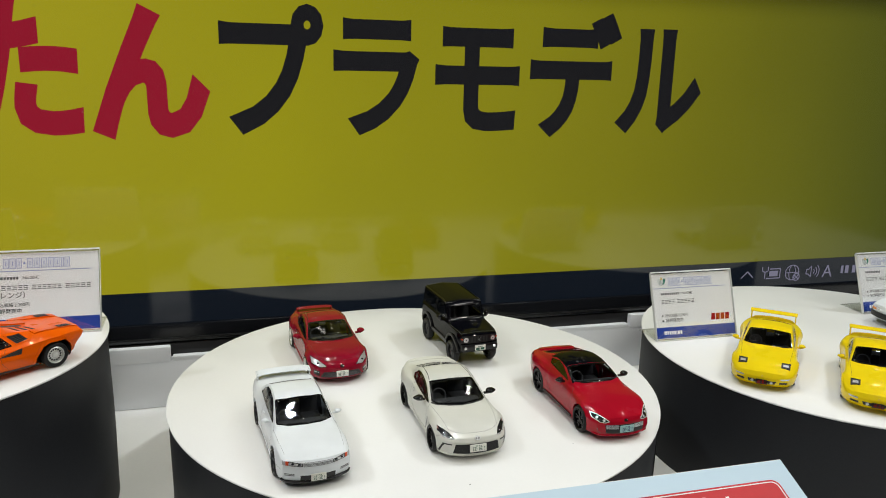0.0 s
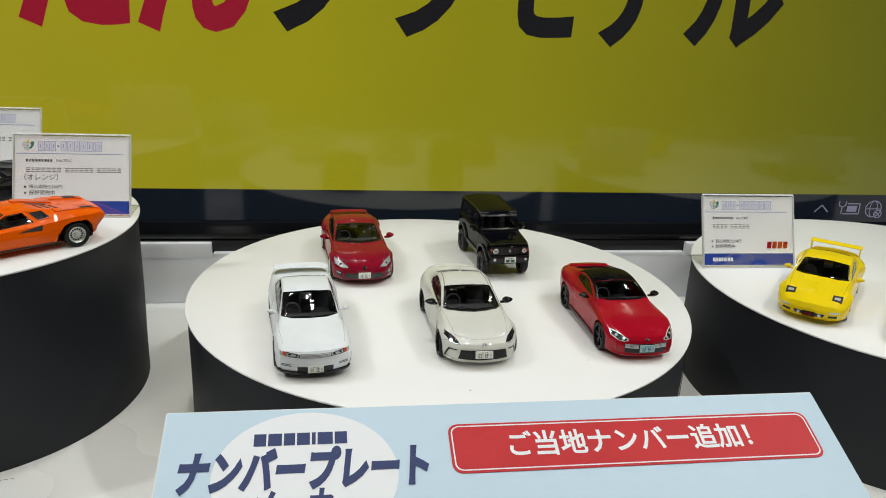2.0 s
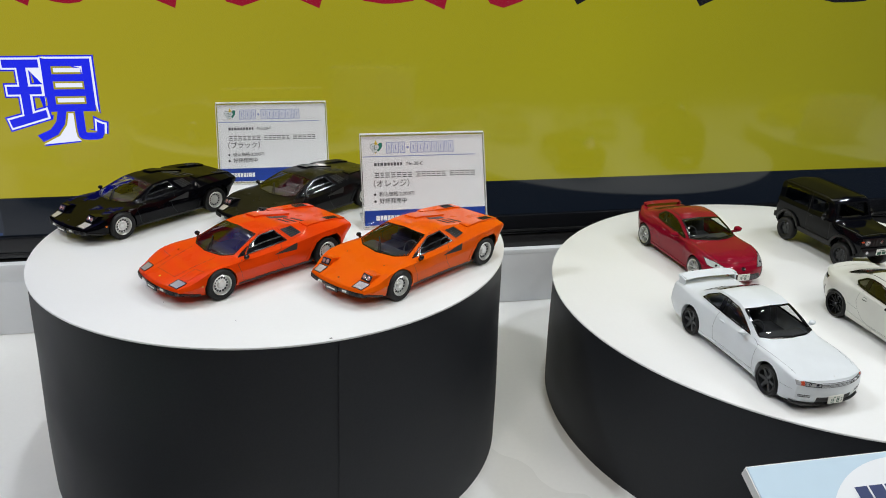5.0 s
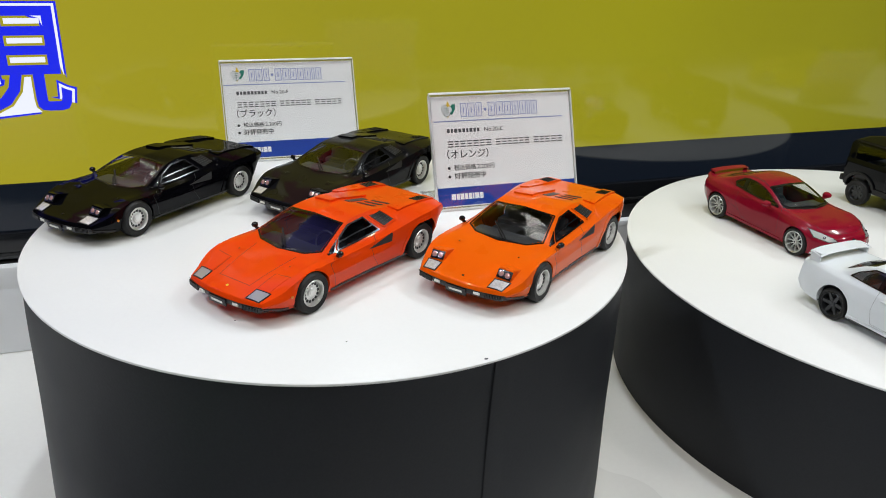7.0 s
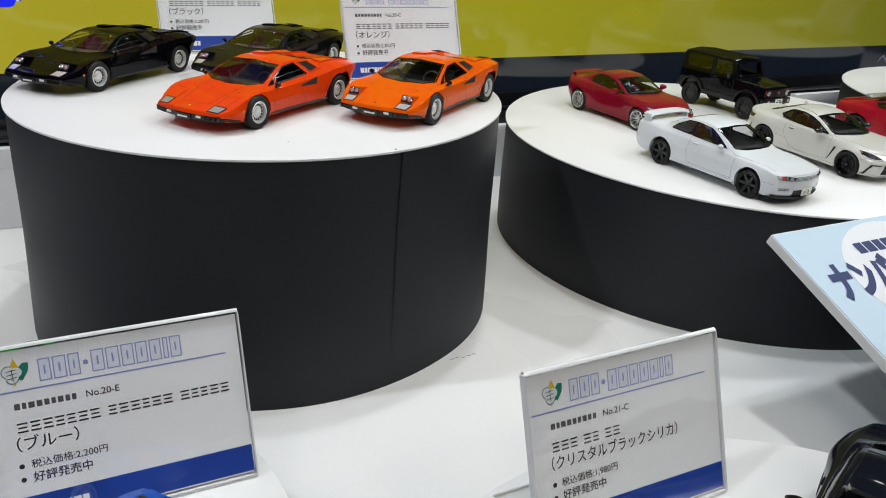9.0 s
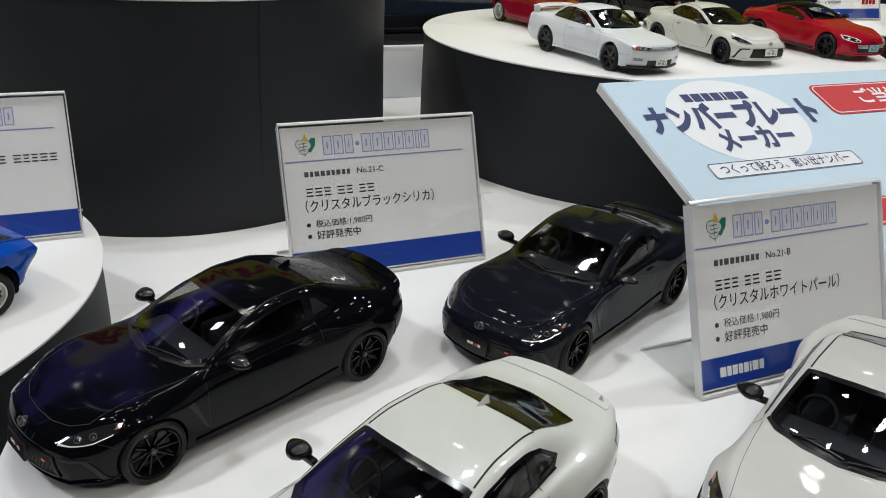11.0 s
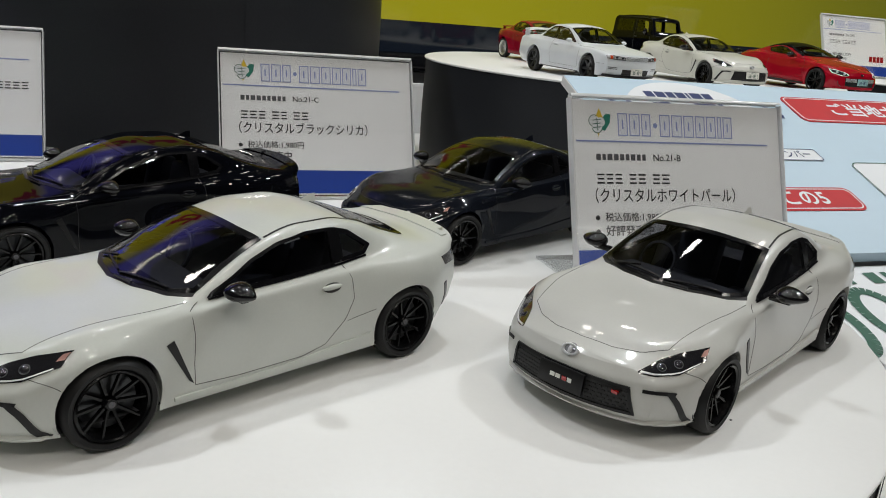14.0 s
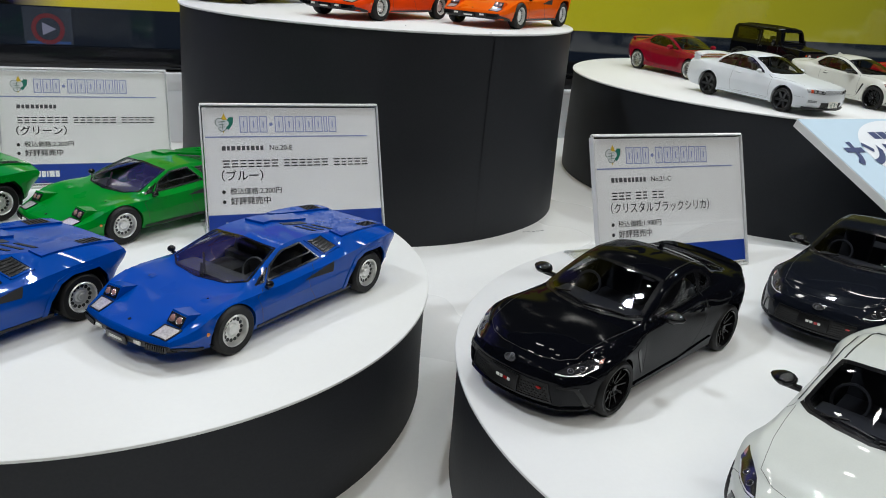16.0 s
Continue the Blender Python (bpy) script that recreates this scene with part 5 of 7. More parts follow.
def long_nose(colour, label):
    """The long-nosed red coupe with a black roof and a square grille."""
    c = Car(slimmed(LONG_NOSE, 0.96, track=1.53), colour, label)
    b = c.b
    c.window("windshield", "top", [(1.70, 0.67), (1.57, 0.4), (1.54, 0), (1.57, -0.4), (1.70, -0.67)], [(2.24, 0.58), (2.185, 0.3), (2.17, 0), (2.185, -0.3), (2.24, -0.58)], rim=0.04, nu=32, nv=16, pane=PANE_CLEAR)
    c.window("rear_window", "top", [(3.12, 0.48), (3.08, 0), (3.12, -0.48)], [(3.80, 0.50), (3.86, 0), (3.80, -0.50)], nu=24, nv=12)
    c.put("roof_panel", b.patch("top", [(2.26, 0.60), (2.20, 0.3), (2.185, 0), (2.20, -0.3), (2.26, -0.60)], [(3.10, 0.56), (3.06, 0.3), (3.05, 0), (3.06, -0.3), (3.10, -0.56)], 24, 14, off=0.004, skirt=0.003), BLACK_PAINT, label="glossy black roof")
    for side in (1, -1):
        c.window("door_window", "side", [(1.86, 0.93), (2.4, 0.955), (2.98, 0.995)], [(1.90, 0.955), (2.1, 1.05), (2.4, 1.15), (2.65, 1.18), (3.06, 1.105)], side, None, 0.022)
        c.put("pillar_cover", b.patch("side", [(1.66, 0.935), (1.90, 1.03), (2.2, 1.14), (2.5, 1.20), (2.85, 1.19), (3.15, 1.11)], [(1.66, 0.955), (1.90, 1.055), (2.2, 1.165), (2.5, 1.225), (2.85, 1.215), (3.15, 1.14)], 24, 3, side=side, off=0.006), BLACK_PAINT)
        low, high = [(0.43, 0.545), (0.52, 0.520), (0.64, 0.530), (0.765, 0.590)], [(0.44, 0.575), (0.53, 0.630), (0.64, 0.668), (0.765, 0.690)]
        hl = c.put("headlight", b.patch("front", low, high, 18, 8, side=side, off=0.006), LAMP_SMOKE, label="clear rounded headlight with bright reflectors")
        c.put("lamp_rim", b.ring("front", low + high[::-1], 0.014, side=side, off=0.010), EMBLEM_SILVER, hl)
        for y, z, r in ((0.545, 0.575, 0.036), (0.665, 0.612, 0.040)):
            p, n = b.on("front", y, z, side)
            c.put("lens", g_ellipsoid((0, 0, 0), (r, r, 0.016)).moved(Matrix.Translation(p + n * 0.008) @ n.to_track_quat("Z", "X").to_matrix().to_4x4()), LAMP_CLEAR, hl, smooth=70)
        c.put("bumper_groove", b.strip("front", [(0.60, 0.245), (0.68, 0.30), (0.70, 0.38)], 0.010, side=side, off=0.006), GAP_LINE, fix=False)
        c.put("side_skirt", b.patch("side", [(1.30, 0.185), (3.0, 0.19)], [(1.30, 0.235), (3.0, 0.25)], 20, 3, side=side, off=0.03, skirt=0.05), TRIM_BLACK)
    lower, upper = [(-0.50, 0.262), (0, 0.252), (0.50, 0.262)], [(-0.53, 0.472), (0, 0.485), (0.53, 0.472)]
    gr = c.put("grille", b.patch("front", lower, upper, 24, 8, off=0.008), TRIM_BLACK, label="black square grille")
    g = Geo()
    for k in range(4):
        z = 0.388 + 0.024 * k
        for y0, y1 in ((-0.505, -0.20), (0.20, 0.505)):
            g.merge(b.strip("front", [(y0, z), (y1, z)], 0.011, off=0.014))
    c.put("grille_bar", g, EMBLEM_SILVER, gr, fix=False)
    c.put("chin_lip", b.patch("front", [(-0.72, 0.178), (0, 0.168), (0.72, 0.178)], [(-0.74, 0.222), (0, 0.218), (0.74, 0.222)], 30, 3, off=0.03, skirt=0.05), c.colour)
    c.plate(0.385, 0.36, 0.175, PLATE_TEAL, NAVY_INK, 0.035)
    c.put("emblem", b.disc("front", (0, 0.575), 0.055, 16, 0.030, off=0.01), CHROME)
    c.put("tail_lip", b.patch("top", [(4.10, 0.55), (4.12, 0), (4.10, -0.55)], [(4.26, 0.50), (4.30, 0), (4.26, -0.50)], 16, 3, off=0.03, skirt=0.05), c.colour)
    c.gap([("side", [(1.40, 0.80), (1.41, 0.5), (1.38, 0.27)]), ("side", [(1.38, 0.27), (2.7, 0.28)]), ("side", [(2.7, 0.28), (2.85, 0.55), (2.84, 0.95)]), ("side", [(1.40, 0.80), (1.62, 0.90)])], 0.006)
    c.put("wiper", b.strip("top", [(1.66, 0.58), (1.59, 0.1)], 0.02, off=0.02).merge(b.strip("top", [(1.60, 0.05), (1.65, -0.45)], 0.02, off=0.02)), TRIM_BLACK, fix=False)
    c.mirror((1.90, 0.955, 0.975), GLOSS_BLACK, (0.10, 0.115, 0.07), 0.17)
    c.cabin(1.62, 2.55, 3.3, 0.42, -0.36, 0.92)
    c.wheels("five_pair", 0.24, RIM_BLACK)
    c.finish()
    return c.ob


def low_boot(rows, drop):
    return [(*r[:-1], r[-1] - drop * min(max((r[0] - 3.5) / 0.5, 0), 1)) for r in rows]


OLDER = dict(LOW_COUPE, **{n: low_boot(LOW_COUPE[n], d) for n, d in (("belt", 0.01), ("rail", 0.015), ("top", 0.02))})


def red_coupe(colour, label):
    """The older sister of the low coupe, with clear lamps and a wide mouth."""
    c = Car(OLDER, colour, label)
    b = c.b
    coupe_windows(c, PANE_CLEAR)
    coupe_gaps(c)
    lower, upper = [(-0.60, 0.245), (0, 0.235), (0.60, 0.245)], [(-0.50, 0.405), (0, 0.42), (0.50, 0.405)]
    gr = c.put("grille", b.patch("front", lower, upper, 20, 5, off=0.004), GAP)
    g = Geo()
    for k in range(4):
        g.merge(b.strip("front", [(-0.50 + 0.03 * k, 0.275 + 0.03 * k), (0.50 - 0.03 * k, 0.275 + 0.03 * k)], 0.010, off=0.012))
    c.put("grille_bar", g, INK_GREY, gr, fix=False)
    c.plate(0.36, 0.34, 0.17, PLATE_WHITE, PLATE_GREEN, 0.035)
    c.put("emblem", b.disc("front", (0, 0.56), 0.06, 16, 0.042, off=0.01), CHROME)
    for side in (1, -1):
        hl = c.put("headlight", b.patch("front", [(0.42, 0.548), (0.62, 0.535), (0.80, 0.590)], [(0.46, 0.600), (0.63, 0.685), (0.80, 0.745)], 16, 6, side=side, off=0.006), LENS_GREY, label="clear headlight")
        p, n = b.on("front", 0.64, 0.61, side)
        c.put("lens", g_ellipsoid(tuple(p + n * 0.004), (0.03, 0.035, 0.035)), LENS_DARK, hl, smooth=70)
        c.put("lamp_rim", b.ring("front", [(0.42, 0.548), (0.62, 0.535), (0.80, 0.590), (0.80, 0.745), (0.63, 0.685), (0.46, 0.600)], 0.010, side=side, off=0.009), GAP, hl)
        c.put("fog_lamp", b.strip("front", [(0.64, 0.40), (0.74, 0.405)], 0.018, side=side, off=0.012), LAMP_CLEAR, fix=False)
        c.put("fog_recess", b.patch("front", [(0.62, 0.30), (0.76, 0.32)], [(0.62, 0.44), (0.75, 0.44)], 6, 5, side=side, off=0.005), TRIM_BLACK)
        c.put("side_skirt", b.patch("side", [(1.30, 0.195), (3.04, 0.20)], [(1.30, 0.235), (3.04, 0.26)], 20, 3, side=side, off=0.018, skirt=0.03), c.colour)
    rear_wing(c, 4.02, 4.17, 1.045, 0.58, c.colour, 0.018, 0.54, None, 0.03)
    c.mirror((1.80, 0.985, 0.945), c.colour, (0.105, 0.12, 0.075), 0.17)
    c.handle(2.58, 0.80)
    c.cabin(1.5, 2.45, 3.3, 0.42, -0.36, 0.9)
    c.wheels("ten", 0.22, RIM_SILVER)
    c.finish()
    return c.ob


OFF_ROAD = dict(
    length=3.40, axles=(0.60, 2.80), tyre=0.350, track=1.32, arch=((0.41, 0.37), (0.41, 0.37)), cut=0.38, facet=0.75,
    sill=[(0, 0.60, 0.43), (0.3, 0.66, 0.37), (1.2, 0.66, 0.36), (2.8, 0.66, 0.38), (3.2, 0.66, 0.42), (3.40, 0.64, 0.45)],
    low=[(0, 0.63, 0.50), (0.3, 0.69, 0.48), (1.2, 0.69, 0.46), (2.8, 0.69, 0.48), (3.40, 0.67, 0.52)],
    waist=[(0, 0.64, 0.75), (0.3, 0.70, 0.78), (1.2, 0.71, 0.78), (3.2, 0.71, 0.78), (3.40, 0.69, 0.78)],
    shoulder=[(0, 0.62, 0.97), (0.3, 0.67, 1.01), (0.95, 0.70, 1.05), (1.2, 0.71, 1.06), (3.3, 0.71, 1.06), (3.40, 0.69, 1.06)],
    belt=[(0, 0.54, 1.0), (0.3, 0.59, 1.045), (0.9, 0.63, 1.08), (1.05, 0.67, 1.095), (1.3, 0.68, 1.11), (3.3, 0.68, 1.11), (3.40, 0.66, 1.11)],
    rail=[(0, 0.40, 1.01), (0.9, 0.52, 1.09), (1.02, 0.645, 1.12), (1.26, 0.62, 1.58), (1.42, 0.61, 1.645), (3.2, 0.61, 1.65), (3.34, 0.61, 1.60), (3.40, 0.61, 1.54)],
    top=[(0, 1.02), (0.3, 1.065), (0.9, 1.10), (1.0, 1.13), (1.24, 1.61), (1.40, 1.69), (2.0, 1.72), (3.2, 1.71), (3.34, 1.66), (3.40, 1.6)],
    nose=(0.05, 0.4, [(0.4, 0.04), (0.6, 0.0), (0.95, 0.0), (1.02, 0.05)]),
    tail=(0.04, 0.3, [(0.4, 0.02), (0.8, 0.0), (1.6, 0.02)]),
)


def off_roader(colour, label):
    """The small square off-road car with round lamps and a spare wheel."""
    c = Car(slimmed(OFF_ROAD, 0.92, track=1.22), colour, label)
    b = c.b
    c.window("windshield", "front", [(-0.55, 1.165), (0.55, 1.165)], [(-0.52, 1.565), (0.52, 1.565)], rim=0.03, nu=24, nv=12, pane=PANE_CLEAR)
    for side in (1, -1):
        c.window("door_window", "side", [(1.30, 1.145), (2.02, 1.145)], [(1.40, 1.555), (2.02, 1.575)], side, PANE_CLEAR, 0.025)
        c.window("rear_side_window", "side", [(2.14, 1.145), (3.14, 1.145)], [(2.14, 1.575), (3.14, 1.575)], side, PANE_CLEAR, 0.025)
        for s0, r in ((0.60, 0.43), (2.80, 0.43)):
            outer = [(s0 + (r + 0.07) * math.cos(radians(a)), 0.38 + (r + 0.05) * math.sin(radians(a))) for a in range(8, 173, 12)]
            inner = [(s0 + (r - 0.01) * math.cos(radians(a)), 0.38 + (r - 0.01) * math.sin(radians(a))) for a in range(8, 173, 12)]
            c.put("fender_flare", b.patch("side", inner, outer, 24, 3, side=side, off=0.05, skirt=0.07), TRIM_BLACK, label="satin black fender flare")
        c.put("side_sill", b.patch("side", [(1.05, 0.40), (2.36, 0.40)], [(1.05, 0.53), (2.36, 0.53)], 12, 3, side=side, off=0.035, skirt=0.05), TRIM_BLACK)
        c.put("rain_gutter", b.strip("side", [(1.30, 1.615), (1.6, 1.635), (3.2, 1.635)], 0.03, side=side, off=0.02), TRIM_BLACK)
        hl = c.put("headlight", b.disc("front", (0.43, 0.84), 0.098, 24, side=side, off=0.025), GAP, label="round headlight in a dark ring")
        p, n = b.on("front", 0.43, 0.84, side)
        c.put("lens", g_ellipsoid(tuple(p + n * 0.022), (0.02, 0.070, 0.070)), LAMP_FROST, hl, smooth=70)
        c.put("lamp_rim", g_torus(tuple(p + n * 0.026), 0.074, 0.009, 24, 6, math.pi / 2), CHROME, hl, smooth=60)
        c.put("bulb", g_ellipsoid(tuple(p + n * 0.040), (0.008, 0.022, 0.022)), LENS_DARK, hl, smooth=70)
        c.put("signal_lamp", b.disc("front", (0.555, 0.87), 0.026, 16, side=side, off=0.03), LAMP_ORANGE)
        c.put("fog_lamp", g_ellipsoid((b.x(0) + 0.080, side * 0.47, 0.60), (0.016, 0.045, 0.045)), LAMP_CLEAR, smooth=70)
        c.put("bumper_slot", g_box(b.x(0) + 0.074, b.x(0) + 0.084, min(side * 0.22, side * 0.39), max(side * 0.22, side * 0.39), 0.555, 0.63, 0.004), GAP, smooth=30)
    face = c.put("grille", b.patch("front", [(-0.58, 0.72), (0.58, 0.72)], [(-0.57, 0.955), (0.57, 0.955)], 24, 5, off=0.012), TRIM_BLACK, label="black upright grille")
    g = Geo()
    for i in range(6):
        y = -0.24 + 0.096 * i
        p, n = b.on("front", y, 0.84)
        g.merge(g_box(p.x + 0.008, p.x + 0.016, y - 0.02, y + 0.02, 0.76, 0.92))
    c.put("grille_slot", g, GAP, face, fix=False)
    x0 = b.x(0)
    c.put("front_bumper", g_box(x0 - 0.10, x0 + 0.08, -0.58, 0.58, 0.50, 0.69, 0.035), TRIM_BLACK, smooth=35)
    c.put("rear_bumper", g_box(b.x(3.47), b.x(3.36), -0.62, 0.62, 0.47, 0.64, 0.03), TRIM_BLACK, smooth=35)
    c.put("emblem", b.disc("front", (0, 0.85), 0.045, 16, off=0.03), CHROME)
    pl = c.put("number_plate", g_box(x0 + 0.08, x0 + 0.095, -0.17, 0.17, 0.51, 0.675, 0.004), PLATE_WHITE, smooth=30)
    c.put("plate_bar", g_box(x0 + 0.095, x0 + 0.099, 0.01, 0.13, 0.525, 0.60).merge(g_box(x0 + 0.095, x0 + 0.099, -0.14, -0.02, 0.525, 0.60)).merge(g_box(x0 + 0.095, x0 + 0.099, -0.08, 0.08, 0.62, 0.64)), PLATE_GREEN, pl, fix=False)
    ribs = Geo()
    for i in range(9):
        y = -0.48 + 0.12 * i
        ribs.merge(b.strip("top", [(1.50, y), (3.15, y)], 0.03, step=0.15, off=0.006))
    c.put("roof_rib", ribs, c.colour, fix=False)
    spare = wheel_meshes("steel", 0.33, 0.2)
    sp = c.put("spare_wheel", Geo().merge(spare["tyre"]).moved(Matrix.Translation((b.x(3.53), 0.08, 0.90)) @ Matrix.Rotation(math.pi / 2, 4, "Z")), RUBBER, smooth=40)
    c.put("rim", Geo().merge(spare["rim"]).moved(Matrix.Translation((b.x(3.53), 0.08, 0.90)) @ Matrix.Rotation(math.pi / 2, 4, "Z")), RIM_BLACK, sp, smooth=35)
    c.put("antenna", g_revolve([(0.006, 0.0), (0.004, 0.5)], 6).moved(Matrix.Translation((b.x(1.10), -0.58, 1.09)) @ Matrix.Rotation(-0.5, 4, "Y")), TRIM_BLACK)
    c.gap([("side", [(1.18, 1.08), (1.16, 0.55)]), ("side", [(1.16, 0.55), (2.06, 0.55)]), ("side", [(2.06, 0.55), (2.08, 1.60)]), ("top", [(0.12, 0.0), (0.12, 0.55)]), ("top", [(0.12, 0.55), (0.92, 0.62)])], 0.012)
    c.mirror((1.30, 0.80, 1.19), GLOSS_BLACK, (0.06, 0.09, 0.10), 0.14)
    c.handle(1.94, 1.0, TRIM_BLACK, 0.16)
    c.cabin(1.12, 1.85, 3.1, 0.6, -0.34, 1.12)
    c.wheels("steel", 0.20, RIM_DARK)
    c.finish(25)
    for o in c.ob.children:
        if o.name.split(".")[0] != "wheel":
            o.matrix_local = Matrix.Translation((0, 0, 0.055 * SC))  # the body rides high over its wheels
    return c.ob


def lowered(rows, k, drop):
    """A line of the low coupe, flattened and with its nose brought down."""
    return [(r[0], *r[1:-1], r[-1] * k - drop * max(0.0, 1 - r[0] / 1.5)) for r in rows]


ROTARY = dict(LOW_COUPE, length=4.285, axles=(0.95, 3.375), tyre=0.31, track=1.49, **{n: lowered(LOW_COUPE[n], 0.95, d) for n, d in (("waist", 0.01), ("shoulder", 0.025), ("belt", 0.035), ("rail", 0.04), ("top", 0.04))})
ROTARY["nose"] = (0.33, 1.1, [(0.16, 0.09), (0.26, 0.0), (0.42, 0.0), (0.54, 0.06), (0.64, 0.13)])


def rotary_coupe(colour, label):
    """The rounded yellow sports car with a high wing and square sunk lamps."""
    c = Car(ROTARY, colour, label)
    b = c.b
    c.window("windshield", "top", [(1.575, 0.675), (1.43, 0.42), (1.37, 0.0), (1.43, -0.42), (1.575, -0.675)], [(2.17, 0.565), (2.13, 0.30), (2.12, 0.0), (2.13, -0.30), (2.17, -0.565)], pane=PANE_DARK, rim=0.03, nu=32, nv=16)
    c.window("rear_window", "top", [(3.02, 0.48), (2.97, 0.0), (3.02, -0.48)], [(3.66, 0.50), (3.72, 0.0), (3.66, -0.50)], nu=24, nv=12)
    for side in (1, -1):
        c.window("door_window", "side", [(1.76, 0.865), (2.2, 0.89), (2.84, 0.925)], [(1.79, 0.89), (2.0, 0.985), (2.25, 1.065), (2.5, 1.11), (2.82, 1.10)], side, None, 0.022)
        lamp_box = c.put("headlight", b.patch("top", [(0.36, 0.45), (0.39, 0.68)], [(0.57, 0.45), (0.60, 0.69)], 6, 5, side=side, off=0.006), GAP, label="square sunk headlight")
        c.put("lens", b.patch("top", [(0.42, 0.50), (0.44, 0.635)], [(0.50, 0.50), (0.52, 0.64)], 5, 4, side=side, off=0.014), LAMP_FROST, lamp_box)
        c.put("lamp_rim", b.ring("top", [(0.36, 0.45), (0.39, 0.68), (0.60, 0.69), (0.57, 0.45)], 0.014, side=side, off=0.012), TRIM_BLACK, lamp_box)
        c.put("signal_lamp", b.patch("front", [(0.48, 0.375), (0.70, 0.385)], [(0.48, 0.415), (0.70, 0.425)], 8, 3, side=side, off=0.006), LAMP_CLEAR)
        c.put("brake_inlet", b.patch("front", [(0.46, 0.26), (0.66, 0.27)], [(0.46, 0.315), (0.66, 0.32)], 8, 3, side=side, off=0.005), GAP)
        c.put("fog_lamp", b.disc("front", (0.25, 0.29), 0.04, 14, side=side, off=0.01), LAMP_CLEAR)
        c.put("door_sticker", b.patch("side", [(0.62, 0.36), (0.72, 0.36)], [(0.62, 0.42), (0.72, 0.42)], 3, 3, side=side, off=0.004), LAMP_RED)
    c.put("grille", b.patch("front", [(-0.34, 0.245), (0.34, 0.245)], [(-0.38, 0.335), (0.38, 0.335)], 16, 4, off=0.004), GAP)
    pl = c.plate(0.30, 0.30, 0.13, TRIM_BLACK, LAMP_RED, 0.035)
    c.put("chin_lip", b.patch("front", [(-0.68, 0.165), (0, 0.155), (0.68, 0.165)], [(-0.72, 0.205), (0, 0.195), (0.72, 0.205)], 30, 3, off=0.035, skirt=0.05), c.colour)
    c.put("emblem", b.disc("front", (0, 0.46), 0.03, 12, off=0.008), LOGO_YELLOW)
    rear_wing(c, 3.95, 4.18, 1.17, 0.70, c.colour, 0.03, 0.66, 4.0)
    c.gap([("side", [(1.36, 0.74), (1.37, 0.5), (1.36, 0.28)]), ("side", [(1.36, 0.28), (2.6, 0.28)]), ("side", [(2.6, 0.28), (2.86, 0.6), (2.84, 0.9)]), ("top", [(0.70, 0.66), (1.5, 0.70)])], 0.006)
    c.mirror((1.82, 0.93, 0.90), c.colour, (0.075, 0.10, 0.06), 0.15)
    c.cabin(1.5, 2.4, 3.2, 0.40, -0.36, 0.84)
    c.wheels("five_pair", 0.225, RIM_SILVER)
    c.finish()
    return c.ob


def hatchback(colour, label):
    """The white hatchback with a black lower body, square lamps and amber corners."""
    c = Car(dict(BOXY, length=4.30, axles=(0.85, 3.25)), colour, label)
    b = c.b
    c.window("windshield", "top", [(1.56, 0.655), (1.45, 0.35), (1.42, 0), (1.45, -0.35), (1.56, -0.655)], [(2.19, 0.55), (2.13, 0.3), (2.115, 0), (2.13, -0.3), (2.19, -0.55)], rim=0.035, nu=28, nv=14)
    for side in (1, -1):
        c.window("door_window", "side", [(1.76, 0.888), (2.72, 0.925)], [(1.80, 0.915), (2.05, 1.07), (2.3, 1.18), (2.70, 1.222)], side, None, 0.022)
        c.put("lower_panel", b.patch("side", [(1.28, 0.21), (2.85, 0.21)], [(1.28, 0.46), (2.85, 0.46)], 16, 5, side=side, off=0.006), TRIM_BLACK)
        c.put("headlight", b.patch("front", [(0.38, 0.54), (0.68, 0.54)], [(0.38, 0.64), (0.68, 0.64)], 10, 4, side=side, off=0.006), LAMP_CLEAR)
        c.put("corner_lamp", b.patch("side", [(0.10, 0.52), (0.30, 0.52)], [(0.12, 0.60), (0.30, 0.61)], 6, 3, side=side, off=0.008), LAMP_AMBER, label="amber corner lamp")
    c.put("front_bumper", b.patch("front", [(-0.80, 0.30), (0, 0.29), (0.80, 0.30)], [(-0.80, 0.47), (0, 0.47), (0.80, 0.47)], 24, 4, off=0.05, skirt=0.07), TRIM_BLACK)
    c.mirror((1.82, 0.93, 0.935), TRIM_BLACK, (0.07, 0.10, 0.065), 0.15)
    c.cabin(1.5, 2.4, 3.1, 0.42, -0.36, 0.88)
    c.wheels("five_pair", 0.2, RIM_DARK)
    c.finish()
    return c.ob


# ---- the hall, the table and the plinths ----
def text_geo(words, height, weight=0.0, squeeze=1.0, swell=0.0, slant=0.0):
    """Lettering in the built-in font as flat geometry, centred, the given height for a full letter."""
    cu = bpy.data.curves.new("lettering", "FONT")
    cu.body, cu.size, cu.offset, cu.resolution_u = words, 1.0, weight, 3
    cu.bevel_depth, cu.bevel_resolution, cu.shear = swell, 2, slant
    ob = bpy.data.objects.new("lettering", cu)
    scene.collection.objects.link(ob)
    me = bpy.data.meshes.new_from_object(ob.evaluated_get(bpy.context.evaluated_depsgraph_get()))
    v = [p.co[:] for p in me.vertices]
    f = [tuple(p.vertices) for p in me.polygons]
    bpy.data.objects.remove(ob)
    bpy.data.meshes.remove(me)
    k = height / 0.72
    return Geo().add([(x * k * squeeze, y * k, z * k * 0.01) for x, y, z in v], f)


def width_of(g):
    xs = [p[0] for p in g.v] or [0, 0]
    return min(xs), max(xs)


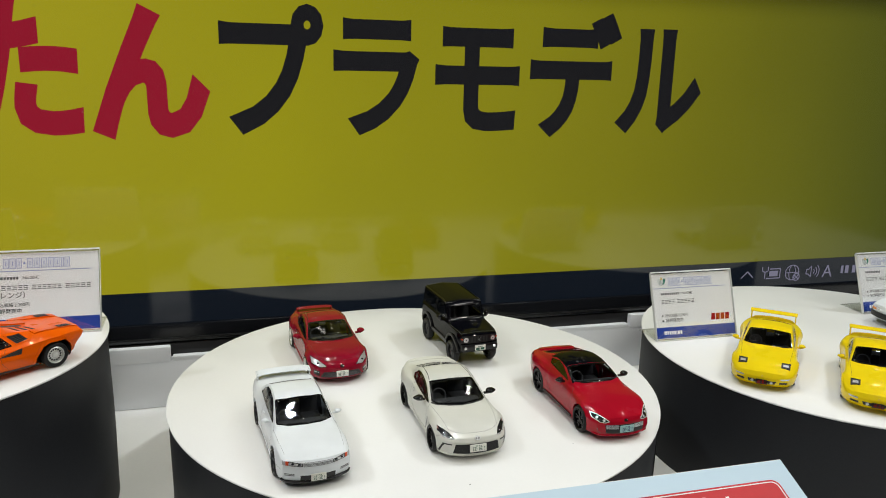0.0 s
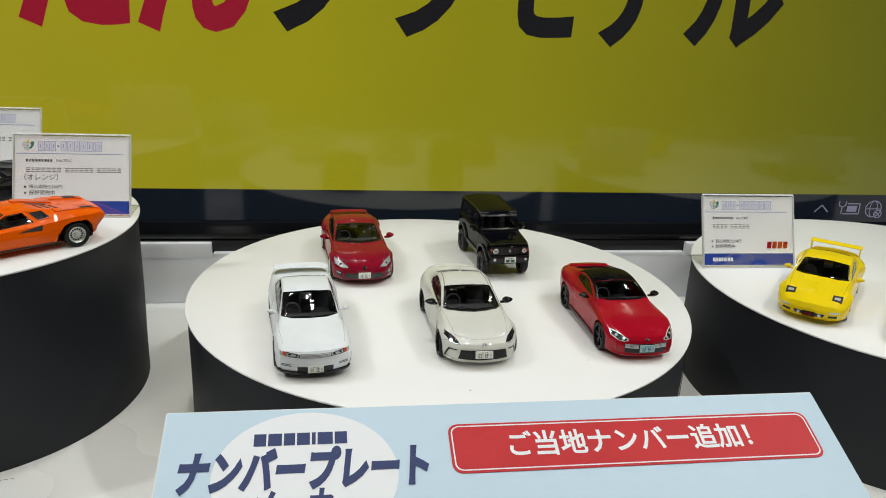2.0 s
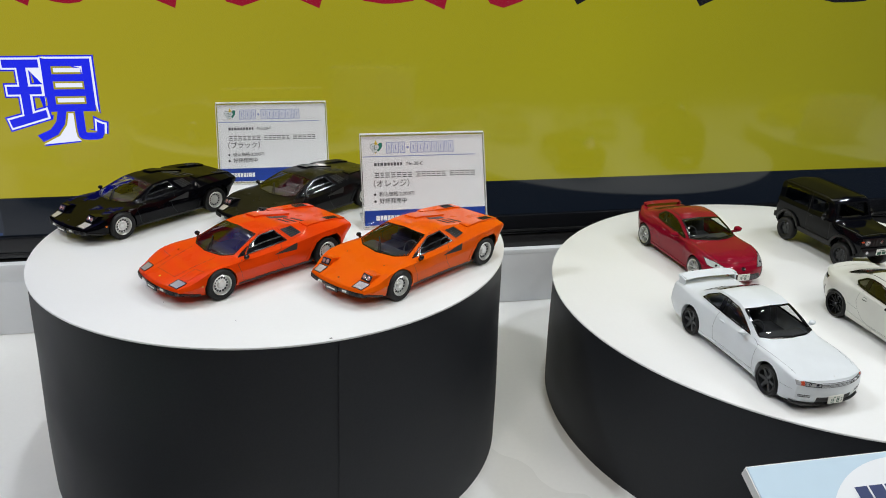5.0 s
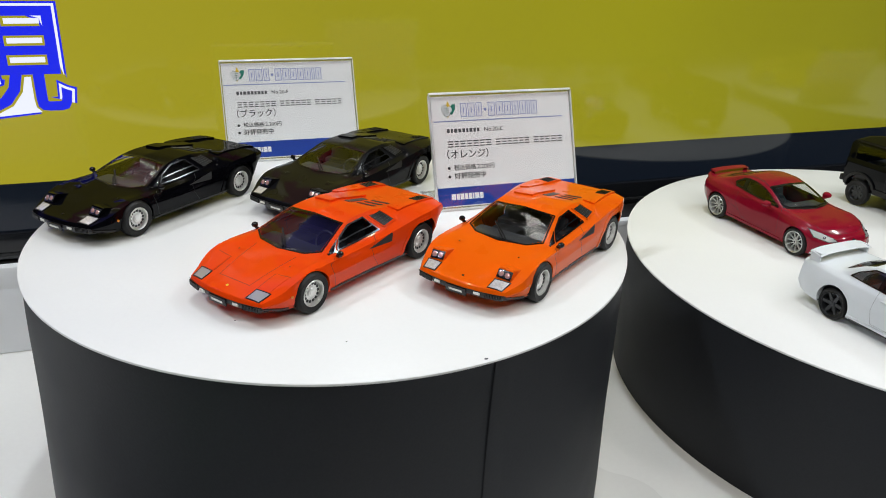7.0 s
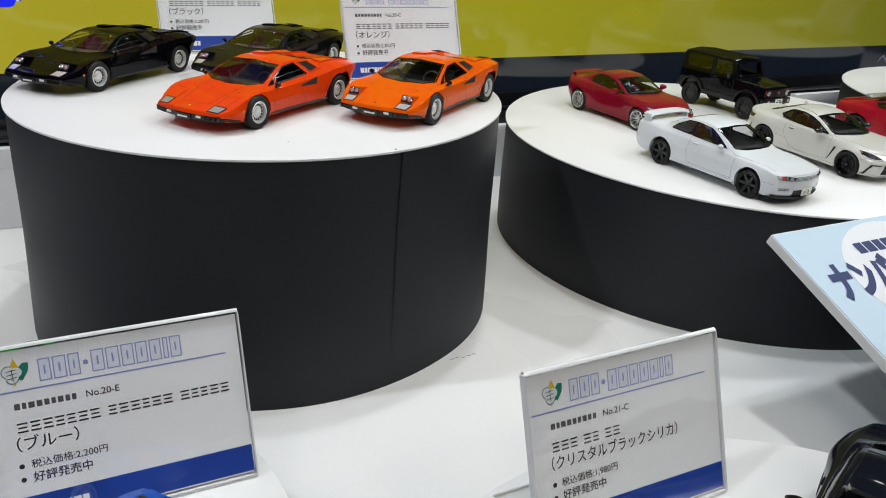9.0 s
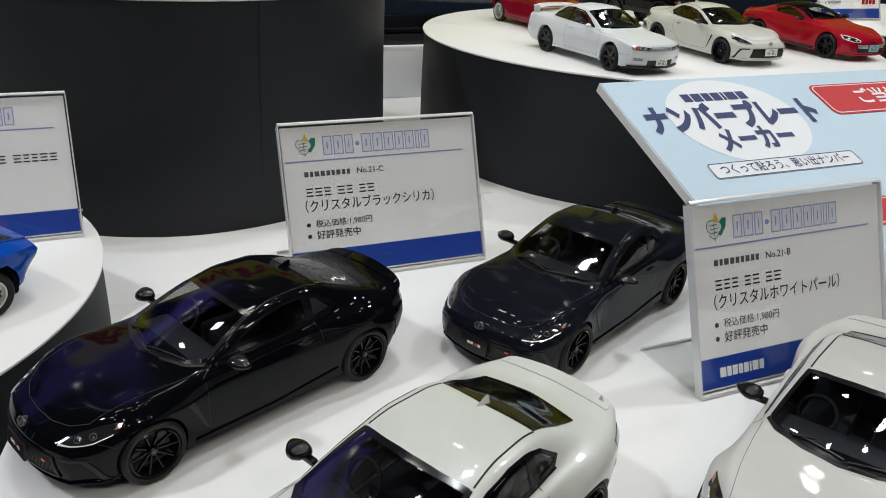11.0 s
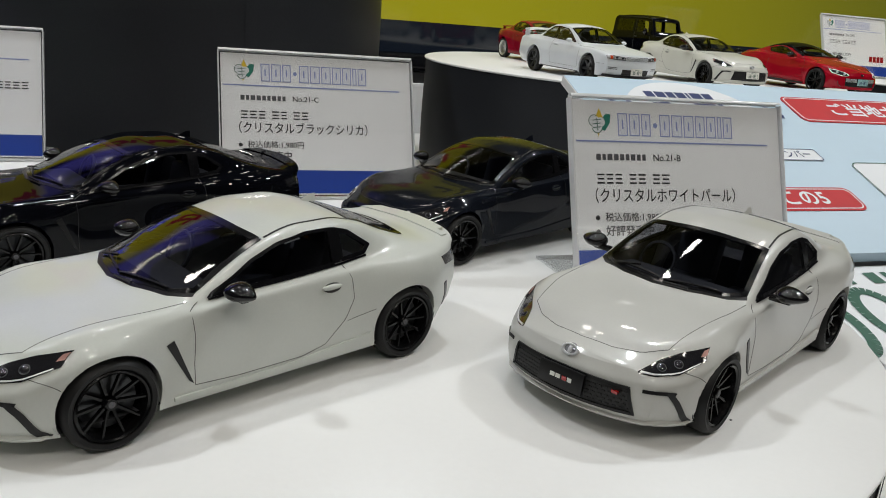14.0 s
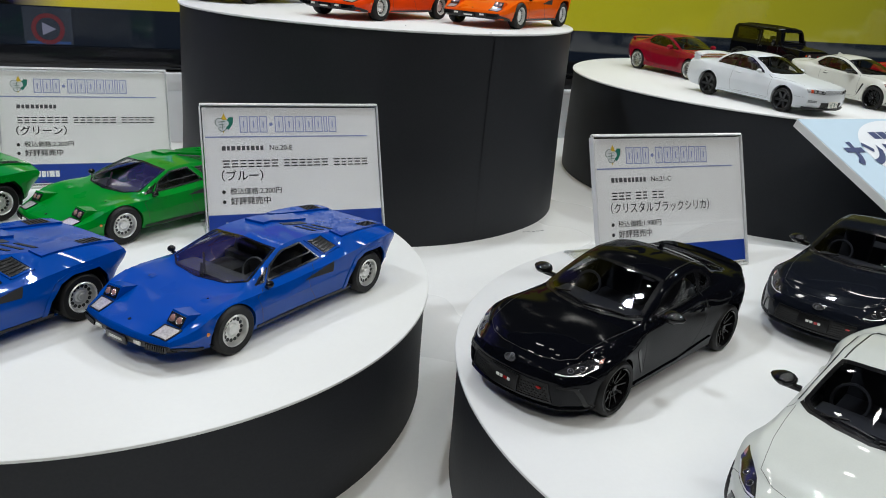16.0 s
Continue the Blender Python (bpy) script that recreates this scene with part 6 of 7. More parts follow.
def set_at(g, x, y, z=0.0, align="left", most=None):
    a, b = width_of(g)
    k = min(1.0, most / (b - a)) if most else 1.0
    x0 = x - {"left": a, "centre": (a + b) / 2, "right": b}[align] * k
    g.v = [(p[0] * k + x0, p[1] + y, z + p[2]) for p in g.v]
    return g


def bars_geo(x, y, h, widths, gap, z=0.0):
    """Plain bars that stand for writing, from the left."""
    g = Geo()
    for w in widths:
        if w > 0:
            g.add([(x, y, z), (x + w, y, z), (x + w, y + h, z), (x, y + h, z)], [(0, 1, 2, 3)])
        x += abs(w) + gap
    return g


def slab(name, x0, x1, y0, y1, z0, z1, mat, label, category="", kind="structure", bevel=0.0):
    return tagged(part(name, g_box(x0, x1, y0, y1, z0, z1, bevel), mat, smooth=30), label, category or name.replace("_", " "), "", kind)


slab("floor", -6, 6, -7, 3, -0.95, -0.9, HALL_FLOOR, "dark grey carpet floor of the hall", "floor")
slab("ceiling", -6, 6, -7, 3, 4.2, 4.3, HALL_DARK, "dark hall ceiling high above the tables", "ceiling")
slab("wall_back", -6, 6, 2.9, 3.0, -0.9, 4.2, HALL_DARK, "plain dark hall wall behind the display", "wall")
slab("wall_front", -6, 6, -7, -6.9, -0.9, 4.2, HALL_DARK, "plain dark hall wall facing the display", "wall")
slab("wall_left", -6, -5.9, -6.9, 2.9, -0.9, 4.2, HALL_DARK, "plain dark hall wall beside the display", "wall")
slab("wall_right", 5.9, 6, -6.9, 2.9, -0.9, 4.2, HALL_DARK, "plain dark hall wall beside the display", "wall")

table = thing("display_table", Matrix(), "long white display table with a smooth top", "table")
part("tabletop", g_box(-1.3, 1.3, -0.72, 0.62, -0.03, 0.0, 0.002), WHITE_TABLE, table, smooth=30)
part("front_panel", g_box(-1.28, 1.28, -0.70, -0.68, -0.9, -0.03), WHITE_TABLE, table, smooth=30)
part("back_panel", g_box(-1.28, 1.28, 0.58, 0.60, -0.9, -0.03), WHITE_TABLE, table, smooth=30)
for sx in (-1.28, 1.26):
    part("side_panel", g_box(sx, sx + 0.02, -0.68, 0.58, -0.9, -0.03), WHITE_TABLE, table, smooth=30)

# a thin smudge of dark print left on the table beside the tall plinth
smudge = Geo()
for k in range(5):
    smudge.merge(g_box(-0.345 + 0.0042 * k, -0.345 + 0.0042 * k + 0.0028, -0.1083 + 0.0008 * math.sin(k * 2.1), -0.1080 + 0.0008 * math.sin(k * 2.1), 0.0002, 0.0004))
tagged(part("scuff_mark", smudge, INK_GREY, fix=False), "thin dark scuff on the white table", "scuff", "", "stuff")


def plinth(x, y, r, z, seam, label, wobble, slump=0.0, tilt=0.012):
    """A round board on a drum that is wrapped in black card; the wrap's ends meet in an upright seam."""
    ob = thing("round_plinth", pose(x, y, 0), label, "plinth", "round plinths on the table")
    part("board_top", g_revolve([(0.00001, z), (r - 0.0006, z), (r, z - 0.0005), (r, z - 0.0014), (r - 0.0005, z - 0.0018), (0.001, z - 0.0018)], 160), WHITE_BOARD, ob, "white round board", 40)
    rows, n, v, f = 26, 180, [], []
    rnd = random.Random(seam)
    ph = [rnd.uniform(0, 6.28) for _ in range(4)]
    for j in range(rows + 1):
        h = (z - 0.0018) * j / rows
        for i in range(n):
            a = 2 * math.pi * i / n
            d = wobble * (0.5 * math.sin(3 * a + ph[0]) + 0.35 * math.sin(7 * a + ph[1] + 9 * h) + 0.3 * math.sin(5 * a + ph[2] - 40 * h)) * math.sin(math.pi * (0.12 + 0.88 * j / rows)) ** 0.5
            rr = r - 0.0014 + d + slump * max(0.0, math.cos(a - radians(205))) * (1 - j / rows)
            v.append((rr * math.cos(a), rr * math.sin(a), h))
    for j in range(rows):
        for i in range(n):
            f.append((j * n + i, j * n + (i + 1) % n, (j + 1) * n + (i + 1) % n, (j + 1) * n + i))
    wrap = part("wrap", Geo().add(v, f), BLACK_WRAP, ob, "matt black card wrap", 60)
    # the lapped end of the card: a narrow strip that stands a little proud
    a0, a1, v, f = radians(seam), radians(seam) + 0.05, [], []
    for j in range(rows + 1):
        h = (z - 0.0018) * j / rows
        lean = tilt * (1 - j / rows)
        for a, lift in ((a0 + lean, 0.0009), (a0 + lean + 0.004, 0.0010), (a1, 0.0003)):
            k = a
            d = wobble * (0.5 * math.sin(3 * k + ph[0]) + 0.35 * math.sin(7 * k + ph[1] + 9 * h) + 0.3 * math.sin(5 * k + ph[2] - 40 * h)) * math.sin(math.pi * (0.12 + 0.88 * j / rows)) ** 0.5
            v.append(((r - 0.0014 + d + lift) * math.cos(a), (r - 0.0014 + d + lift) * math.sin(a), h))
    for j in range(rows):
        for i in range(2):
            f.append((j * 3 + i, j * 3 + i + 1, j * 3 + 4 + i, j * 3 + 3 + i))
    part("seam_flap", Geo().add(v, f), BLACK_WRAP, wrap, smooth=60)
    return ob


PLINTHS = {"tall": (-0.4239, 0.0395, 0.1639, 0.1531), "middle": (0.0, 0.0, 0.2135, 0.1023), "far": (0.4581, -0.0108, 0.2075, 0.109), "low": (-0.6502, -0.2548, 0.1536, 0.0527), "near": (-0.3713, -0.4382, 0.1622, 0.0541)}
plinth(*PLINTHS["tall"], -78.2, "tall black drum plinth with a white round top", 0.0016, 0.004, -0.026)
plinth(*PLINTHS["middle"], -32, "wide black drum plinth with a white round top", 0.0010)
plinth(*PLINTHS["far"], -150, "wide black drum plinth with a white round top", 0.0008)
plinth(*PLINTHS["low"], -160, "low black drum plinth with a white round top", 0.0006)
plinth(*PLINTHS["near"], -58, "low black drum plinth with a white round top", 0.0006)

specks = Geo()
for x, y, key, size in ((-0.395, -0.12, "tall", 0.0009), (-0.447, -0.091, "tall", 0.0004), (-0.005, -0.179, "middle", 0.0007), (-0.376, -0.578, "near", 0.0003), (-0.49, -0.06, "tall", 0.0004), (0.09, -0.14, "middle", 0.0004), (-0.31, -0.55, "near", 0.0004)):
    specks.merge(g_ellipsoid((x, y, PLINTHS[key][3] + 0.0001), (size, size * 0.8, 0.0002), 8, 4))
tagged(part("dust_specks", specks, INK_GREY, fix=False), "tiny dark dust specks on the white tops", "dust", "", "stuff")

# ---- the large screen and its white stand ----
SY = 0.233


def screen_material():
    """The lit picture: an olive-yellow field; its dimming at a slanting view is painted in along x."""
    m = glow("screen_picture", (0.3, 0.28, 0.01), 1.0, 0.10)
    t = m.node_tree
    b = t.nodes["Principled BSDF"]
    co, sep, ramp = t.nodes.new("ShaderNodeTexCoord"), t.nodes.new("ShaderNodeSeparateXYZ"), t.nodes.new("ShaderNodeValToRGB")
    t.links.new(co.outputs["Object"], sep.inputs[0])
    mr = t.nodes.new("ShaderNodeMapRange")
    mr.inputs[1].default_value, mr.inputs[2].default_value = -1.0, 1.0
    t.links.new(sep.outputs[0], mr.inputs[0])
    t.links.new(mr.outputs[0], ramp.inputs[0])
    e = ramp.color_ramp.elements
    e[0].position, e[0].color = 0.10, (0.30, 0.25, 0.014, 1)
    e[1].position, e[1].color = 0.90, (0.035, 0.045, 0.007, 1)
    mid = e.new(0.45)
    mid.color = (0.225, 0.206, 0.005, 1)
    far = e.new(0.68)
    far.color = (0.138, 0.130, 0.005, 1)
    n = t.nodes.new("ShaderNodeTexNoise")
    n.inputs["Scale"].default_value = 3.0
    t.links.new(co.outputs["Object"], n.inputs["Vector"])
    k = t.nodes.new("ShaderNodeMapRange")
    k.inputs[3].default_value, k.inputs[4].default_value = 0.85, 1.15
    t.links.new(n.outputs["Fac"], k.inputs[0])
    # glow cut towards the top so dark paint mirrors less olive
    up, both = t.nodes.new("ShaderNodeMapRange"), t.nodes.new("ShaderNodeMath")
    up.interpolation_type = "SMOOTHSTEP"
    up.inputs[1].default_value, up.inputs[2].default_value, up.inputs[3].default_value, up.inputs[4].default_value = 0.44, 0.50, 1.0, 0.06
    both.operation = "MULTIPLY"
    t.links.new(sep.outputs[2], up.inputs[0])
    t.links.new(up.outputs[0], both.inputs[0])
    t.links.new(k.outputs[0], both.inputs[1])
    sc = t.nodes.new("ShaderNodeVectorMath")
    sc.operation = "SCALE"
    t.links.new(ramp.outputs[0], sc.inputs[0])
    t.links.new(both.outputs[0], sc.inputs["Scale"])
    # high up the picture turns to a dim blue-violet at one end
    high, left, add, vi = t.nodes.new("ShaderNodeMapRange"), t.nodes.new("ShaderNodeMapRange"), t.nodes.new("ShaderNodeVectorMath"), t.nodes.new("ShaderNodeVectorMath")
    high.inputs[1].default_value, high.inputs[2].default_value = 0.38, 0.48
    left.inputs[1].default_value, left.inputs[2].default_value = -0.42, -0.62
    t.links.new(sep.outputs[2], high.inputs[0])
    t.links.new(sep.outputs[0], left.inputs[0])
    mul = t.nodes.new("ShaderNodeMath")
    mul.operation, vi.operation, add.operation = "MULTIPLY", "SCALE", "ADD"
    fade, cut = t.nodes.new("ShaderNodeMapRange"), t.nodes.new("ShaderNodeMath")
    fade.inputs[1].default_value, fade.inputs[2].default_value = 0.72, 0.60
    cut.operation = "MULTIPLY"
    t.links.new(sep.outputs[2], fade.inputs[0])
    t.links.new(high.outputs[0], cut.inputs[0])
    t.links.new(fade.outputs[0], cut.inputs[1])
    t.links.new(cut.outputs[0], mul.inputs[0])
    t.links.new(left.outputs[0], mul.inputs[1])
    vi.inputs[0].default_value = (0.11, 0.095, 0.50)
    # beyond the olive field the far end is a broken dim violet
    end, spots, dim, most, keep, olive = (t.nodes.new("ShaderNodeMapRange" if i < 2 else "ShaderNodeMath") for i in range(6))
    end.inputs[1].default_value, end.inputs[2].default_value = -0.675, -0.72
    t.links.new(sep.outputs[0], end.inputs[0])
    blot = t.nodes.new("ShaderNodeTexNoise")
    blot.inputs["Scale"].default_value = 6.0
    t.links.new(co.outputs["Object"], blot.inputs["Vector"])
    spots.inputs[1].default_value, spots.inputs[2].default_value, spots.inputs[4].default_value = 0.42, 0.62, 0.5
    t.links.new(blot.outputs["Fac"], spots.inputs[0])
    dim.operation, most.operation, keep.operation, olive.operation = "MULTIPLY", "MAXIMUM", "SUBTRACT", "MULTIPLY"
    t.links.new(end.outputs[0], dim.inputs[0])
    t.links.new(spots.outputs[0], dim.inputs[1])
    t.links.new(mul.outputs[0], most.inputs[0])
    t.links.new(dim.outputs[0], most.inputs[1])
    keep.inputs[0].default_value = 1.0
    t.links.new(end.outputs[0], keep.inputs[1])
    t.links.new(both.outputs[0], olive.inputs[0])
    t.links.new(keep.outputs[0], olive.inputs[1])
    t.links.new(olive.outputs[0], sc.inputs["Scale"])
    t.links.new(most.outputs[0], vi.inputs["Scale"])
    t.links.new(sc.outputs[0], add.inputs[0])
    t.links.new(vi.outputs[0], add.inputs[1])
    t.links.new(add.outputs[0], b.inputs["Emission Color"])
    return m


SCREEN_LIT = screen_material()
TASKBAR = glow("screen_taskbar", (0.002, 0.004, 0.008), 1.0, 0.08)
ICON_LIT = glow("screen_icon", (0.42, 0.40, 0.58), 0.30)
SCREEN_BLUE = glow("screen_blue", (0.012, 0.02, 0.75), 0.8)
SCREEN_WHITE = glow("screen_white", (0.85, 0.85, 0.95), 0.8)
SCREEN_RED = glow("screen_red", (0.25, 0.005, 0.02), 0.8)
DIM_RED = glow("screen_dim_red", (0.10, 0.015, 0.02), 0.6)
DIM_GREY = glow("screen_dim_grey", (0.16, 0.16, 0.22), 0.6)
SCREEN_BLACK = glow("screen_black", (0.006, 0.006, 0.008), 0.8)

tv = thing("wide_screen", pose(0, SY, 0), "very wide black screen showing an olive-yellow picture", "screen")
part("casing", g_box(-1.22, 1.22, 0.006, 0.06, 0.072, 0.87, 0.004), PLASTIC, tv, smooth=30)
part("panel", g_box(-1.2, 1.2, 0.0, 0.0055, 0.1302, 0.85), SCREEN_LIT, tv, "lit olive-yellow picture")
bar = part("taskbar", g_box(-1.2, 1.2, 0.0, 0.0055, 0.094, 0.13), TASKBAR, tv, "dark taskbar strip")
part("bezel", g_box(-1.22, 1.22, -0.004, 0.0055, 0.0735, 0.0935, 0.001), BEZEL, tv, "glossy black bezel", 30)
part("bezel_slot", g_box(-1.0, 1.0, -0.0052, -0.004, 0.0765, 0.0785), PLASTIC, tv)


def screen_words(name, g, x, z, mat, parent, lift=-0.0006, align="left", most=None):
    set_at(g, x, z, 0, align, most)
    g.v = [(a, lift - c, b) for a, b, c in g.v]
    return part(name, g, mat, parent, fix=False)


# taskbar icons: a caret, a battery with a plug, a globe, a loudspeaker, the letter A and the start of the clock
icons = Geo()


def stroke(g, pts, w):
    p = np.array(pts, float)
    for a, b in zip(p[:-1], p[1:]):
        d = (b - a) / (np.linalg.norm(b - a) + 1e-9)
        n = np.array([-d[1], d[0]]) * w / 2
        g.add([(*q, 0) for q in (a - n, b - n, b + n, a + n)], [(0, 1, 2, 3)])


def arc(cx, cy, r, a0, a1, n=14):
    return [(cx + r * math.cos(radians(a0 + (a1 - a0) * i / n)), cy + r * math.sin(radians(a0 + (a1 - a0) * i / n))) for i in range(n + 1)]


ix, iz = 0.5155, 0.112
stroke(icons, [(ix - 0.008, iz - 0.004), (ix, iz + 0.004), (ix + 0.008, iz - 0.004)], 0.0014)
stroke(icons, [(ix + 0.026, iz - 0.006), (ix + 0.045, iz - 0.006), (ix + 0.045, iz + 0.006), (ix + 0.030, iz + 0.006)], 0.0014)
icons.merge(bars_geo(ix + 0.030, iz - 0.0035, 0.007, [0.012], 0))
stroke(icons, [(ix + 0.024, iz - 0.006), (ix + 0.024, iz + 0.002), (ix + 0.020, iz + 0.004), (ix + 0.020, iz + 0.009)], 0.0013)
stroke(icons, [(ix + 0.028, iz + 0.009), (ix + 0.028, iz + 0.004), (ix + 0.024, iz + 0.002)], 0.0013)
stroke(icons, arc(ix + 0.062, iz, 0.0095, 0, 360, 24), 0.0012)
stroke(icons, [(ix + 0.0525, iz), (ix + 0.0715, iz)], 0.0010)
stroke(icons, [(ix + 0.062 + 0.0045 * math.cos(radians(a)), iz + 0.0095 * math.sin(radians(a))) for a in range(0, 361, 20)], 0.0010)
stroke(icons, arc(ix + 0.0685, iz - 0.006, 0.0045, 0, 360, 16), 0.0013)
stroke(icons, [(ix + 0.0655, iz - 0.003), (ix + 0.0715, iz - 0.009)], 0.0013)
stroke(icons, [(ix + 0.082, iz - 0.003), (ix + 0.085, iz - 0.003), (ix + 0.089, iz - 0.007), (ix + 0.089, iz + 0.007), (ix + 0.085, iz + 0.003), (ix + 0.082, iz + 0.003), (ix + 0.082, iz - 0.003)], 0.0012)
for rr in (0.004, 0.0075, 0.011):
    stroke(icons, arc(ix + 0.0895, iz, rr, -45, 45, 8), 0.0012)
icons.v = [(ix + (a - ix) * 1.15, -0.0006, iz + (b - iz) * 1.1) for a, b, _ in icons.v]
part("taskbar_icon", icons, ICON_LIT, bar, "pale violet taskbar icons", fix=False)
screen_words("taskbar_letter", text_geo("A", 0.018), ix + 0.121, iz - 0.009, ICON_LIT, bar)
screen_words("taskbar_clock", bars_geo(0, 0, 0.011, [0.004, 0.006, 0.0, 0.006, 0.006], 0.003), ix + 0.152, iz - 0.005, ICON_LIT, bar)
tile = Geo().add([(-0.713, -0.0002, 0.0945), (-0.671, -0.0002, 0.0945), (-0.671, -0.0002, 0.129), (-0.713, -0.0002, 0.129)], [(0, 1, 2, 3)])
part("player_tile", tile, glow("screen_tile", (0.012, 0.015, 0.022), 1.0), bar, "dim grey-blue taskbar tile", fix=False)
line = Geo().add([(-0.711, -0.0004, 0.0950), (-0.673, -0.0004, 0.0950), (-0.673, -0.0004, 0.0975), (-0.711, -0.0004, 0.0975)], [(0, 1, 2, 3)])
part("tile_line", line, glow("screen_line", (0.012, 0.03, 0.09), 1.0), bar, fix=False)
play = Geo()
stroke(play, arc(-0.692, 0.109, 0.0125, 0, 360, 24), 0.004)
play.v = [(a, -0.0006, b) for a, b, _ in play.v]
part("player_button", play, DIM_RED, bar, "dim red round button", fix=False)
tri = Geo().add([(-0.697, -0.0006, 0.103), (-0.685, -0.0006, 0.109), (-0.697, -0.0006, 0.115)], [(0, 1, 2)])
part("player_arrow", tri, DIM_GREY, bar, fix=False)
for grow, mat, lift in ((0.045, SCREEN_BLUE, -0.0004), (0.028, SCREEN_WHITE, -0.0008), (0.008, SCREEN_BLUE, -0.0012)):
    screen_words("caption_letter", text_geo("現", 0.058, grow), -0.611, 0.189, mat, tv, lift, "centre")

screen_words("title_lettering", text_geo("プラモデル", 0.105, 0.0, 1.0, 0.034), 0.128, 0.312, SCREEN_BLACK, tv, -0.0006, "centre", 0.575)
screen_words("title_lettering", text_geo("かんたん", 0.105, 0.0, 1.0, 0.046), -0.405, 0.310, SCREEN_RED, tv, -0.0006, "centre", 0.47)

riser = thing("screen_stand", pose(0, 0, 0), "low white stand running along under the screen", "stand")
part("stand_body", g_box(-1.2, 1.2, 0.22, 0.43, 0.0, 0.056, 0.0015), RISER, riser, smooth=30)
for x0, x1 in ((-1.2, -0.224), (0.337, 1.2)):
    part("stand_lip", g_box(x0, x1, 0.2185, 0.2275, 0.054, 0.0712, 0.0012), RISER, riser, smooth=30)
part("stand_shelf", g_box(-1.2, 1.2, 0.2285, 0.40, 0.0565, 0.0715, 0.0008), PLASTIC, riser, smooth=30)
part("stand_ledge", g_box(-0.222, 0.335, 0.2195, 0.2280, 0.054, 0.0595, 0.001), RISER, riser, smooth=30)


# ---- name cards in bent acrylic holders ----
def name_card(x, y, z, code, colour_words, price, label, words=((1, 7), (5, 5)), red_logo=False, yaw=0.0):
    """x, y: the middle of the top edge; z: the plinth's top. The card leans back; a foot runs back under it."""
    W, H, lean = 0.0945, 0.0715, 20.5
    base = thing("name_card_holder", pose(x, y - H * math.sin(radians(lean)), z, 0, 0, yaw), label, "card holder", "name cards on the plinths")
    up = pose(0, 0, 0, 90 - lean, 0, 0)

    def laid(g, lift):
        """Lays flat geometry (x across, y up the slope) on the sloping face."""
        g.v = [tuple(up @ Vector((a, b, lift + c))) for a, b, c in g.v]
        return g

    t = 0.0012
    front = g_prism(rounded(W, H, 0.0012, 3, 0, H / 2), 0.0004, t + 0.0004)
    part("front_sheet", laid(front, 0), ACRYLIC, base, "clear acrylic sheet", 30).visible_shadow = False
    back = g_prism(rounded(W, H - 0.002, 0.0012, 3, 0, H / 2 + 0.001), -t - 0.0012, -0.0012)
    part("back_sheet", laid(back, 0), ACRYLIC, base, "clear acrylic sheet", 30)
    fold = Geo()
    for i in range(9):
        a = radians(-90 + 180 * i / 8)
        fold.v += [(-W / 2, H - 0.0008 + 0.0014 * math.cos(a), 0.0014 * math.sin(a)), (W / 2, H - 0.0008 + 0.0014 * math.cos(a), 0.0014 * math.sin(a))]
    fold.f = [(2 * i, 2 * i + 1, 2 * i + 3, 2 * i + 2) for i in range(8)]
    part("top_fold", laid(fold, 0), ACRYLIC_EDGE, base, "bright rounded acrylic fold", 60)
    for sx in (-W / 2, W / 2):
        part("edge", laid(g_box(sx - 0.0003, sx + 0.0003, 0.001, H - 0.001, -t - 0.001, t + 0.0002), 0), ACRYLIC_EDGE, base, smooth=30)
    part("foot", g_box(-W / 2, W / 2, 0.0, 0.036, 0.0003, 0.0015, 0.0003), ACRYLIC, base, "clear acrylic foot", 30)
    part("foot_edge", g_box(-W / 2, W / 2, 0.0355, 0.0362, 0.0004, 0.0014).merge(g_box(-W / 2, W / 2, -0.0006, 0.0006, 0.0002, 0.0016)), ACRYLIC_EDGE, base, smooth=30)
    cw, c0, c1 = 0.0925, 0.0025, H - 0.0018
    paper = part("card", laid(g_box(-cw / 2, cw / 2, c0, c1, -0.0009, 0.0002), 0), PAPER, base, "white printed card")
    lift = 0.00028

    def ink(name, g, mat, text="", more=0.0):
        return part(name, laid(g, lift + more), mat, paper, text, fix=False)

    ink("blue_band", bars_geo(-cw / 2, c0 + 0.0006, 0.0112, [cw], 0), BLUE_BAND, "blue band along the card's foot")
    ink("band_mark", bars_geo(-cw / 2 + 0.0085, c0 + 0.0042, 0.0036, [0.0028, 0.0020, 0.0024, 0.0020, 0.0022, 0.0009, 0.0028, 0.0022], 0.0005), PAPER, "", 0.00005)
    # the outlined headline is drawn as plain hollow blocks
    head = Geo()
    hx, hy, hh = -cw / 2 + 0.0185, c1 - 0.0130, 0.0085
    for w in (0.0042, 0.0046, 0.0040, -0.0026, 0.0046, 0.0048, 0.0046, 0.0044, 0.0044, 0.0020, 0.0042):
        if w > 0:
            o, i = [(hx, hy), (hx + w, hy), (hx + w, hy + hh), (hx, hy + hh)], 0.00042
            n = [(hx + i, hy + i), (hx + w - i, hy + i), (hx + w - i, hy + hh - i), (hx + i, hy + hh - i)]
            head.add([(a, b, 0) for a, b in o + n], [(0, 1, 5, 4), (1, 2, 6, 5), (2, 3, 7, 6), (3, 0, 4, 7)])
            if w > 0.003:
                head.merge(bars_geo(hx + w * 0.42, hy + hh * 0.30, hh * 0.40, [w * 0.14], 0))
        else:
            head.add([(hx + abs(w) / 2 + 0.0011 * math.cos(k * 1.2566), hy + hh / 2 + 0.0011 * math.sin(k * 1.2566), 0) for k in range(5)], [(0, 1, 2, 3, 4)])
        hx += abs(w) + 0.0007
    fill = Geo()
    hx = -cw / 2 + 0.0185
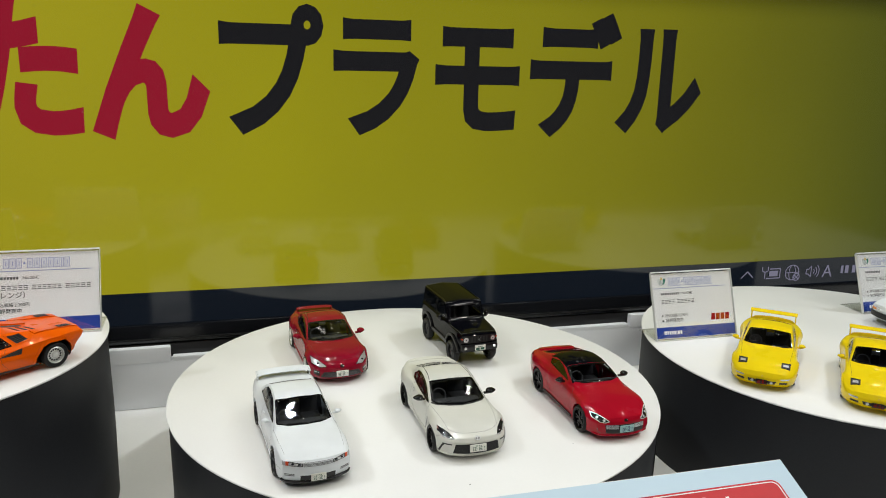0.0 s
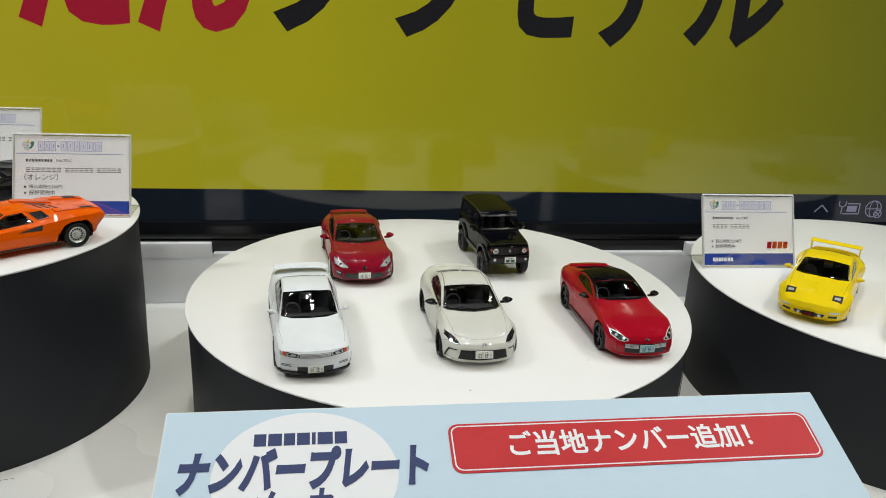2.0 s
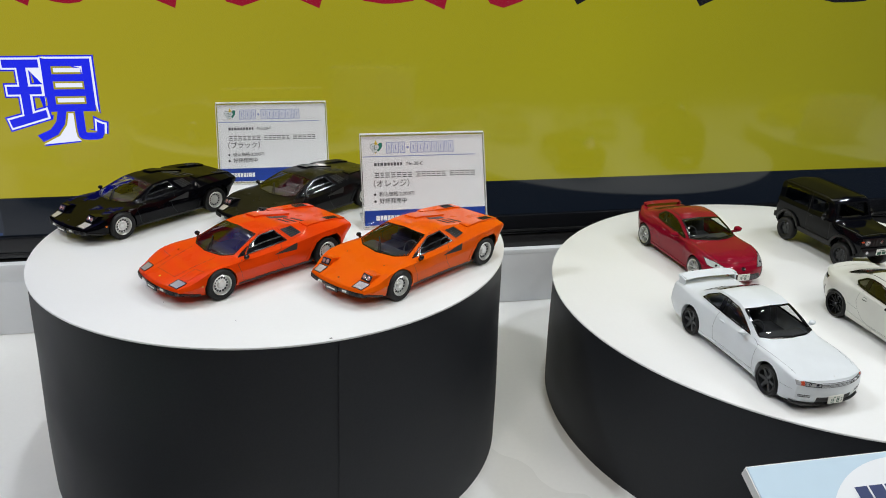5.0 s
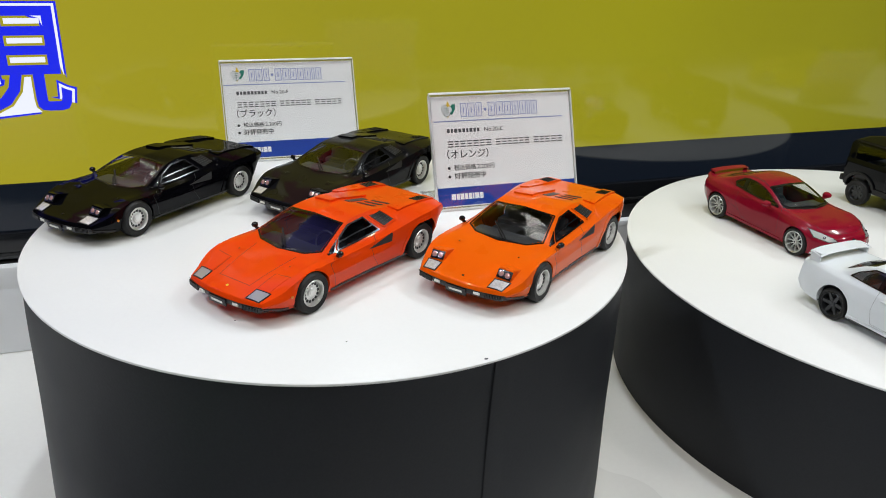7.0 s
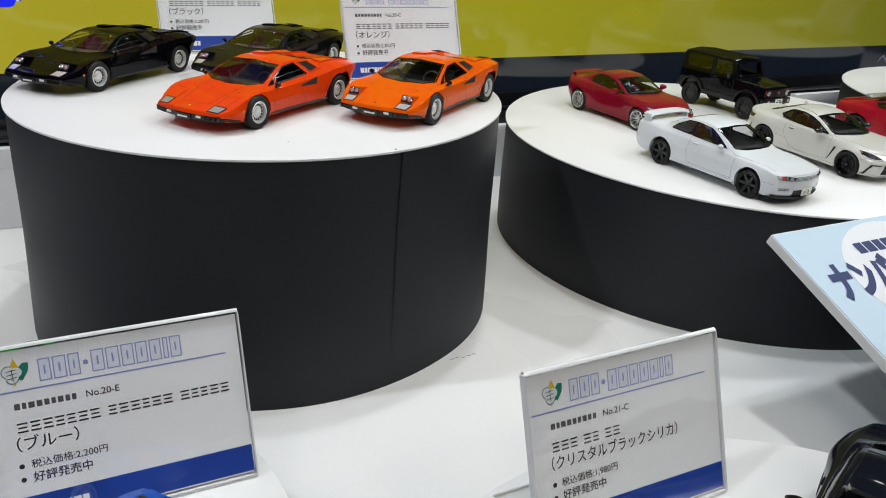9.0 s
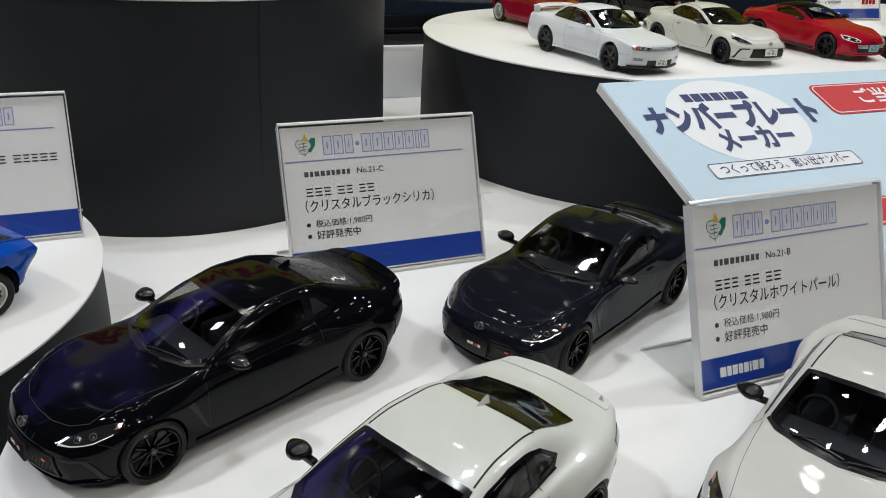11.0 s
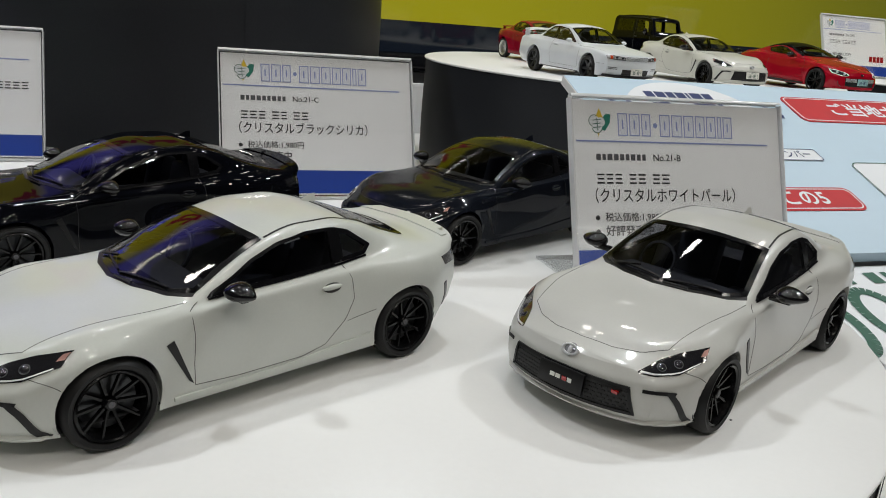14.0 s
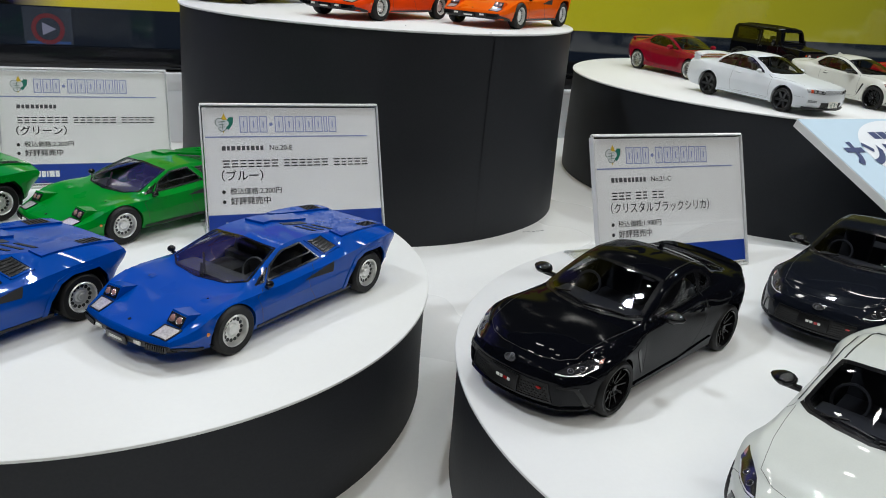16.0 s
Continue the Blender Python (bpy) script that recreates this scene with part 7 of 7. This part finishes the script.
    for w in (0.0042, 0.0046, 0.0040, 0.0, 0.0046, 0.0048, 0.0046, 0.0044, 0.0044, 0.0020, 0.0042):
        fill.merge(bars_geo(hx, hy, hh, [w], 0))
        hx += (w or 0.0026) + 0.0007
    part("headline_fill", laid(fill, lift - 0.00003), PALE_INK, paper, fix=False)
    ink("headline", head, BLUE_INK, "outlined pale blue headline blocks")
    ink("rule", bars_geo(-cw / 2 + 0.0008, c1 - 0.0155, 0.0006, [cw * 0.93], 0), BLUE_INK)
    lx, ly = -cw / 2 + 0.0105, c1 - 0.0085
    kite = [(lx + 0.0002, ly + 0.0056), (lx + 0.0022, ly + 0.0012), (lx - 0.0004, ly - 0.0050), (lx - 0.0018, ly + 0.0012)]
    ink("emblem_leaf", Geo().add([(*p, 0) for p in kite], [(0, 1, 2, 3)]), LOGO_YELLOW, "", 0.00001)
    wing = [(lx + 0.0006, ly + 0.0010), (lx + 0.0030, ly + 0.0036), (lx + 0.0050, ly + 0.0034), (lx + 0.0046, ly + 0.0002), (lx + 0.0024, ly - 0.0030), (lx + 0.0006, ly - 0.0020)]
    ink("emblem_leaf", Geo().add([(*p, 0) for p in wing], [tuple(range(6))]), LOGO_GREEN, "", 0.00002)
    for k, (dx, dy, r) in enumerate(((-0.0020, 0.0008, 0.0022), (-0.0008, -0.0016, 0.0021), (0.0008, 0.0004, 0.0018))):
        ink("emblem_disc", Geo().add([(lx + dx + r * math.cos(radians(24 * a)), ly + dy + r * math.sin(radians(24 * a)), 0) for a in range(15)], [tuple(range(15))]), WHITE_PRINT, "", 0.00003 + 0.000006 * k)
    stroke_g = Geo()
    stroke(stroke_g, arc(lx - 0.0020, ly + 0.0008, 0.0022, 60, 250, 10), 0.0003)
    stroke(stroke_g, arc(lx - 0.0008, ly - 0.0016, 0.0021, 190, 350, 10), 0.0003)
    for dy in (0.0010, -0.0004, -0.0018):
        stroke(stroke_g, [(lx - 0.0026, ly + dy), (lx + 0.0008, ly + dy + 0.0004)], 0.0003)
    stroke(stroke_g, [(lx - 0.0008, ly + 0.0018), (lx - 0.0006, ly - 0.0028)], 0.0003)
    ink("emblem_line", stroke_g, GREEN_INK, "", 0.00007)
    x0 = -cw / 2 + 0.0088
    line1 = bars_geo(x0, c1 - 0.0222, 0.0023, [0.0019, 0.0014, 0.0021, 0.0019, 0.0017, 0.0015, 0.0019, 0.0016, 0.0015], 0.0007)
    ink("small_print", line1, INK_GREY)
    if code:
        ink("code_words", set_at(text_geo(code, 0.0026, 0.01), x0 + 0.0245, c1 - 0.0222), INK)
    big = Geo()
    xx = x0
    rnd = random.Random(sum(map(ord, label)))
    for n, _ in words:
        for _ in range(n):
            w = rnd.uniform(0.0026, 0.0036)
            # three fine bars for each sign of the name
            y0 = c1 - 0.0310
            for k in range(3):
                big.merge(bars_geo(xx + w * 0.08 * (k % 2), y0 + 0.00155 * k, 0.00062, [w * (1 - 0.16 * (k % 2))], 0))
            xx += w + 0.0009
        xx += 0.0022
    ink("name_bar", big, INK, "black bars of the name")
    if colour_words:
        ink("colour_words", set_at(text_geo(colour_words, 0.0042, 0.008), x0 - 0.001, c1 - 0.0375, 0, "left", 0.062), INK)
    for y, h, text, bold in ((c1 - 0.0447, 0.0026, price, 0.008), (c1 - 0.0500, 0.0030, "好評発売中", 0.014)):
        dot = Geo().add([(x0 - 0.0004 + 0.00095 * math.cos(radians(30 * k)), y + h * 0.42 + 0.00095 * math.sin(radians(30 * k)), 0) for k in range(12)], [tuple(range(12))])
        ink("bullet", dot, INK)
        ink("price_words" if text == price else "sale_words", set_at(text_geo(text, h, bold), x0 + 0.0028, y), INK)
    if red_logo:
        g = Geo()
        for k in range(4):
            g.merge(Geo().add([(0.0185 + 0.0056 * k + s * 0.15, c0 + 0.0165 + s, 0) for s in (0, 0.0068)] + [(0.0232 + 0.0056 * k + s * 0.15, c0 + 0.0165 + s, 0) for s in (0.0068, 0)], [(0, 1, 2, 3)]))
        ink("red_mark", g, LAMP_RED, "slanted red marks")
    return base


for key, x, y, *rest in (
        ("tall", -0.313, 0.0715, "No.20-C", "（オレンジ）", "税込価格:2,200円", "acrylic card holder with white card behind orange car", ((7, 0), (6, 0), (5, 0))),
        ("tall", -0.4255, 0.199, "No.20-F", "（ブラック）", "税込価格:2,200円", "acrylic card holder with white card behind black cars", ((7, 0), (6, 0), (5, 0))),
        ("low", -0.552, -0.2105, "No.20-E", "（ブルー）", "税込価格:2,200円", "acrylic card holder with white card behind blue cars", ((7, 0), (6, 0), (5, 0))),
        ("low", -0.655, -0.0975, "", "（グリーン）", "税込価格:2,200円", "acrylic card holder with white card behind green cars", ((7, 0), (6, 0), (5, 0))),
        ("near", -0.3725, -0.298, "No.21-C", "（クリスタルブラックシリカ）", "税込価格:1,980円", "acrylic card holder with white card behind black coupes", ((3, 0), (2, 0), (2, 0))),
        ("near", -0.2565, -0.4315, "No.21-B", "（クリスタルホワイトパール）", "税込価格:1,980円", "acrylic card holder with white card behind white coupes", ((3, 0), (2, 0), (2, 0))),
        ("far", 0.3085, 0.056, "No.CM2", "", "税込価格:2,200円", "acrylic card holder with white card beside yellow car", ((4, 0), (5, 0)), True),
        ("far", 0.598, 0.090, "", "", "税込価格:2,200円", "acrylic card holder with white card beside white hatchback", ((4, 0), (4, 0)), True)):
    name_card(x, y, PLINTHS[key][3], *rest)

# ---- the sloping pale blue sign board ----
BT, BL = radians(22.5), 0.187
sign = thing("sign_board", Matrix.Translation((-0.1926, -0.2117, 0.1115)) @ Matrix.Rotation(BT, 4, "X"), "pale blue sloping sign board with red labels", "sign board")
SW = 0.412


def lay(g, lift):
    g.v = [(a, b, lift + c) for a, b, c in g.v]
    return g


board = part("panel", g_box(0, SW, -BL, 0, -0.0065, 0, 0.0004), SKY_PRINT, sign, smooth=30)
part("panel_core", g_box(0.0006, SW - 0.0006, -BL + 0.0006, -0.0006, -0.0062, -0.0008), FOAM, board, "white foam core")
part("edge_strip", g_box(-0.0006, 0.0, -BL, 0, -0.0062, -0.0006).merge(g_box(0, SW, 0.0, 0.0006, -0.0062, -0.0006)), FOAM, board, "white foam edge")
ell = Geo().add([(0.081 + 0.052 * math.cos(radians(a)), -0.046 + 0.043 * math.sin(radians(a)), 0) for a in range(0, 360, 5)], [tuple(range(72))])
part("white_oval", lay(ell, 0.0002), WHITE_PRINT, board, fix=False)
part("logo_bar", lay(bars_geo(0.0510, -0.0258, 0.0084, [0.0070, 0.0078, 0.0064, 0.0074, 0.0022, 0.0088, 0.0072], 0.0011), 0.0004), NAVY_INK, board, fix=False)
part("title_lettering", lay(set_at(text_geo("ナンバープレート", 0.0205, 0.0, 1.0, 0.055, 0.18), 0.081, -0.0525, 0, "centre", 0.140), 0.0005), NAVY_INK, board, "bold navy lettering", fix=False)
part("title_lettering", lay(set_at(text_geo("メーカー", 0.0175, 0.0, 1.0, 0.042, 0.18), 0.081, -0.0745, 0, "centre", 0.062), 0.0005), NAVY_INK, board, "bold navy lettering", fix=False)


def red_label(x0, x1, y0, y1, words, h, edge=0.0016):
    w, hh = x1 - x0, y1 - y0
    lab = part("red_label", lay(g_prism(rounded(w, hh, 0.006, 5, (x0 + x1) / 2, (y0 + y1) / 2), 0, 0.0003), 0.0002), RED_PRINT, board, "red rounded label")
    o, i = rounded(w - 0.003, hh - 0.003, 0.0050, 5, (x0 + x1) / 2, (y0 + y1) / 2), rounded(w - 0.003 - edge, hh - 0.003 - edge, 0.0044, 5, (x0 + x1) / 2, (y0 + y1) / 2)
    n = len(o)
    part("label_line", lay(Geo().add([(*p, 0) for p in o + i], [(k, (k + 1) % n, n + (k + 1) % n, n + k) for k in range(n)]), 0.0007), WHITE_PRINT, lab, fix=False)
    part("label_lettering", lay(set_at(text_geo(words, h, 0.022), (x0 + x1) / 2 - 0.004, (y0 + y1) / 2 - h * 0.42, 0, "centre", w * 0.66), 0.0007), WHITE_PRINT, lab, "white lettering", fix=False)


red_label(0.1645, 0.398, -0.0495, -0.0155, "ご当地ナンバー追加！", 0.0132)
red_label(0.023, 0.138, -0.150, -0.1275, "今回はこの5", 0.0115)
strap = part("motto_plate", lay(g_prism(rounded(0.118, 0.0130, 0.002, 3, 0.0852, -0.092), 0, 0.0003), 0.0002), WHITE_PRINT, board, "white plate with a navy line")
o, i = rounded(0.118, 0.0130, 0.002, 3, 0.0852, -0.092), rounded(0.1168, 0.0118, 0.0018, 3, 0.0852, -0.092)
part("plate_line", lay(Geo().add([(*p, 0) for p in o + i], [(k, (k + 1) % len(o), len(o) + (k + 1) % len(o), len(o) + k) for k in range(len(o))]), 0.0007), NAVY_INK, strap, fix=False)
part("motto_words", lay(set_at(text_geo("つくって貼ろう、思い出ナンバー", 0.0066, 0.012), 0.0852, -0.0948, 0, "centre", 0.104), 0.0007), NAVY_INK, strap, fix=False)
big = part("sample_plate", lay(g_prism(rounded(0.225, 0.074, 0.006, 5, 0.274, -0.137), 0, 0.0003), 0.0002), WHITE_PRINT, board, "white sample plate with rounded corners")
o, i = rounded(0.225, 0.074, 0.006, 5, 0.274, -0.137), rounded(0.2235, 0.0725, 0.0055, 5, 0.274, -0.137)
part("plate_line", lay(Geo().add([(*p, 0) for p in o + i], [(k, (k + 1) % len(o), len(o) + (k + 1) % len(o), len(o) + k) for k in range(len(o))]), 0.0007), GREEN_INK, big, fix=False)
part("plate_bar", lay(bars_geo(0.205, -0.158, 0.034, [0.022, 0.026, 0.008, 0.026, 0.026], 0.007), 0.0007), GREEN_INK, big, fix=False)
tagged(part("sign_block", g_box(-0.15, 0.17, -0.352, -0.30, 0.0, 0.0395), WHITE_TABLE, smooth=30), "white block that props up the sign board", "block")
prop = thing("plate_leaflet", Matrix.Translation((-0.150, -0.3845, 0.0325)) @ Matrix.Rotation(radians(13), 4, "X"), "white leaflet with large green plate figures", "leaflet")
leaf = part("leaflet_sheet", g_box(0, 0.34, -0.125, 0, -0.002, 0, 0.0004), WHITE_PRINT, prop, smooth=30)
part("figure_bar", lay(bars_geo(0.016, -0.017, 0.010, [0.008, 0.006, 0.003, -0.004, 0.008, 0.004, 0.006, 0.008], 0.004), 0.0004), GREEN_INK, leaf, fix=False)
zero = Geo()
for cx in (-0.002, 0.036, 0.088, 0.128):
    stroke(zero, [(cx + 0.013 * math.cos(radians(a)), -0.047 + 0.024 * math.sin(radians(a))) for a in range(0, 361, 12)], 0.0065)
part("figure_bar", lay(zero, 0.0004), GREEN_INK, leaf, "rounded dark green plate figures", fix=False)


# ---- the model cars on their plinths ----
def stand(ob, key, x, y, heading, group, label=""):
    ob.matrix_basis = pose(x, y, PLINTHS[key][3], 0, 0, heading)
    return tagged(ob, label, "", group)


def recoloured(ob, old, paint_new, m, label):
    """A copy of a car in another paint."""
    twin = copy_thing(ob, m)
    for o in twin.children_recursive:
        if o.data.materials[0] == old:
            o.data = o.data.copy()
            o.data.materials[0] = paint_new
        elif o.data.materials[0] == GAP_LINE and "black" in paint_new.name:
            o.data = o.data.copy()
            o.data.materials[0] = GAP
    return tagged(twin, label)


WEDGES, COUPES = "wedge-shaped model sports cars", "model coupes on the near plinth"
orange = stand(wedge_car(ORANGE, "orange wedge-shaped model sports car with raised lamps", True, PANE_CLEAR), "tall", -0.3362, -0.0308, -143.2, WEDGES)
red_or = stand(wedge_car(RED_ORANGE, "red-orange wedge-shaped model sports car with closed lamps", False), "tall", -0.4400, -0.0148, -144.5, WEDGES)


def wedge_copy(paint_new, key, x, y, heading, label):
    return recoloured(orange, ORANGE, paint_new, pose(x, y, PLINTHS[key][3], 0, 0, heading), label)


wedge_copy(BLACK_DEEP, "tall", -0.5198, 0.0998, -138.3, "glossy black wedge-shaped model sports car")
wedge_copy(BLACK_PLAIN, "tall", -0.4030, 0.0985, -140, "dull black unpainted wedge-shaped model sports car")
wedge_copy(BLUE_PAINT, "low", -0.5874, -0.3108, -145.1, "blue wedge-shaped model sports car with raised lamps")
wedge_copy(BLUE_PAINT, "low", -0.7050, -0.3150, -143, "blue wedge-shaped model sports car with raised lamps")
wedge_copy(GREEN_PAINT, "low", -0.6200, -0.1830, -148, "green wedge-shaped model sports car with raised lamps")
wedge_copy(GREEN_PAINT, "low", -0.7460, -0.1790, -148, "green wedge-shaped model sports car with raised lamps")

white = stand(low_coupe(PEARL, "pearl white model coupe with black wheels"), "near", -0.4299, -0.4935, -154.4, COUPES)


def coupe_copy(paint_new, key, x, y, heading, label):
    return recoloured(white, PEARL, paint_new, pose(x, y, PLINTHS[key][3], 0, 0, heading), label)


plain = coupe_copy(GREY_WHITE, "near", -0.2959, -0.5112, -152.1, "plain grey-white model coupe with black wheels")
for o in plain.children_recursive:
    if o.name.startswith("emblem"):  # this one wears a silver badge
        o.data = o.data.copy()
        o.data.materials[0] = EMBLEM_SILVER if "ground" not in o.name else EMBLEM_GREY
coupe_copy(BLACK_PAINT, "near", -0.4606, -0.3943, -157.3, "glossy black model coupe with black wheels")
coupe_copy(BLACK_SOFT, "near", -0.3130, -0.3835, -154.6, "softer black model coupe with black wheels")
MID = "model cars on the middle plinth"
stand(low_coupe(IVORY, "ivory white model coupe with a number plate", PANE_CLEAR, True), "middle", 0.0070, -0.0845, -88.3, MID)
stand(boxy_coupe(SNOW, "white square-shouldered model coupe with a rear wing"), "middle", -0.1135, -0.0930, -84.4, MID)
stand(long_nose(SCARLET, "red long-nosed model coupe with a black roof"), "middle", 0.1286, -0.0802, -88.4, MID)
stand(red_coupe(CRIMSON, "dark red model coupe with silver wheels"), "middle", -0.0710, 0.0740, -85.5, MID)
stand(off_roader(BLACK_PAINT, "black square model off-road car with round lamps"), "middle", 0.0612, 0.0755, -84.5, MID)
FARS = "model cars on the far plinth"
yellow = stand(rotary_coupe(YELLOW, "yellow model sports car with a high rear wing"), "far", 0.332, -0.0475, -131, FARS)
copy_thing(yellow, pose(0.395, -0.1125, PLINTHS["far"][3], 0, 0, -131))
stand(hatchback(SNOW, "white and black model hatchback with amber lamps"), "far", 0.601, 0.033, -167, FARS)
